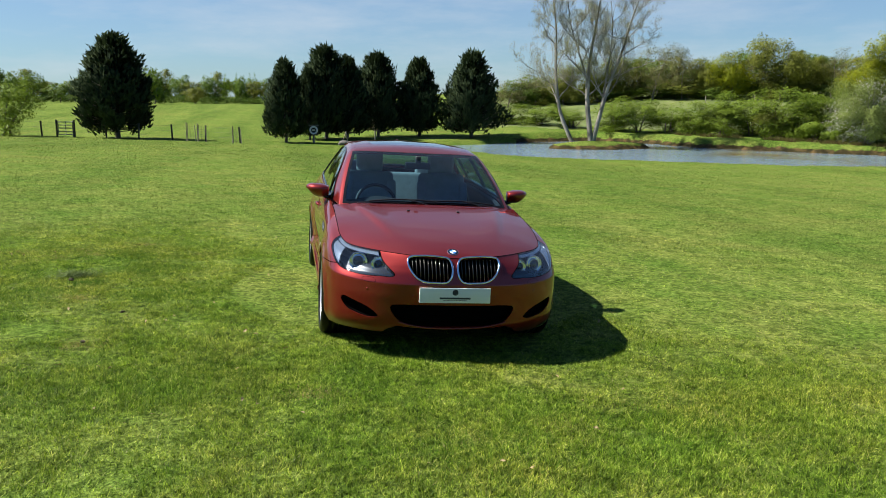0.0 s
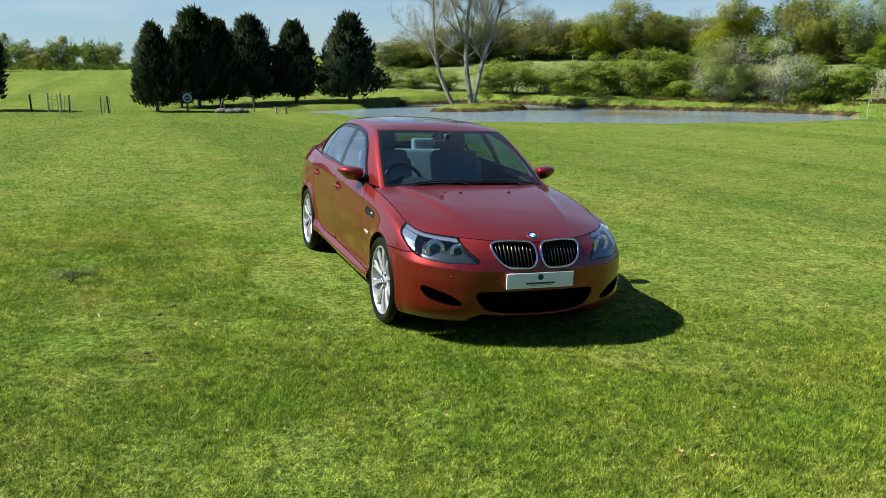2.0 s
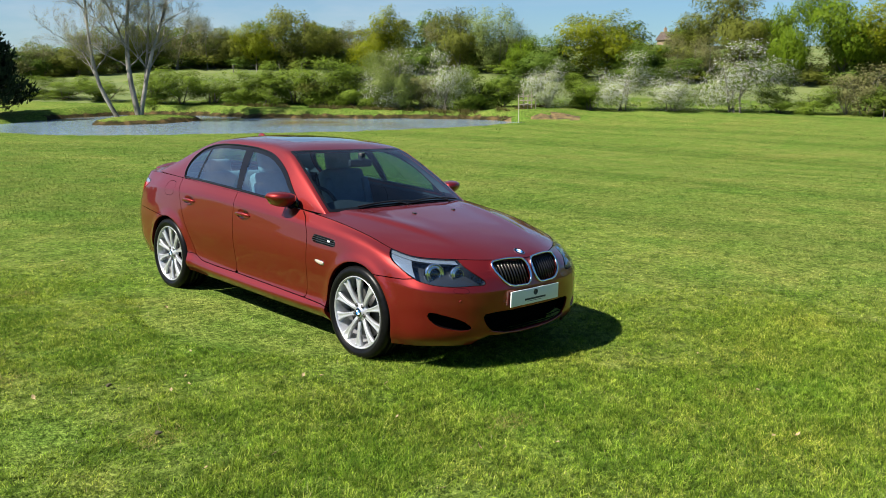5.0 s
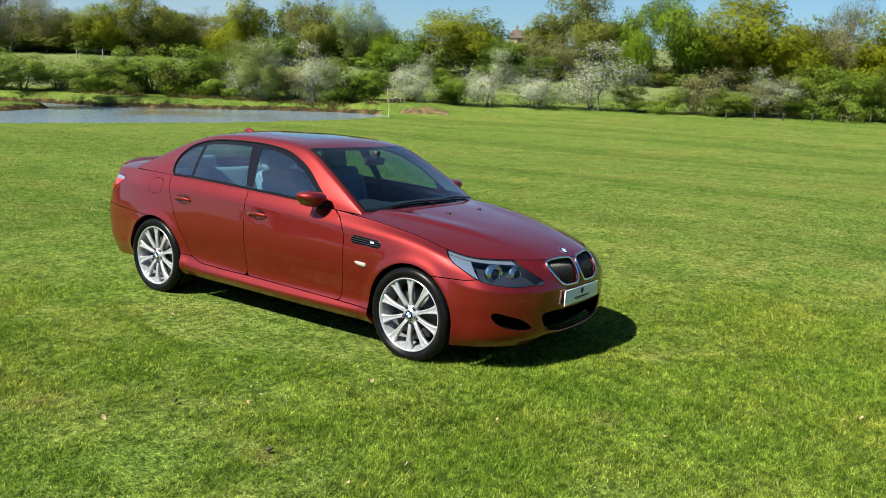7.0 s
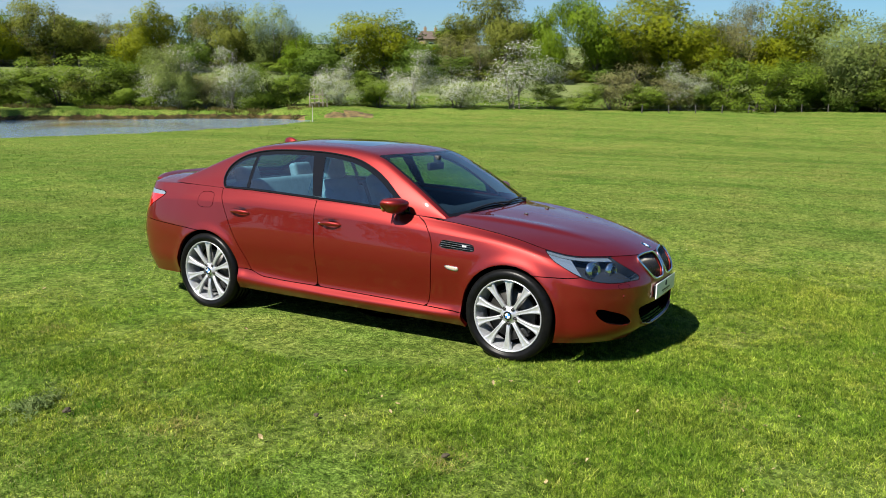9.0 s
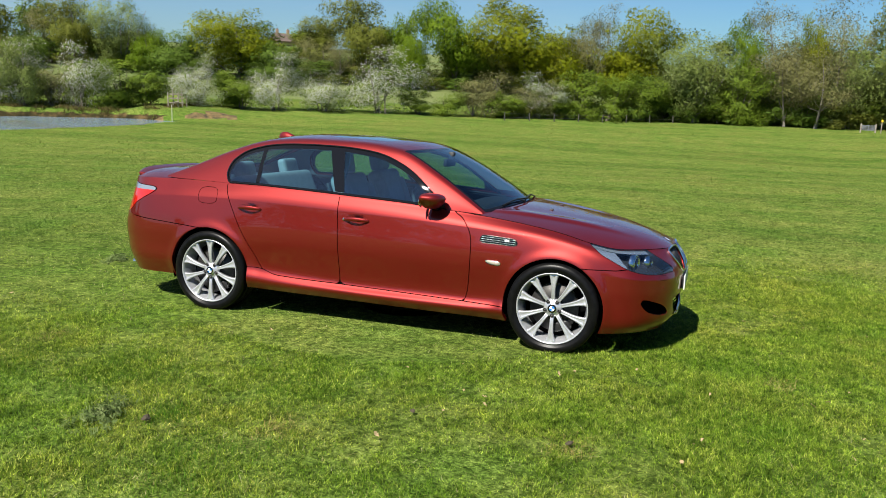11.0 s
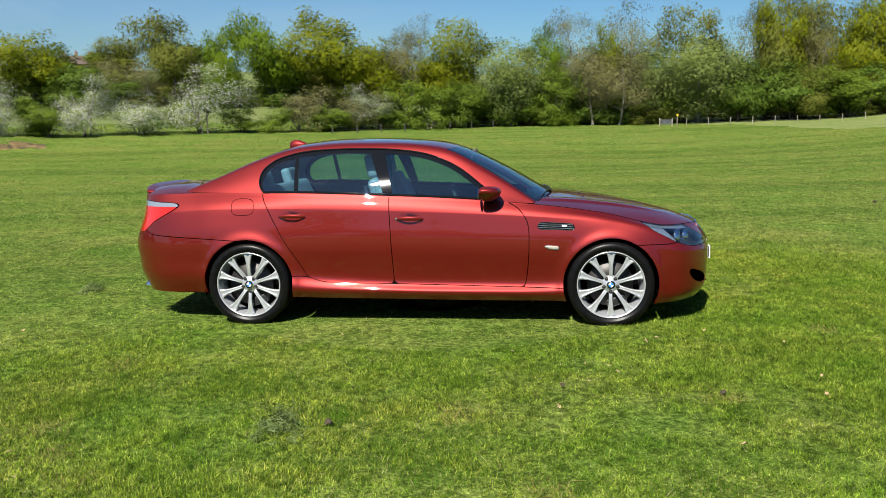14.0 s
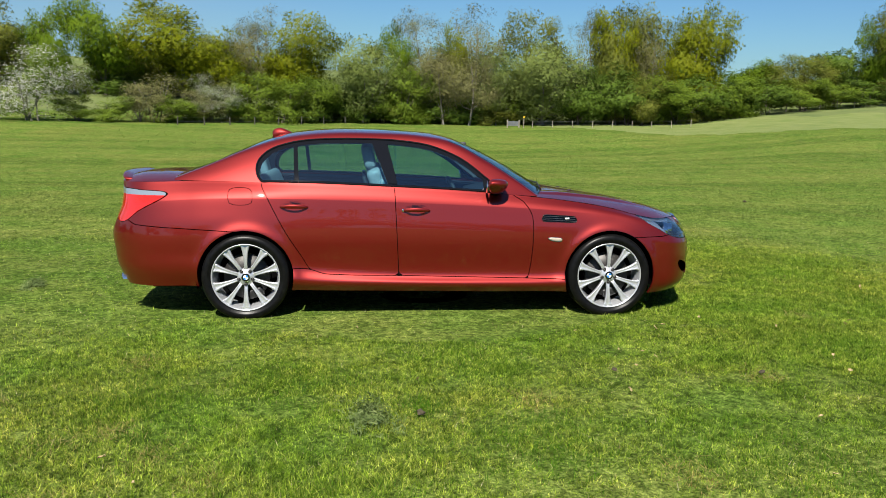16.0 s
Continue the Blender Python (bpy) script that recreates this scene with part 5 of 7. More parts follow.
roof_part = panel("roof", roof.cut(lambda x, y, z, u, v: y - .56 + 0 * x), PAINT, car, both=True, deep=0.03)
panel("roof_lining", house_sheet.less(grow(dlo, .012)).less(grow(SCREEN, .01)).less(grow(REAR, .01)).cut(lambda x, y, z, u, v: np.minimum(z - 1.02, y - .62)).moved(-0.032), LINING, car, both=True, deep=0)
panel("windscreen", house_sheet.cut(shrink(SCREEN, .022)).moved(-0.002), SCREEN_GLASS, car, both=True, deep=0.004)
panel("windscreen_seal", house_sheet.cut(SCREEN).less(shrink(SCREEN, .022)).moved(-0.001), GLOSS_BLACK, car, both=True, deep=0.01, label="black windscreen edge band")
panel("rear_window", house_sheet.cut(shrink(REAR, .02)).moved(-0.002), GLASS, car, both=True, deep=0.004)
panel("rear_window_seal", house_sheet.cut(REAR).less(shrink(REAR, .02)).moved(-0.001), GLOSS_BLACK, car, both=True, deep=0.01)
SUNROOF = material("dark_sunroof_glass", (0.01, 0.011, 0.014), 0.03, Coat_Weight=1.0)
panel("sunroof", house_sheet.cut(shrink(hatch, .003)), SUNROOF, car, both=True, deep=0.01, label="dark glass sunroof")
for side in (-1, 1):
    for key, area in (("f", lambda *a: np.minimum(1.85 - a[1], -pillar(*a))), ("r", lambda *a: np.minimum(np.minimum(a[1] - 1.72, -pillar(*a)), -quarter(*a)))):
        glass = house_sheet.cut(sight).cut(area)
        door = doors[side, key]
        if key == "f":
            panel("door_window", glass, GLASS, door, side, 0.004, "tinted side window")
        else:
            panel("door_window", glass.cut(lambda x, y, z, u, v: 2.495 - y), GLASS, door, side, 0.004, "tinted side window")
            panel("quarter_window", glass.cut(lambda x, y, z, u, v: y - 2.495), GLASS, door, side, 0.004, "small fixed rear side window")
    pts = [on_sheet(house_sheet, "yz", a, b, lambda d: d[:, 7] < .47) for a, b in DLO]
    strip("window_moulding", [p for p, n in pts], [n for _, n in pts], .012, .009, GLOSS_BLACK, car, mirror=side, label="gloss black window moulding")
    panel("window_surround", house_sheet.cut(dlo).less(sight).moved(-.001), GLOSS_BLACK, car, side, 0.012, "gloss black window frame")
    panel("centre_pillar_cover", house_sheet.cut(shrink(dlo, .018)).cut(pillar).moved(.001), GLOSS_BLACK, car, side, 0.012, "gloss black door pillar cover")
    panel("window_divider", house_sheet.cut(shrink(dlo, .018)).cut(quarter).moved(.001), GLOSS_BLACK, doors[side, "r"], side, 0.012)


FRONT = lambda d: d[:, 6] < 4
FLANK = lambda d: (d[:, 6] > 4.5) & (d[:, 6] < 12.5)


def basis(at, normal, up=(0, 0, 1)):
    n = Vector(normal).normalized()
    x = Vector(up).cross(n).normalized()
    return Matrix.Translation(at) @ Matrix((x, n.cross(x), n)).transposed().to_4x4()


def lathe(name, profile, mat, parent, segments=48, label="", m=None, closed=False):
    """A profile of (radius, height) turned round the z axis."""
    v, f = [], []
    for r, h in profile:
        for k in range(segments):
            t = 2 * math.pi * k / segments
            p = Vector((r * math.cos(t), r * math.sin(t), h))
            v.append(m @ p if m else p)
    n = len(profile)
    for a in range(n if closed else n - 1):
        for k in range(segments):
            b = (a + 1) % n
            f.append((a * segments + k, a * segments + (k + 1) % segments, b * segments + (k + 1) % segments, b * segments + k))
    ob = part(name, mesh_of(name, v, f, mat), None, parent, label)
    return ob


def emblem(parent, m, r):
    """A round emblem with a chrome ring, a black band and blue and white quarters."""
    bm = bmesh.new()
    slots = [CHROME, GLOSS_BLACK, BLUE, WHITE]
    radii = [(0.0, .0045), (r * .58, .004), (r * .62, .0042), (r * .92, .0035), (r, .002), (r, -.003)]
    rings = [[bm.verts.new(m @ Vector((q * math.cos(t), q * math.sin(t), h))) for t in (2 * math.pi * k / 32 for k in range(32))] if q else None for q, h in radii]
    hub = bm.verts.new(m @ Vector((0, 0, .0045)))
    for k in range(32):
        bm.faces.new((hub, rings[1][k], rings[1][(k + 1) % 32])).material_index = 2 if (k // 8) % 2 else 3
        for a in range(1, 5):
            bm.faces.new((rings[a][k], rings[a + 1][k], rings[a + 1][(k + 1) % 32], rings[a][(k + 1) % 32])).material_index = 1 if a == 2 else 0
    ob = part("emblem", bm, None, parent, "round blue and white emblem in a chrome ring")
    for s in slots:
        ob.data.materials.append(s)
    return ob


# kidney grilles
for side in (-1, 1):
    grille = panel("kidney_grille", shell.cut(kid).moved(-0.045), VOID, car, side, 0, "black grille with thin upright slats in a chrome frame")
    pts = [on_sheet(shell, "xz", x, z, FRONT) for x, z in KIDNEY]
    strip("grille_frame", [p + n * .002 for p, n in pts], [n for _, n in pts], 0.0145, 0.011, CHROME, grille, mirror=side, label="chrome grille frame")
    for k in range(10):
        x = 0.052 + k * 0.0278
        inside_z = [z for z in np.linspace(.56, .745, 90) if inside(KIDNEY, np.array([x]), np.array([z]))[0] > .003]
        if len(inside_z) < 3:
            continue
        lo, hi = on_sheet(shell, "xz", x, inside_z[0], FRONT)[0], on_sheet(shell, "xz", x, inside_z[-1], FRONT)[0]
        mid_p = on_sheet(shell, "xz", x, (inside_z[0] + inside_z[-1]) / 2, FRONT)[0]
        rings = []
        for p in (lo, mid_p, hi):
            rings.append([(side * (p[0] + a), p[1] + .006 + b, p[2]) for a, b in ((-.003, .028), (-.0038, .004), (-.002, 0), (.002, 0), (.0038, .004), (.003, .028))][::side])
        loft("grille_slat", rings, CHROME_DARK, grille)
# lower intakes
def recess(name, sheet, deep, mat, parent, side):
    """The walls of a hollow, from a sheet's rim inwards."""
    v, f = [], []
    for a, b in sheet.rim():
        if max(sheet.data[a, 0], sheet.data[b, 0]) < .002:
            continue
        i = len(v)
        for q in (a, b):
            v.append(sheet.data[q, :3] * (side, 1, 1))
        for q in (b, a):
            v.append((sheet.data[q, :3] - sheet.data[q, 3:6] * deep) * (side, 1, 1))
        f.append((i, i + 1, i + 2, i + 3))
    return part(name, mesh_of(name, v, f, mat), None, parent)


panel("lower_intake", shell.cut(mouth).moved(-0.07), VOID, bumper, both=True, deep=0, label="black lower air intake")
for k in range(5):
    z = .258 + k * .031
    w = max(x for x in np.linspace(.05, .45, 60) if inside(MOUTH, np.array([x]), np.array([z]))[0] > 0)
    line = np.array([(x, on_sheet(shell, "xz", abs(x), z, FRONT)[0][1] + .03, z) for x in np.linspace(-w, w, 24)])
    strip("intake_bar", line, [(0, -1, 0)] * len(line), 0.005, 0.005, VOID, bumper, closed=False)
edge_line = [on_sheet(shell, "xz", abs(x), z, FRONT) for x, z in zip(np.linspace(-.40, .40, 40), .228 + .045 * np.abs(np.linspace(-1, 1, 40)) ** 2.6)]
strip("intake_lip", [np.array([np.linspace(-.40, .40, 40)[i], p[1], p[2]]) for i, (p, n) in enumerate(edge_line)], [(0, -.9, -.2)] * 40, 0.014, 0.008, PAINT, bumper, closed=False)
for side in (-1, 1):
    panel("side_intake", shell.cut(slot).moved(-.05), VOID, bumper, side, 0, "black side air intake")
    recess("intake_wall", shell.cut(slot).moved(-.002), .05, VOID, bumper, side)
# parking sensors and lamp washers
for side in (-1, 1):
    for x, z in ((.30, .47), (.62, .50)):
        p, n = on_sheet(shell, "xz", x, z, FRONT)
        lathe("parking_sensor", [(.0, .0022), (.008, .0022), (.0095, 0.001), (.0095, -.004)], PAINT, bumper, 16, m=Matrix.Diagonal((side, 1, 1, 1)) @ basis(p, n))
    out = rounded([(.565, .556), (.57, .578), (.65, .580), (.655, .560)], True, 4)
    pts = [on_sheet(shell, "xz", x, z, FRONT) for x, z in out]
    strip("washer_flap", [p for p, n in pts], [n for _, n in pts], 0.002, 0.0004, VOID, bumper, mirror=side)
# number plate: plain bars in place of writing
plate = block("number_plate", (.52, .008, .111), (0, -.877, .482), PLATE, car, .004, "white number plate with a dark round mark and a bar")
block("plate_holder", (.50, .03, .09), (0, -.862, .482), BLACK, plate, .006)
lathe("round_mark", [(0, .001), (.012, .001), (.012, .0018), (.0145, .0018), (.0145, .001), (.019, .001), (.019, .0018), (.0215, .0018), (.0215, -.001)], INK, plate, 28, m=basis((0, -.8812, .505), (0, -1, 0)))
block("print_bar", (.225, .002, .0135), (0, -.8812, .462), INK, plate, .0009)
block("print_bar", (.17, .002, .003), (0, -.8812, .447), INK, plate, .0008)
p, n = on_sheet(bonnet_sheet, "xy", 0.0, -.712)
emblem(bonnet, basis(p, n, (0, -1, 0)), .041)
for x in (-.21, .21):
    p, n = on_sheet(bonnet_sheet, "xy", abs(x), .18)
    block("washer_jet", (.022, .03, .012), (x, p[1], p[2] + .003), BLACK, bonnet, .004)
# dark shut lines round the bonnet
for side in (-1, 1):
    sel = (u_column >= 0) & (u_column <= 6.45)
    strip("bonnet_gap", edge[sel], [(.35 * (1 if e[0] > .3 else 0), -.25 if e[1] < -.3 else 0, .9) for e in edge[sel]], .0055, .0016, VOID, bonnet, closed=False, mirror=side)
# head lamps
for side in (-1, 1):
    lamp = panel("headlight", shell.cut(HL).moved(-.075), LAMP_DARK, car, side, 0, "clear headlight with two round projector lamps")
    recess("lamp_wall", shell.cut(HL), .075, LAMP_DARK, lamp, side)
    panel("lamp_lens", shell.cut(shrink(HL, .003)).moved(.001), LAMP_GLASS, lamp, side, 0.003, "clear polycarbonate lens")
    panel("lamp_brow", shell.cut(shrink(HL, .006)).cut(lambda x, y, z, u, v: (v - .925) * .4).moved(-.012), CLEAR_LENS, lamp, side, 0.006, "silver light strip along the lamp's top")
    panel("turn_signal", shell.cut(shrink(HL, .008)).cut(lambda x, y, z, u, v: (u - 3.1) * .15).cut(lambda x, y, z, u, v: (.91 - v) * .4).moved(-.014), CLEAR_LENS, lamp, side, 0.006, "ribbed silver turn signal")
    for x, y, z, r in ((.672, -.548, .66, .068), (.532, -.636, .654, .056)):
        m = Matrix.Diagonal((side, 1, 1, 1)) @ basis((x, y, z), (.28, -1, 0.04))
        lathe("lamp_ring", [(r * .5, -.035), (r * .56, .0), (r * .62, .006), (r * .68, .002), (r * .84, -.012), (r * .92, .004), (r, .004), (r * 1.02, -.03)], CHROME, lamp, 36, "chrome lamp ring", m)
        lathe("lamp_projector", [(0, .004), (r * .25, .003), (r * .42, -.004), (r * .54, -.02)], SUNROOF, lamp, 28, "dark glass projector lens", m)
# tail lamps
for side in (-1, 1):
    tail = panel("tail_lamp", shell.cut(shrink(TL, .002)).cut(lambda x, y, z, u, v: .945 - z), RED_LENS, car, side, 0.02, "red rear lamp with a silver upper band")
    panel("reverse_band", shell.cut(shrink(TL, .002)).cut(lambda x, y, z, u, v: z - .945), BAND_LENS, tail, side, 0.02, "silver indicator band")
# boot spoiler
line = [np.array([x, float(np.interp(abs(x), edge[u_column >= 12.3][::-1, 0], edge[u_column >= 12.3][::-1, 1])) - .022, 0]) for x in np.linspace(-.57, .57, 41)]
rings = []
for q in line:
    x, y = q[0], q[1]
    z = on_sheet(boot_sheet, "xy", abs(x), y - .03)[0][2]
    h = .026 * (1 - (abs(x) / .575) ** 6) + .003
    rings.append([(x, y - .085, z - .004), (x, y - .05, z + h * .35), (x, y + .004, z + h), (x, y + .02, z + h), (x, y + .024, z + h * .6), (x, y + .012, z - .012), (x, y - .04, z - .014)])
loft("boot_spoiler", rings, PAINT, car)
# exhaust tips
for side in (-1, 1):
    for x in (.50, .60):
        lathe("exhaust_tip", [(.030, -.12), (.033, -.12), (.037, .055), (.034, .06), (.031, .055), (.029, -.1), (0, -.1)], CHROME, car, 28, "round chrome exhaust tip", Matrix.Diagonal((side, 1, 1, 1)) @ basis((x, 3.865 - .35 * (x - .5), .26), (0, 1, 0)))
# side details
for side in (-1, 1):
    flip = Matrix.Diagonal((side, 1, 1, 1))
    backing = panel("side_vent", shell.cut(vent).moved(-.013), GLOSS_BLACK, car, side, 0, "black wing vent with silver blades")
    for k, z0 in enumerate((.757, .772, .787)):
        ss = np.linspace(.288 + .004 * k, .562 - .004 * k, 14)
        pts = [on_sheet(shell, "yz", a, z0 + .012 * (a - .288) / .27, FLANK) for a in ss]
        strip("vent_blade", [p - n * .004 for p, n in pts], [n for _, n in pts], 0.0048, 0.008, CHROME_SATIN, backing, closed=False, mirror=side, label="chrome vent blade")
    out = [on_sheet(shell, "yz", a, b, FLANK) for a, b in VENT]
    strip("vent_frame", [p for p, n in out], [n for _, n in out], 0.004, 0.002, CHROME_DARK, backing, mirror=side)
    p, n = on_sheet(shell, "yz", .36, .78, FLANK)
    block("vent_badge", (.006, .034, .013), (side * (p[0] + .002), p[1], p[2]), WHITE, backing, .002, "small striped badge")
    outline = rounded([(.400, .606), (.403, .621), (.45, .628), (.495, .629), (.512, .623), (.49, .607), (.45, .599), (.412, .598)], True, 4)
    pts = [on_sheet(shell, "yz", a, z, FLANK) for a, z in outline]
    centre = np.mean([p for p, n in pts], 0)
    repeater = loft("side_repeater", [[(side * q[0], q[1], q[2]) for q in ring[::side]] for ring in
                    ([p + n * .001 for p, n in pts], [p * .86 + centre * .14 + n * .008 for p, n in pts], [p * .45 + centre * .55 + n * .011 for p, n in pts])], AMBER, car, label="clear side indicator in a chrome rim")
    strip("repeater_frame", [p for p, n in pts], [n for _, n in pts], 0.005, 0.005, CHROME, repeater, mirror=side)
    for key in "fr":
        s0, z0 = HANDLES[key]
        door = doors[side, key]
        bowl = shell.cut(cup(key))
        d = bowl.data
        r = np.hypot((d[:, 1] - s0) / .092, (d[:, 2] - z0) / .05)
        d[:, :3] -= d[:, 3:6] * (.045 * np.clip(1 - r ** 2.5, 0, 1))[:, None]
        panel("handle_recess", bowl, PAINT, door, side, 0, "hollow behind the handle")
        rings = []
        for k in np.linspace(0, 1, 15):
            s = s0 - .108 + .216 * k
            p, n = on_sheet(shell, "yz", s, z0 - .002 + .006 * math.sin(k * 3), FLANK)
            lift = .012 + .026 * math.sin(math.pi * k) ** .6
            w, t = .006 + .011 * math.sin(math.pi * k) ** .45, .007 + .004 * math.sin(math.pi * k)
            c = p + n * (lift - .012)
            ring = [c + n * t * math.cos(a) + np.array((0, 0, w)) * math.sin(a) for a in np.linspace(0, 2 * math.pi, 12, endpoint=False)]
            rings.append([(side * q[0], q[1], q[2]) for q in (ring if side < 0 else ring[::-1])])
        loft("door_handle", rings, PAINT, door, label="body-coloured bow handle")
    p, n = on_sheet(shell, "yz", HANDLES["f"][0] + .105, HANDLES["f"][1], FLANK)
    lathe("lock", [(0, .006), (.009, .006), (.011, .003), (.011, -.004)], CHROME, doors[side, "f"], 18, m=flip @ basis(p + n * .004, n))
    # mirror: a wedge with a flat top that overhangs its underside
    rings = []
    for k in np.linspace(0, 1, 19):
        x = .83 + .2 * k
        a = max(1 - .34 * (1 - k / .45) ** 2 if k < .45 else (1 - ((k - .45) / .56) ** 3.2) ** .55, .08)
        cy, cz = .965 - .03 * (1 - k) + .02 * k * k, 1.046 + .006 * k
        ring = []
        for t in np.linspace(0, 2 * math.pi, 28, endpoint=False):
            c, f = math.cos(t), math.sin(t)
            up = math.copysign(abs(c) ** .75, c)
            fwd = math.copysign(abs(f) ** .8, f)
            ring.append((side * (x - (.03 * k if c < 0 else 0) * -c), cy + a * fwd * (.105 if f < 0 else .05) * (1 - .3 * max(-c, 0)), cz + a * up * (.046 if c > 0 else .082 - .012 * k)))
        rings.append(ring[::-side])
    mirror_part = loft("door_mirror", rings, PAINT, doors[side, "f"], label="body-coloured mirror with a flat top")
    gl = [(side * (.925 + .066 * math.cos(t)), 1.0165, 1.032 + .05 * math.sin(t)) for t in np.linspace(0, 2 * math.pi, 24, endpoint=False)][::-side]
    loft("mirror_glass", [gl, [(a, b + .004, c) for a, b, c in gl]], MIRROR, mirror_part, label="mirror glass")
    arm = [[(side * (x), y + dy, z + dz) for dy, dz in ((-.045, -.012), (-.02, -.02), (.02, -.016), (.03, 0), (.02, .014), (-.03, .012))][::-side] for x, y, z in ((.805, .955, .985), (.84, .945, .975), (.875, .945, .99), (.90, .95, 1.0))]
    loft("mirror_arm", arm, GLOSS_BLACK, mirror_part, label="black mirror arm")
    tri = [(side * x, y, z) for x, y, z in ((.812, .86, .965), (.815, 1.02, .985), (.775, 1.03, 1.085))]
    loft("mirror_base", [tri[::side], [(a - side * .02, b, c) for a, b, c in tri][::side]], GLOSS_BLACK, doors[side, "f"])
# roof fin
rings = []
for k in np.linspace(0, 1, 12):
    y = 2.595 + .165 * k
    z = on_sheet(house_sheet, "xy", 0.0, y, lambda d: d[:, 7] > .5)[0][2] - .004
    h, w = .004 + .066 * math.sin(math.pi * min(k * .62 + .02, .5)) ** 1.2 if k < .93 else .055, .032 * math.sin(math.pi * (.12 + .8 * k)) ** .7
    rings.append([(w, y, z), (w * .75, y, z + h * .5), (w * .28, y, z + h * .95), (0, y, z + h), (-w * .28, y, z + h * .95), (-w * .75, y, z + h * .5), (-w, y, z)])
loft("roof_fin", rings, PAINT, car, label="body-coloured aerial fin")
# wipers
for x0, x1, s1 in ((-.50, .08, .0), (-.02, .60, .01)):
    pts = [on_sheet(house_sheet, "xy", abs(x), cowl(x) + .022 + .016 * math.sin(math.pi * k), lambda d: d[:, 7] > .45) for k, x in zip(np.linspace(0, 1, 16), np.linspace(x0, x1, 16))]
    line = [np.array([x, p[1], p[2]]) + np.array([n[0] * (1 if x > 0 else -1), n[1], n[2]]) * .012 for x, (p, n) in zip(np.linspace(x0, x1, 16), pts)]
    wiper = strip("wiper", line, [(0, -.45, .9)] * 16, .008, .009, BLACK, car, closed=False, label="black windscreen wiper")
    strip("wiper_arm", [line[8] + (0, -.002, .006), line[8] + (.09, -.03, -.012), np.array([line[14][0], cowl(line[14][0]) + .01, line[14][2] - .045])], [(0, -.45, .9)] * 3, .011, .006, BLACK, wiper, closed=False)


# wheels
def wheel(s, width, side):
    half = width / 2
    m = Matrix.Translation((side * .79, s, HUB_Z)) @ Matrix.Rotation(radians(90 * side), 4, "Y")     # local z points outward
    face = half - .024
    rim = lathe("wheel", [(.255, -half + .02), (.24, -half + .03), (.225, -.02), (.236, face - .05), (.2455, face - .022), (.2515, face + .004), (.2565, face + .0125), (.262, face + .012), (.2645, face + .004), (.262, face - .008)], SILVER, car, 64, "silver ten-spoke alloy wheel", m)
    tyre = [(.257, -half + .02), (.275, -half + .004), (.30, -half), (.322, -half + .012), (.337, -half + .03), (.340, -.05), (.334, -.048), (.334, -.040), (.340, -.038), (.3405, -.004), (.335, -.004), (.335, .004), (.3405, .004),
            (.340, .038), (.334, .040), (.334, .048), (.340, .05), (.337, half - .03), (.330, half - .016), (.318, half - .006), (.300, half), (.286, half - .001), (.284, half - .003), (.272, half - .006), (.2635, half - .014), (.257, half - .025)]
    lathe("tyre", tyre, RUBBER, rim, 72, "black low-profile tyre", m)
    lathe("brake_disc", [(.06, face - .075), (.178, face - .075), (.18, face - .085), (.18, face - .105), (.06, face - .105)], STEEL_DARK, rim, 48, "drilled steel brake disc", m)
    lathe("wheel_back", [(.0, face - .115), (.228, face - .13)], VOID, rim, 32, "", m)
    block("brake_caliper", (.07, .16, .05), (0, 0, 0), BLACK, rim, .012, "dark brake caliper").data.transform(m @ Matrix.Translation((0, .0, face - .085)) @ Matrix.Rotation(radians(20), 4, "Z") @ Matrix.Translation((-.15, 0, 0)))
    lathe("hub", [(.0, face - .004), (.033, face - .004), (.036, face - .014), (.058, face - .016), (.066, face - .024), (.07, face - .05)], SILVER, rim, 40, "", m)
    rings = []
    for r, w, z, t in ((.045, .031, face - .026, .028), (.075, .027, face - .014, .03), (.11, .027, face - .008, .032), (.15, .031, face - .003, .032), (.185, .039, face - .001, .03), (.212, .05, face - .001, .028), (.234, .064, face - .001, .026), (.252, .084, face + .004, .024)):
        dip = .0015 + .0085 * min(max((r - .08) / .12, 0), 1)
        rings.append([(r, -w / 2, z - t), (r, -w / 2, z - .006), (r, -w * .38, z), (r, -w * .24, z - .001), (r, 0, z - dip), (r, w * .24, z - .001), (r, w * .38, z), (r, w / 2, z - .006), (r, w / 2, z - t)])
    spoke = loft("spoke", rings, SILVER, rim, closed=True, caps=True)
    spoke.data.transform(m), spoke.data.flip_normals() if side < 0 else None
    base = m.copy()
    for k in range(1, 10):
        ob = part("spoke", spoke.data, None, rim)
        ob.matrix_local = base @ Matrix.Rotation(2 * math.pi * k / 10, 4, "Z") @ base.inverted()
    for k in range(5):
        t = 2 * math.pi * (k + .5) / 5
        lathe("wheel_bolt", [(0, .002), (.0075, .002), (.0085, -.002), (.012, -.003), (.0125, .0015), (.0145, .001)], STEEL_DARK, rim, 14, m=m @ Matrix.Translation((.056 * math.cos(t), .056 * math.sin(t), face - .0115)))
    em = emblem(rim, m @ Matrix.Translation((0, 0, face - .003)), .033)
    return rim


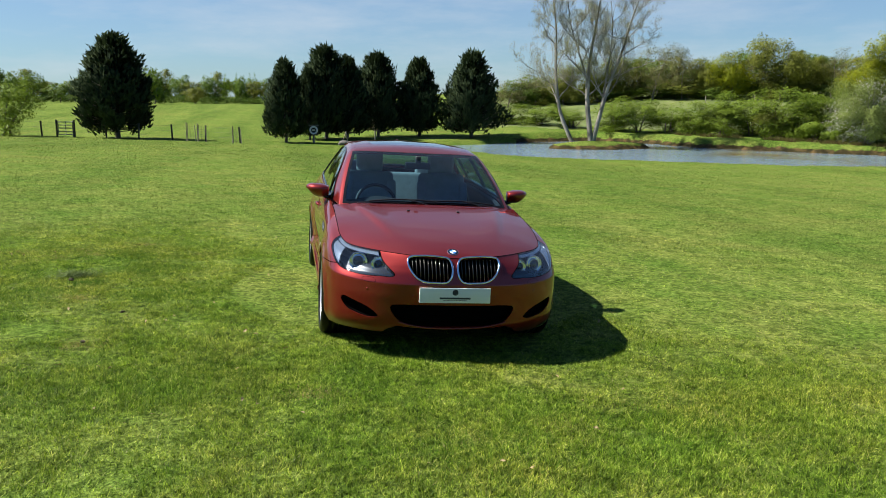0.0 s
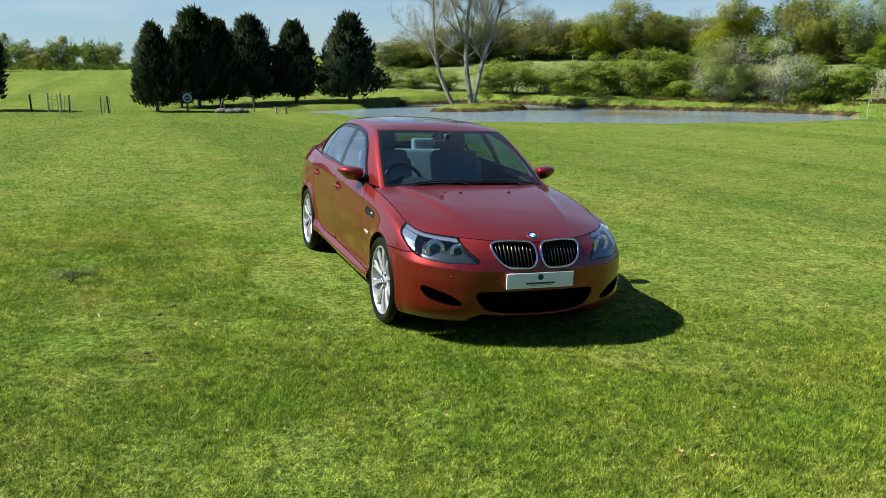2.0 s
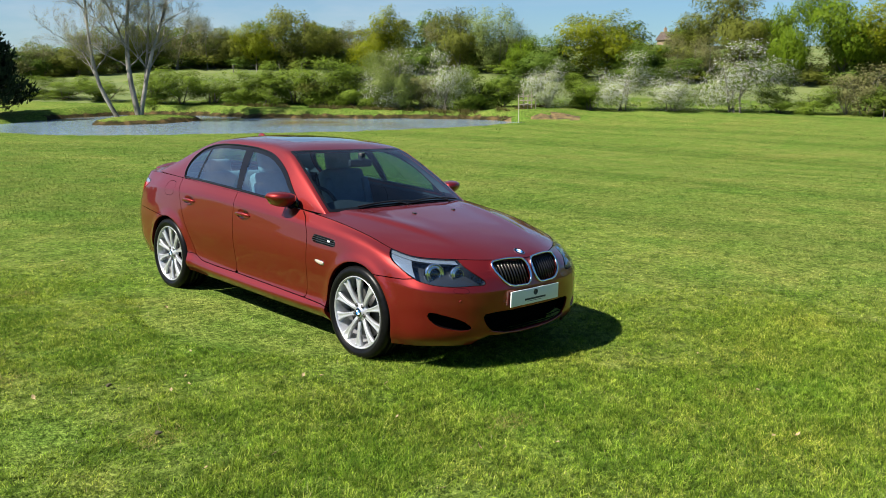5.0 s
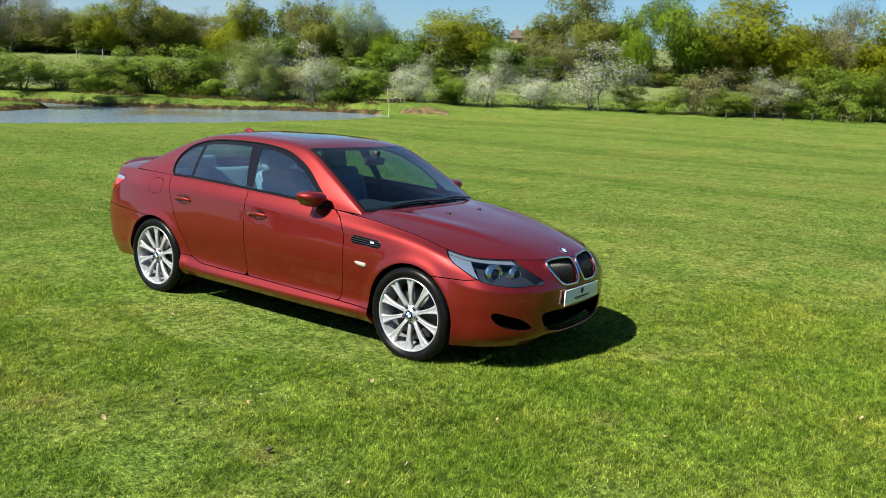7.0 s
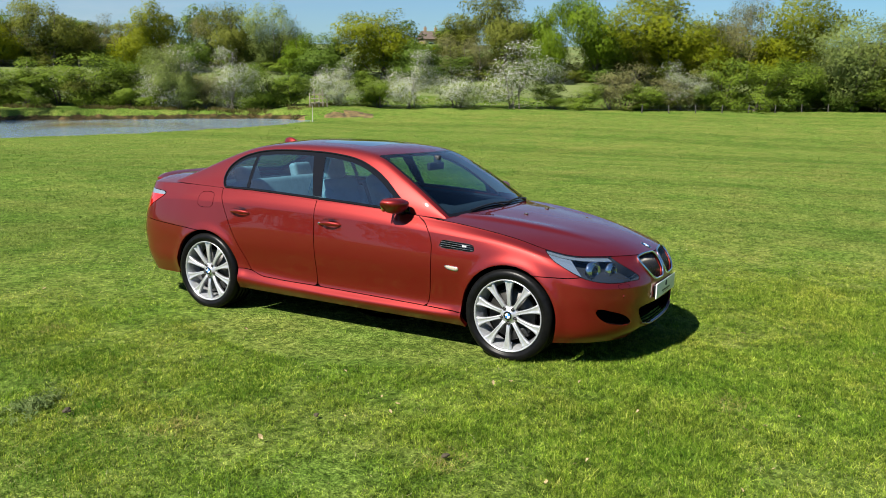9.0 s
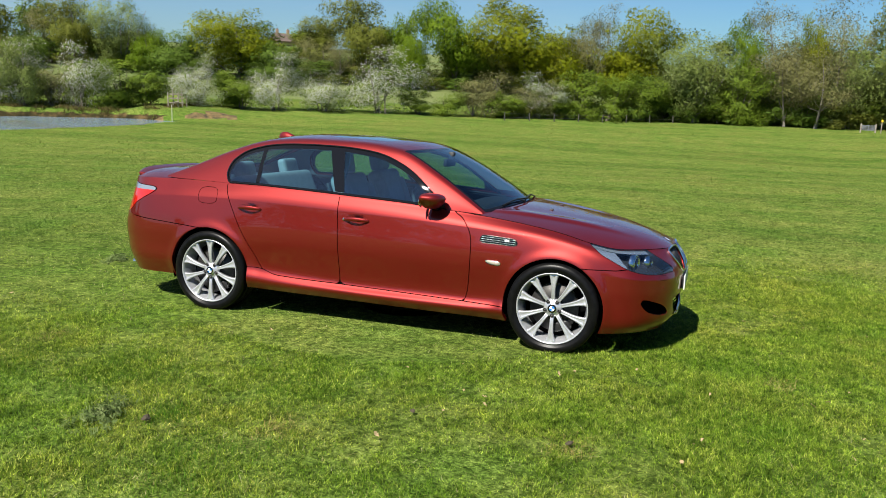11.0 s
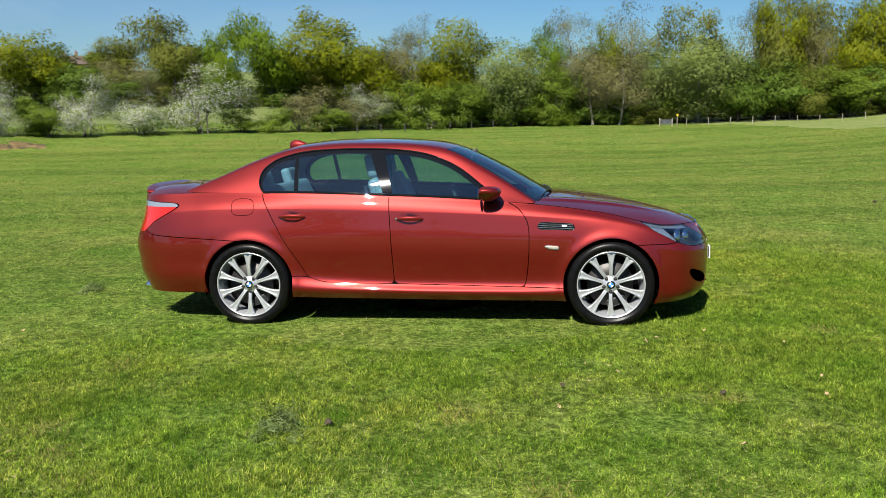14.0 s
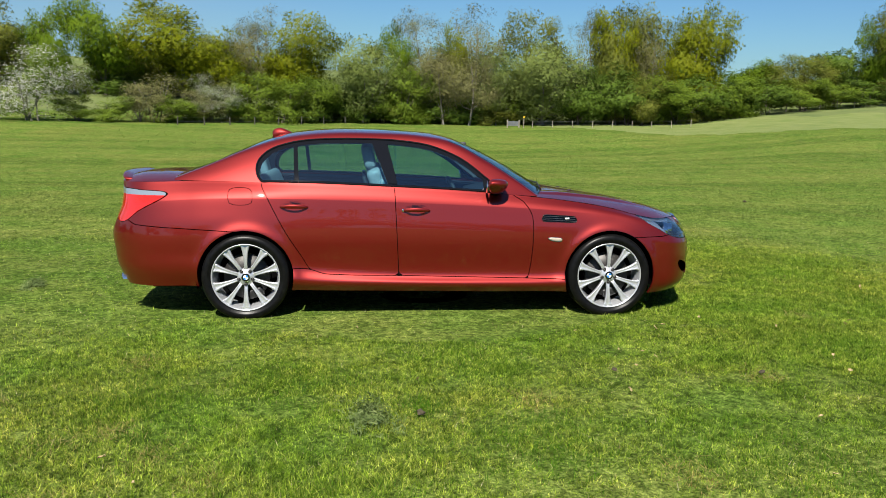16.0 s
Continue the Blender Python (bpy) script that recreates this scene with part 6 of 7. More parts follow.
for s, width in ((0.0, .262), (2.889, .276)):
    for side in (-1, 1):
        wheel(s, width, side)
        # dark arch liner
        v, f = [], []
        for k in range(25):
            t = radians(-14 + 208 * k / 24)
            for x in (.50, .875):
                v.append((side * x, s + .386 * math.cos(t), HUB_Z + .386 * math.sin(t)))
        f = [(2 * k, 2 * k + 1, 2 * k + 3, 2 * k + 2) for k in range(24)] + [tuple(range(0, 50, 2))]
        part("arch_liner", mesh_of("arch_liner", v, f, VOID, True), None, car)
block("underbody", (1.0, 4.3, .16), (0, 1.55, .25), VOID, car, .02)
block("floor_pan", (1.66, 2.1, .10), (0, 1.44, .23), VOID, car, .02)

# cabin
def seat(x, y, front):
    base = block("seat_cushion", (.50, .50, .15), (x, y, .56), LEATHER, car, .055, "light grey leather seat", Matrix.Rotation(radians(6), 4, "X"), 4)
    tilt = Matrix.Rotation(radians(-21), 4, "X")
    block("seat_backrest", (.48, .14, .62), (x, y + .33, .86), LEATHER, base, .06, "", tilt, 4)
    block("seat_back_shell", (.44, .03, .52), (x, y + .425, .84), CABIN, base, .012, "", tilt, 2)
    for k in (-1, 1):
        block("seat_bolster", (.09, .10, .5), (x + k * .215, y + .275, .84), LEATHER, base, .04, "", tilt, 3)
    block("headrest", (.27, .10, .20), (x, y + .475, 1.245), LEATHER, base, .045, "light grey padded headrest", Matrix.Rotation(radians(-12), 4, "X"), 4)
    for k in (-1, 1):
        block("headrest_post", (.012, .012, .12), (x + k * .06, y + .455, 1.14), CHROME, base, .003, "", tilt, 1)


seat(-.37, 1.46, True)
seat(.37, 1.46, True)
bench = block("rear_bench", (1.28, .50, .16), (0, 2.42, .56), LEATHER, car, .06, "light grey leather rear bench", None, 4)
block("bench_back", (1.28, .16, .56), (0, 2.74, .82), LEATHER, bench, .06, "", Matrix.Rotation(radians(-24), 4, "X"), 4)
for x in (-.38, .38):
    block("headrest", (.26, .09, .16), (x, 2.885, 1.125), LEATHER, bench, .04, "light grey padded headrest", Matrix.Rotation(radians(-15), 4, "X"), 4)
block("parcel_shelf", (1.26, .40, .03), (0, 3.12, 1.03), CABIN, car, .01)
rings = []
for x in np.linspace(-.70, .70, 15):
    hood = .05 * math.exp(-((x + .37) / .2) ** 2)
    rings.append([(x, .56, .90), (x, .70, .945), (x, .88, .955 + hood), (x, 1.0, .93 + hood * .8), (x, 1.04, .86), (x, 1.0, .72), (x, .95, .55), (x, .56, .55)])
dash = loft("dashboard", rings, CABIN, car, label="dark dashboard with a hooded instrument panel")
wheel_m = Matrix.Translation((-.37, 1.19, .905)) @ Matrix.Rotation(radians(64), 4, "X")
ring = [(.182 + .016 * math.cos(t), .016 * math.sin(t)) for t in np.linspace(0, 2 * math.pi, 10, endpoint=False)]
steer = lathe("steering_wheel", ring, CABIN, car, 40, "dark three-spoke steering wheel", wheel_m, True)
lathe("steering_boss", [(0, .02), (.06, .02), (.075, 0), (.06, -.03), (0, -.04)], CABIN, steer, 24, m=wheel_m)
for a in (0, 180, 270):
    block("steering_spoke", (.13, .035, .016), (.11 * math.cos(radians(a)), .11 * math.sin(radians(a)), 0), CABIN, steer, .006, "", Matrix.Rotation(radians(a), 4, "Z")).data.transform(wheel_m)
block("centre_console", (.22, 1.0, .30), (0, 1.42, .55), CABIN, car, .04, "", None, 3)
glass_mirror = block("rear_view_mirror", (.24, .035, .065), (0, 1.12, 1.275), CABIN, car, .015, "black rear-view mirror", None, 3)
block("mirror_stem", (.05, .05, .07), (0, 1.10, 1.33), CABIN, glass_mirror, .012)
for side in (-1, 1):
    for key, sheet in (("f", door_f), ("r", door_r)):
        panel("door_card", sheet.moved(-.055), CABIN, doors[side, key], side, 0, "dark inner door trim")
        panel("door_ledge", house_sheet.cut(flat_field(DOOR_F if key == "f" else DOOR_R, "yz")).cut(lambda x, y, z, u, v: np.where(v < .5, 1.0, -1.0)).cut(lambda x, y, z, u, v: along(BASE_Z, y) + .016 - z).moved(-.05), CABIN, doors[side, key], side, 0.03)


def at_ground(x, y, up=0.0):
    return Vector((x, y, float(land(x, y)) + up))


# ---- the birch on the island: three pale stems ----
rng = np.random.default_rng(31)
TWIG = bark("birch_twigs", (0.1, 0.088, 0.07), (0.24, 0.22, 0.18))
RIGHT, AWAY = np.array([0.935, -0.353, 0]), np.array([0.353, 0.935, 0])


def stem(points, deep):
    line = rounded([(a, b) for a, b in points], False, 3)
    k = np.linspace(0, 1, len(line))
    return [RIGHT * a + AWAY * (deep * t + 0.12 * math.sin(3 * b)) + np.array([0, 0, b]) for (a, b), t in zip(line, k)]


stems = [stem([(0, -.1), (-.45, 3.8), (-.25, 7.3), (.2, 10.3), (.5, 12.6)], 0.8), stem([(.15, -.1), (.8, 2.8), (1.5, 5.3), (2.4, 7.8), (2.9, 9.8), (3.7, 12.2)], -1.5),
         stem([(-1.6, -.1), (-2.7, 2.5), (-3.15, 5.8), (-3.2, 9.3), (-3.6, 12.3)], 0.5), stem([(-.3, 4.6), (-1.3, 7.6), (-2.0, 9.8), (-2.3, 12)], -1.2), stem([(.7, 2.6), (1.2, 6.0), (1.5, 9), (1.3, 11.8)], 1.4)]
v, f, tw_v, tw_f, ends = [], [], [], [], []


def limb(start, way, length, r, level):
    """A crooked limb that bends upwards and throws out smaller ones."""
    pts, d = [np.asarray(start, float)], np.asarray(way, float)
    steps = 5 if level < 2 else 3
    for k in range(steps):
        d = d + rng.normal(0, .16, 3) + np.array([0, 0, .1])
        d /= np.linalg.norm(d)
        pts.append(pts[-1] + d * length / steps)
    radii = [r * (1 - .8 * k / steps) for k in range(steps + 1)]
    tube(pts, radii, 5 if level == 0 else 3, *((v, f) if level < 2 else (tw_v, tw_f)))
    if level == 3:
        ends.extend(pts[1:])
        return
    for k in range(7 if level == 0 else 6 if level == 1 else 4):
        t = rng.uniform(.25, 1)
        at, k0 = t * steps, min(int(t * steps), steps - 1)
        p = pts[k0] + (pts[k0 + 1] - pts[k0]) * (at - k0)
        turn = rng.normal(0, 1, 3)
        turn -= d * (turn @ d)
        turn /= np.linalg.norm(turn) + 1e-9
        limb(p, d * .75 + turn * .75 + (0, 0, .12), length * rng.uniform(.34, .55), max(r * .5 * (1 - .55 * t), .011), level + 1)


for s_at, line in enumerate(stems):
    k = np.linspace(0, 1, len(line))
    thick = (.24, .2, .19, .09, .1)[s_at]
    tube(line, thick * (1 - .8 * k ** .9), 8, v, f)
    for n in range(11 if s_at < 3 else 7):
        t = .26 + .72 * (n + rng.uniform(0, .6)) / 11 if s_at < 3 else .2 + .78 * n / 7
        p = line[min(int(t * (len(line) - 1)), len(line) - 1)]
        a = n * 2.4 + s_at
        lean = (p @ RIGHT + .5) * .12
        out = RIGHT * (math.cos(a) + lean) + AWAY * math.sin(a)
        limb(p, out * .8 + np.array([0, 0, .55]), (5.2 - 3.1 * t) * rng.uniform(.75, 1.15), .075 * (1.1 - .7 * t), 0)
birch = tagged(new("island_tree"), "tall pale-barked birch with several stems and sparse young leaves", "tree")
part("trunk", mesh_of("trunk", v, f, BARK_PALE), None, birch)
tagged(part("twig_growth", mesh_of("twig_growth", tw_v, tw_f, TWIG), None, birch), kind="stuff")
tips = np.asarray(ends)[rng.permutation(len(ends))[:9000]]
part("crown", raw_mesh("crown", leaf_cloud(rng, tips, 5, (.16, .16, .16), 0.062, (0, 0, 8)), 3, YOUNG_BIRCH), None, birch)
birch.location = at_ground(24.3, 59.2, -.05)


# ---- fences, gates, posts ----
def box(name, size, mat, parent=None, at=(0, 0, 0), edge=0.008, turn=None, label=""):
    bm = bmesh.new()
    bmesh.ops.create_cube(bm, size=1, matrix=Matrix.Diagonal((*size, 1)))
    bmesh.ops.bevel(bm, geom=bm.edges[:], offset=edge, segments=1, affect="EDGES")
    bmesh.ops.transform(bm, matrix=Matrix.Translation(at) @ (turn or Matrix.Identity(4)), verts=bm.verts)
    return part(name, bm, mat, parent, label)


def rod(name, a, b, r, mat, parent, sides=6):
    v, f = [], []
    tube([np.asarray(a, float), (np.asarray(a, float) + np.asarray(b, float)) / 2 - (0, 0, 0.01), np.asarray(b, float)], [r] * 3, sides, v, f)
    return part(name, mesh_of(name, v, f, mat), None, parent)


def post_and_wire(name, points, height, mat, thick, strands, label):
    fence = tagged(new(name), label, "fence")
    tops = []
    for n, (x, y) in enumerate(points):
        g = at_ground(x, y)
        box("post", (thick, thick, height + .3), mat, fence, (x, y, g.z + height / 2 - .15), .012, Matrix.Rotation(0.05 * math.sin(n * 5.1), 4, "X") @ Matrix.Rotation(0.04 * math.sin(n * 3.3), 4, "Y"))
        tops.append(g)
    for a, b in zip(tops, tops[1:]):
        for k in strands:
            rod("wire", a + Vector((0, 0, k)), b + Vector((0, 0, k)), 0.006, WIRE, fence, 3)
    return fence


LINE_FENCE = [(-26.4 + 2.42 * k, 59.9 - 0.83 * k) for k in range(10)]
post_and_wire("field_fence", LINE_FENCE, 1.15, DARK_WOOD, .11, (.35, .7, 1.05), "wire fence on dark wooden posts across the field")


def field_gate(x, y, turn, wide, high, mat, label):
    gate = tagged(new("field_gate"), label, "gate")
    for k in (0, 1):
        box("gate_post", (.11, .11, high + .36), mat, gate, ((k * 2 - 1) * (wide / 2 + .075), 0, high / 2 - .06), .01)
    for k in range(5):
        box("gate_bar", (wide, .035, .06), GALVANISED, gate, (0, 0, .2 + k * (high - .25) / 4), .008)
    for k in (-1, 0, 1):
        box("gate_upright", (.05, .03, high - .15), GALVANISED, gate, (k * (wide / 2 - .03), .034, .1 + high / 2), .006)
    gate.matrix_world = Matrix.Translation(at_ground(x, y)) @ Matrix.Rotation(radians(turn), 4, "Z")
    return gate


field_gate(-17.3, 56.75, -19, 1.25, 1.15, DARK_WOOD, "small steel gate between dark wooden posts")
field_gate(69.8, -13.55, 80, .95, 0.62, WEATHERED, "grey steel field gate beside a footpath sign")
EDGE_FENCE = [(69.3 - .02 * k, -15.3 - 1.92 * k) for k in range(9)]
post_and_wire("edge_fence", EDGE_FENCE, 0.68, WEATHERED, .055, (.3, .6), "pale wooden posts with wire at the wood's edge")
FAR_FENCE = [(86.8 - .45 * k, -31.5 - 1.75 * k) for k in range(14)]
post_and_wire("far_fence", FAR_FENCE, 1.0, WEATHERED, .1, (.5, .9), "far row of pale wooden fence posts")
HEDGE_FENCE = [(61.5 + 1.15 * k, 15.5 - 1.9 * k) for k in range(12)]
post_and_wire("hedge_fence", [(x * 1.022, y * 1.022) for x, y in HEDGE_FENCE], 0.7, DARK_WOOD, .09, (.3, .6), "low wire fence in front of the hedge")
HILL_FENCE = [(56 + 3.0 * k, 99 - 1.2 * k) for k in range(12)]
post_and_wire("hill_fence", HILL_FENCE, 1.1, WEATHERED, .1, (.4, .8, 1.05), "wire fence below the wood on the hill")

YELLOW = material("yellow_sign", (0.75, 0.5, 0.02), 0.4)
sign = tagged(new("footpath_sign"), "yellow footpath sign on a wooden post", "sign")
box("post", (.075, .075, 1.3), WEATHERED, sign, (0, 0, .4), .01)
box("sign_board", (.03, .17, .17), YELLOW, sign, (-.055, 0, 1.0), .01, Matrix.Rotation(radians(45), 4, "X"), "yellow diamond board")
box("sign_mark", (.006, .1, .035), DARK_WOOD, sign, (-.075, 0, 1.0), .002)
sign.location = at_ground(69.0, -14.4)

# life ring on its post
RING_WHITE = material("white_life_ring", (0.75, 0.75, 0.73), 0.5)
ring_post = tagged(new("life_ring_post"), "white life ring on a dark board and post by the pond", "life ring")
box("post", (.16, .16, 1.6), WEATHERED, ring_post, (0, 0, .55), .015)
box("board", (.75, .05, .72), DARK_WOOD, ring_post, (0, -.11, 1.0), .02)
box("board_cap", (.8, .12, .06), WEATHERED, ring_post, (0, -.1, 1.4), .01)
ring_profile = [(.27 + .065 * math.cos(t), .065 * math.sin(t)) for t in np.linspace(0, 2 * math.pi, 10, endpoint=False)]
v, f = [], []
for k in range(28):
    for r, h in ring_profile:
        v.append((r * math.cos(k * math.pi / 14), -.2 + h, 1.02 + r * math.sin(k * math.pi / 14)))
f = [(k * 10 + j, k * 10 + (j + 1) % 10, ((k + 1) % 28) * 10 + (j + 1) % 10, ((k + 1) % 28) * 10 + j) for k in range(28) for j in range(10)]
part("life_ring", mesh_of("life_ring", v, f, RING_WHITE), None, ring_post, "white ring")
box("notice", (.26, .02, .12), material("grey_notice", (.5, .5, .48), .6), ring_post, (0, -.15, 1.02), .004)
ring_post.location = at_ground(0.75, 58.1)

# young tree guards
for x, y, h in ((-8.06, 52.6, 1.25), (-7.3, 52.5, 1.2), (-4.84, 51.4, 1.1)):
    guard = tagged(new("tree_guard"), "wire guard on stakes round a young tree", "tree guard", "tree guards along the fence")
    for k in range(3):
        t = k * 2.1
        rod("stake", (.38 * math.cos(t), .38 * math.sin(t), -.2), (.36 * math.cos(t), .38 * math.sin(t), h + .1 * (k - 1)), .028, WEATHERED, guard)
    rod("sapling", (0, 0, -.1), (.05, .03, h * .95), .014, BARK, guard)
    for z in (.15, .5, .85):
        v, f = [], []
        tube([np.array([.37 * math.cos(t), .37 * math.sin(t), z]) for t in np.linspace(0, 2 * math.pi, 13)], [.006] * 13, 3, v, f)
        part("wire_hoop", mesh_of("wire_hoop", v, f, WIRE), None, guard)
    guard.location = at_ground(x, y)

# stones, timber frame, stake and bench under the cypresses
STONE = material("grey_stone", (0.3, 0.29, 0.26), 0.9)
mix_noise(STONE, [(0.055, 0.052, 0.046), (0.13, 0.125, 0.11)], 4)
bump(STONE, 9, 0.05)
rng = np.random.default_rng(3)
for x, y, s in ((2.9, 54.9, .42), (3.5, 54.7, .38), (4.1, 54.9, .45), (4.6, 55.2, .35), (3.8, 55.4, .3)):
    bm = bmesh.new()
    bmesh.ops.create_icosphere(bm, subdivisions=3, radius=s)
    for vert in bm.verts:
        vert.co *= 1 + .22 * noise.noise(vert.co * 2.2 + Vector((x, y, 0)))
        vert.co.z *= .6
    stone = tagged(part("boulder", bm, STONE), "rounded pale grey boulder by the pond", "boulder", "boulders by the pond")
    stone.location = at_ground(x, y, s * .25)
trestle = tagged(new("timber_trestle"), "leaning weathered timber frame among the boulders", "timber frame")
rod("leg", (-.35, 0, -.1), (.08, 0, .95), .045, WEATHERED, trestle)
rod("leg", (.25, .1, -.1), (.05, 0, 1.05), .045, WEATHERED, trestle)
rod("brace", (-.3, 0, .15), (.9, .1, .1), .035, WEATHERED, trestle)
trestle.location = at_ground(3.1, 56.0)
stake = tagged(box("stake", (.1, .1, 1.3), WEATHERED, None, (0, 0, .45), .012), "short weathered wooden stake by the pond", "stake")
stake.location = at_ground(5.5, 56.8)
bench = tagged(new("bench"), "small pale wooden bench at the water's edge", "bench")
for k in range(3):
    box("seat_slat", (.95, .11, .05), WEATHERED, bench, (0, (k - 1) * .13, .47), .008)
for k in (-1, 1):
    box("leg", (.1, .32, .5), WEATHERED, bench, (k * .36, 0, .22), .01)
bench.location = at_ground(7.1, 53.8)

# stile and pole past the pond's end
stile = tagged(new("stile"), "weathered wooden stile in the hedge gap", "stile")
for k, (x, h) in enumerate(((-.55, 1.15), (-.15, 1.45), (.2, 1.2), (.5, 1.5), (.85, .9))):
    box("post", (.09, .09, h + .3), WEATHERED, stile, (x, .1 * math.sin(k * 2), h / 2 - .15), .01, Matrix.Rotation(.06 * math.sin(k * 4), 4, "Y"))
for z in (.35, .7, 1.02):
    box("rail", (1.1, .05, .1), WEATHERED, stile, (.1, -.07, z), .01)
box("step", (.3, .7, .05), WEATHERED, stile, (.1, -.1, .42), .01)
stile.matrix_world = Matrix.Translation(at_ground(48.3, 38.8)) @ Matrix.Rotation(radians(-50), 4, "Z")
PALE = material("bleached_pole", (0.42, 0.4, 0.36), 0.7)
mix_noise(PALE, [(.28, .26, .22), (.45, .43, .38)], 8)
marker = tagged(new("depth_pole"), "bleached upright pole at the pond's end", "pole")
rod("shaft", (0, 0, -.4), (.04, 0, 1.25), .024, PALE, marker, 10)
box("pole_cap", (.07, .07, .04), PALE, marker, (.04, 0, 1.26), .008)
marker.location = at_ground(44.9, 36.6)

# the house on the skyline
BRICK = material("tan_brick_wall", (0.33, 0.22, 0.14), 0.9)
mix_noise(BRICK, [(.2, .14, .09), (.3, .22, .15)], 3)
ROOF = material("brown_roof_tiles", (0.11, 0.075, 0.055), 0.85)
mix_noise(ROOF, [(.07, .05, .04), (.13, .095, .075)], 2)
PANE = material("dark_window", (0.03, 0.035, 0.045), 0.1)
home = tagged(new("house"), "tan brick house with brown tiled roof behind the wood", "house")
box("wall", (11, 7, 6.6), BRICK, home, (0, 0, 3.3), .02)
bm = bmesh.new()
rv = [bm.verts.new(p) for p in ((-5.9, -4.1, 6.4), (5.9, -4.1, 6.4), (5.9, 4.1, 6.4), (-5.9, 4.1, 6.4), (-5.6, 0, 8.9), (5.6, 0, 8.9))]
for q in ((0, 1, 5, 4), (2, 3, 4, 5), (1, 2, 5), (3, 0, 4), (3, 2, 1, 0)):
    bm.faces.new([rv[k] for k in q])
roof_of_house = part("roof", bm, ROOF, home)
for x in (-4.2, -.6, 3.4, 4.3):
    chimney = box("chimney", (.8, .7, 1.7), BRICK, roof_of_house, (x, .1, 9.2), .03)
    box("chimney_pot", (.3, .3, .5), ROOF, roof_of_house, (x, .1, 10.2), .05)
for x in (-3.6, 0, 3.6):
    for z in (1.6, 4.7):
        w = box("window", (1.5, .12, 1.3), RING_WHITE, home, (x, -3.52, z), .01)
        box("pane", (1.3, .04, 1.1), PANE, w, (x, -3.6, z), .01)
home.matrix_world = Matrix.Translation(at_ground(229, 131, -4.2)) @ Matrix.Rotation(radians(-38), 4, "Z")


# the low dark hedge and scrub at the far side of the left-hand field
rng = np.random.default_rng(12)
hx = np.linspace(-95, 16, 420)
hc = np.c_[hx, 203 - .05 * hx + rng.normal(0, .5, 420), np.zeros(420)]
hc[:, 2] = land(hc[:, 0], hc[:, 1]) + rng.uniform(.3, 1.5, 420)
hedge = raw_mesh("far_hedge", leaf_cloud(rng, hc, 22, (.5, .4, .35), .5, (-40, 260, -20)), 3, MAPLE_DARK)
tagged(part("far_hedge", hedge, None), "low dark clipped hedge across the far field", "hedge", kind="stuff")


# ---- grass, weeds, fallen leaves ----
def blades(rng, x, y, tall, wide, lean):
    """One bent blade of two faces at each place, as three corners a face."""
    n = len(x)
    z = land(x, y)
    a = rng.uniform(0, 2 * math.pi, n)
    d = np.c_[np.cos(a), np.sin(a), np.zeros(n)]
    b = a + math.pi / 2 + rng.normal(0, .5, n)
    side = np.c_[np.cos(b), np.sin(b), np.zeros(n)] * (wide * rng.uniform(.6, 1.3, n))[:, None]
    base = np.c_[x, y, z - .004]
    h = tall * rng.uniform(.45, 1.25, n)
    tip = base + d * (h * np.abs(rng.normal(0, lean, n)))[:, None] + np.c_[np.zeros(n), np.zeros(n), h]
    return np.stack([base - side, base + side, tip], 1).reshape(-1, 3)


ROUGH = np.random.default_rng(3).normal(0, 1, (96, 96))


def clumpy(x, y):
    """How thick and tall the grass stands: patches of about a hand and of a stride."""
    out = 0
    for cell, share in ((0.11, .34), (0.34, .36), (1.3, .45)):
        u, v = (x * .92 + y * .39) / cell, (y * .92 - x * .39) / cell
        i, j = np.floor(u).astype(int), np.floor(v).astype(int)
        a, b = u - i, v - j
        a, b = a * a * (3 - 2 * a), b * b * (3 - 2 * b)
        g = lambda p, q: ROUGH[p % 96, q % 96]
        out = out + share * ((g(i, j) * (1 - a) + g(i + 1, j) * a) * (1 - b) + (g(i, j + 1) * (1 - a) + g(i + 1, j + 1) * a) * b)
    return out


rng = np.random.default_rng(8)


def sow(n, r0, r1, tall, wide, lean, az0=-180, az1=180):
    r = np.sqrt(rng.uniform(r0 ** 2, r1 ** 2, n))
    a = np.radians(rng.uniform(az0, az1, n))
    x, y = r * np.sin(a), r * np.cos(a)
    c = clumpy(x, y)
    ok = rng.uniform(-1.7, .35, n) < c
    if az1 - az0 < 360:
        # the thick turf thins out towards its edges
        turn = np.degrees(a)
        ok &= rng.uniform(0, 1, n) < np.clip((r1 - r) / 2.4, 0, 1) * np.clip((turn - az0) / 34, 0, 1) * np.clip((az1 - turn) / 34, 0, 1)
    x, y, c = x[ok], y[ok], c[ok]
    return blades(rng, x, y, tall * np.clip(1 + .4 * c, .5, 1.8), wide, lean)


def far_sow(n, r0, r1, tall, wide, az0, az1):
    """Thinner and coarser with distance."""
    r = r0 * (r1 / r0) ** rng.uniform(0, 1, n)
    a = np.radians(rng.uniform(az0, az1, n))
    x, y = r * np.sin(a), r * np.cos(a)
    ok = rng.uniform(-1.2, .5, n) < clumpy(x, y)
    x, y, r = x[ok], y[ok], r[ok]
    return blades(rng, x, y, tall * (1 + .012 * r), wide * r / r0, 1.0)


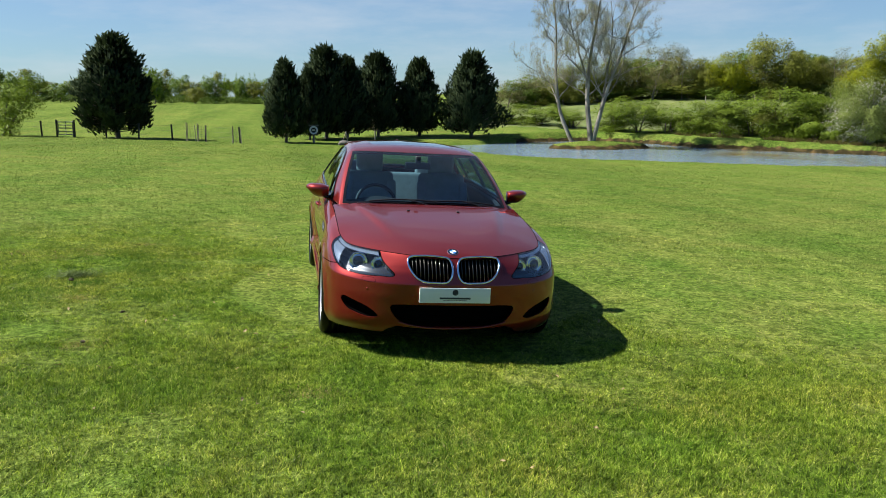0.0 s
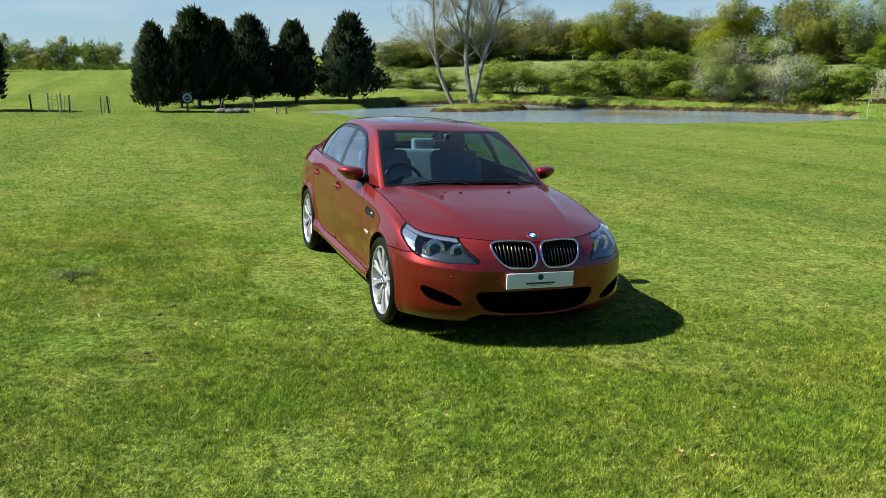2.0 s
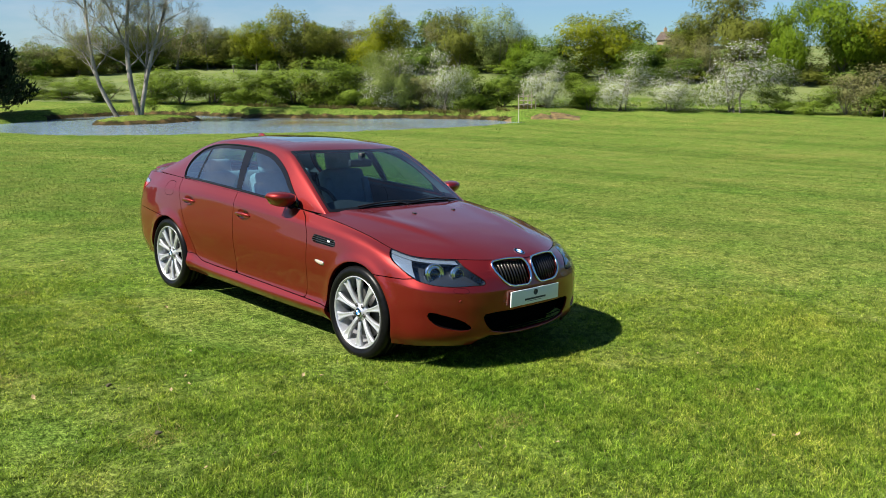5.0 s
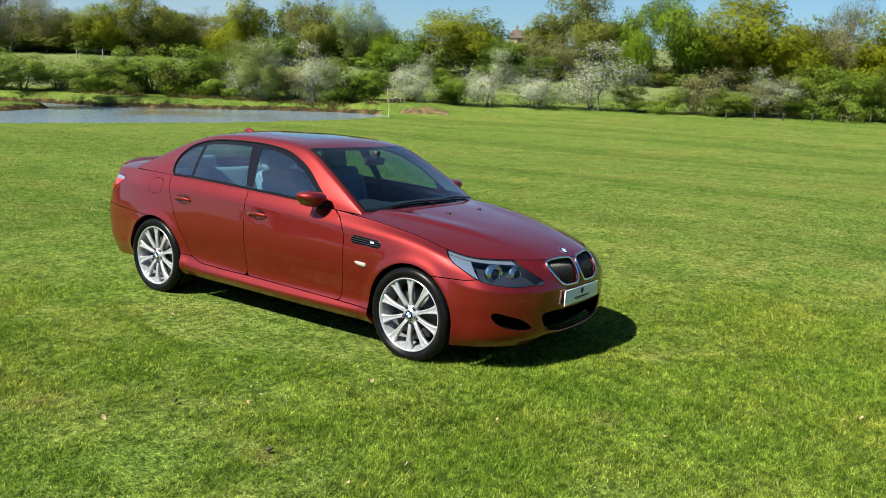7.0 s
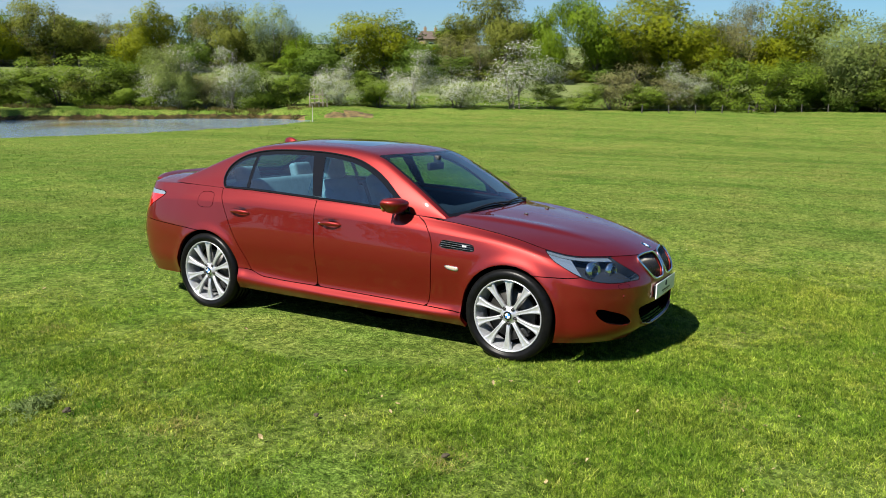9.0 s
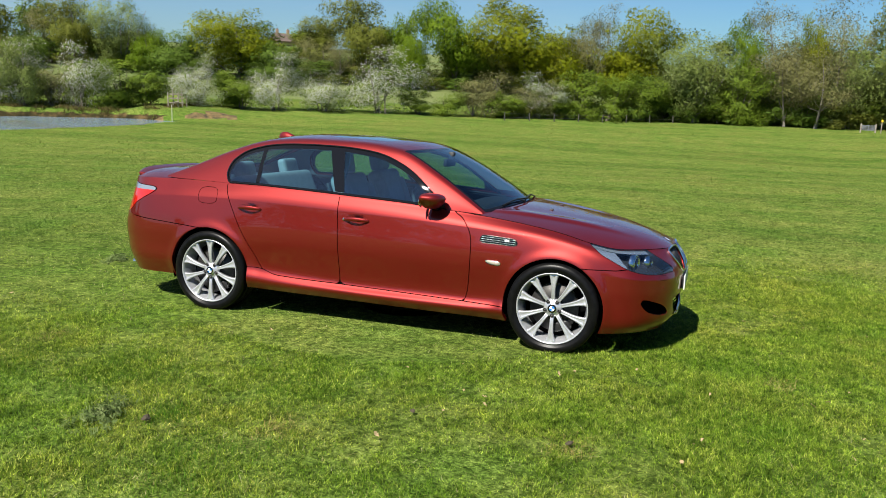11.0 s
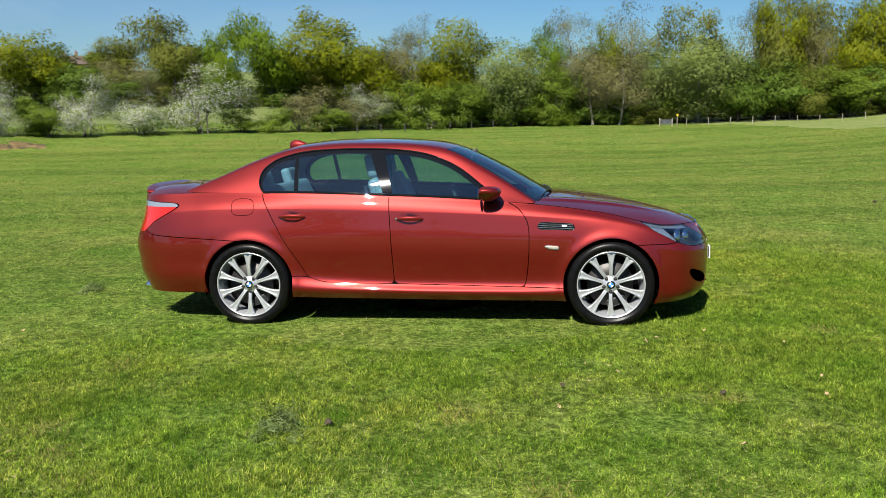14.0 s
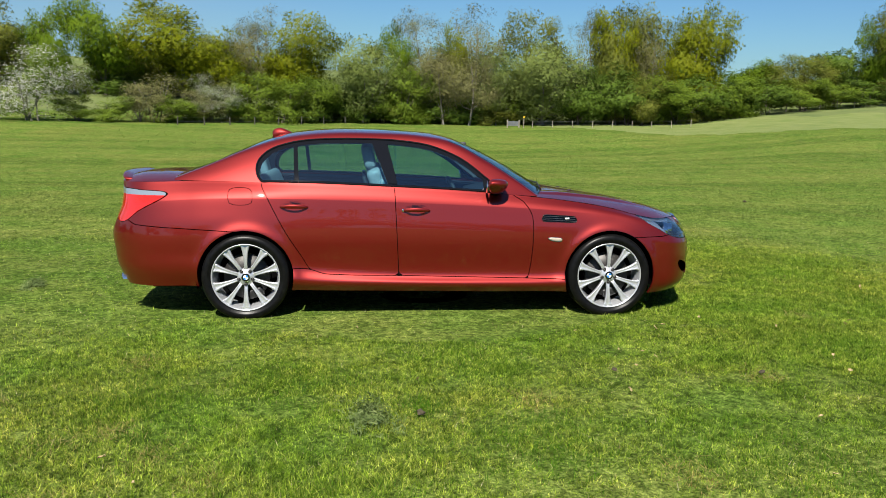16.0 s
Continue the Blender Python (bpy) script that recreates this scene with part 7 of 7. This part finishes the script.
near_lawn = [sow(1180000, 1.7, 6.0, .026, .0027, 1.25, 116, 338), sow(70000, 0, 6.5, .024, .0032, 1.4)]
lawn = raw_mesh("lawn_grass", np.vstack(near_lawn), 3, BLADES)
field = raw_mesh("field_grass", far_sow(290000, 5, 60, .028, .0045, -62, 150), 3, FAR_BLADES)
tagged(part("field_grass", field, None), "mown grass of the wider field", "grass", kind="stuff")
tagged(part("lawn_grass", lawn, None), "short uneven mown grass with dry blades", "grass", kind="stuff")
n = 20000
x, y = rng.uniform(-6.5, 5, n), rng.uniform(-6.5, 5, n)
straw = blades(rng, x, y, .022, .0018, 1.6)
STRAW_BLADES = leafy("dry_grass_blades", [(0.2, 0.17, 0.07), (0.34, 0.3, 0.15), (0.45, 0.42, 0.26)], 0.3)
tagged(part("dry_grass", raw_mesh("dry_grass", straw, 3, STRAW_BLADES), None), "thin dry straw blades in the lawn", "grass", kind="stuff")
# worn brown spots
spots = []
for cx, cy in ((-3.67, 1.5), (-3.3, 1.75), (-3.9, 1.2), (-2.6, -1.9), (-1.0, -3.0), (.4, -3.6), (-4.0, -.9), (-2.1, 1.9), (-2.9, 2.5), (-3.5, 2.0), (-4.1, 1.8), (-3.0, -.4)):
    k = 300
    spots.append(blades(rng, cx + rng.normal(0, .1, k), cy + rng.normal(0, .07, k), .024, .0024, 1.8))
WORN = leafy("withered_brown_grass", [(0.16, 0.13, 0.03), (0.24, 0.2, 0.06), (0.33, 0.29, 0.12)], 0.3)
tagged(part("withered_grass", raw_mesh("withered_grass", np.vstack(spots), 3, WORN), None), "withered brown patches in the lawn", "grass", kind="stuff")
# rushes and rough grass on the banks
tuft = []
for k in range(85):
    t = rng.uniform(0, 1)
    bx, by = (45.3 + (31.8 - 45.3) * t, 41.5 + (65 - 41.5) * t) if t < .85 else (rng.uniform(45, 53), 38.9)
    bx, by = bx + rng.normal(.3, .35), by + rng.normal(.3, .35)
    m = 46
    tuft.append(blades(rng, bx + rng.normal(0, .22, m), by + rng.normal(0, .22, m), .3, .025, .9))
RUSH = leafy("brown_rushes", [(0.07, 0.05, 0.022), (0.12, 0.095, 0.035), (0.11, 0.14, 0.025)], 0.3)
tagged(part("bank_rushes", raw_mesh("bank_rushes", np.vstack(tuft), 3, RUSH), None), "brown rush tufts along the pond bank", "rushes", kind="stuff")

# thistles: low grey-green tufts
THISTLE = leafy("grey_green_weed", [(0.085, 0.13, 0.035), (0.13, 0.18, 0.055), (0.19, 0.235, 0.09)], 0.3)
for cx, cy, wide, k in ((-3.28, .48, .17, 300), (-3.12, .54, .12, 140), (.46, 3.55, .12, 320)):
    cs = np.c_[rng.normal(0, wide * .6, 40), rng.normal(0, wide * .38, 40), np.abs(rng.normal(.02, .016, 40))]
    weed = tagged(part("thistle", raw_mesh("thistle", leaf_cloud(rng, cs, k // 16, (.025, .025, .016), .034, (0, 0, -.05), .7, .1), 3, THISTLE), None), "low grey-green thistle tuft in the lawn", "weed", "thistles in the lawn", "stuff")
    weed.location = at_ground(cx, cy, .01)
# lush darker tufts
LUSH = leafy("lush_grass_blades", [(0.03, 0.085, 0.004), (0.06, 0.14, 0.006), (0.095, 0.19, 0.012)], 0.35)
lush = []
for cx, cy, w in ((-3.05, .2, .1), (-2.6, .9, .28), (-3.6, -.3, .3), (-2.2, -.2, .25), (-3.9, -1.4, .3), (-1.9, -2.7, .3), (-3.0, -3.2, .35), (-.2, -4.0, .3), (-2.9, 1.7, .25), (1.2, -3.6, .3), (-4.3, .6, .3)):
    k = int(7000 * w)
    lush.append(blades(rng, cx + rng.normal(0, w, k), cy + rng.normal(0, w * .8, k), .034, .0022, .9))
tagged(part("lush_grass", raw_mesh("lush_grass", np.vstack(lush), 3, LUSH), None), "taller lush dark green tufts in the lawn", "grass", kind="stuff")

# fallen leaves
DEAD = material("dead_leaf", (0.34, 0.22, 0.11), 0.8)
mix_noise(DEAD, [(.2, .13, .055), (.46, .37, .2)], 14)
models = []
for s in range(3):
    v, f = [], []
    for k in range(9):
        t = k / 8
        w = .5 * math.sin(math.pi * min(.06 + t * .94, 1)) * (1 + .3 * math.sin(k * 2.6 + s))
        for j in (-1, 0, 1):
            v.append((t - .5, j * w * .62, .18 * j * j * (1 + .5 * math.sin(s + k)) + .22 * math.sin(t * 3 + s)))
    for k in range(8):
        for j in range(2):
            q = k * 3 + j
            f.append((q, q + 3, q + 4, q + 1))
    models.append(mesh_of("fallen_leaf", v, f, DEAD))
SPOTS = [(-2.29, -2.55), (-1.41, -1.72), (-1.90, -3.37), (-1.08, -3.40), (-2.66, 0.22), (-2.44, -1.16), (-1.80, -0.69), (-2.26, -1.35), (-4.09, -1.48), (-0.09, -4.13), (-1.56, -1.00), (0.04, -4.21), (0.56, -3.73),
         (-1.18, -2.10), (-2.12, -1.31), (0.65, -3.27), (-2.92, -0.96), (-1.49, -1.63), (-1.34, -3.25), (1.01, -3.06), (-1.43, -3.16), (-2.07, -1.16), (-3.71, 1.68), (-2.62, -2.46)]
SPOTS += [(float(a), float(b)) for a, b in zip(rng.uniform(-4.6, 3, 18), rng.uniform(-4.8, 3.5, 18)) if abs(a) > 1.1 or abs(b) > 2.7]
for n, (x, y) in enumerate(SPOTS):
    leaf = tagged(new("fallen_leaf", models[n % 3]), "curled pale brown dead leaf on the grass", "leaf", "fallen leaves on the lawn")
    size = rng.uniform(.02, .036)
    leaf.matrix_world = Matrix.Translation(at_ground(x, y, .035)) @ Euler((rng.uniform(-.6, .6), rng.uniform(-.6, .6), rng.uniform(0, 6))).to_matrix().to_4x4() @ Matrix.Diagonal((size, size, size, 1))
# dark clods
SOIL = material("dark_soil_clod", (0.05, 0.04, 0.022), 0.95)
bump(SOIL, 60, .01)
for x, y, s in ((-3.2, .24, .024), (-2.5, -1.0, .018), (-2.6, -1.9, .018), (9.5, -7.6, .04)):
    bm = bmesh.new()
    bmesh.ops.create_icosphere(bm, subdivisions=2, radius=s)
    for vert in bm.verts:
        vert.co *= 1 + .8 * noise.noise(vert.co * 50 + Vector((x, y, 0)))
        vert.co.z *= .55
    clod = tagged(part("soil_clod", bm, SOIL), "small dark clod of soil on the grass", "clod", "clods on the lawn")
    clod.location = at_ground(x, y, .03 if s < .1 else .05)
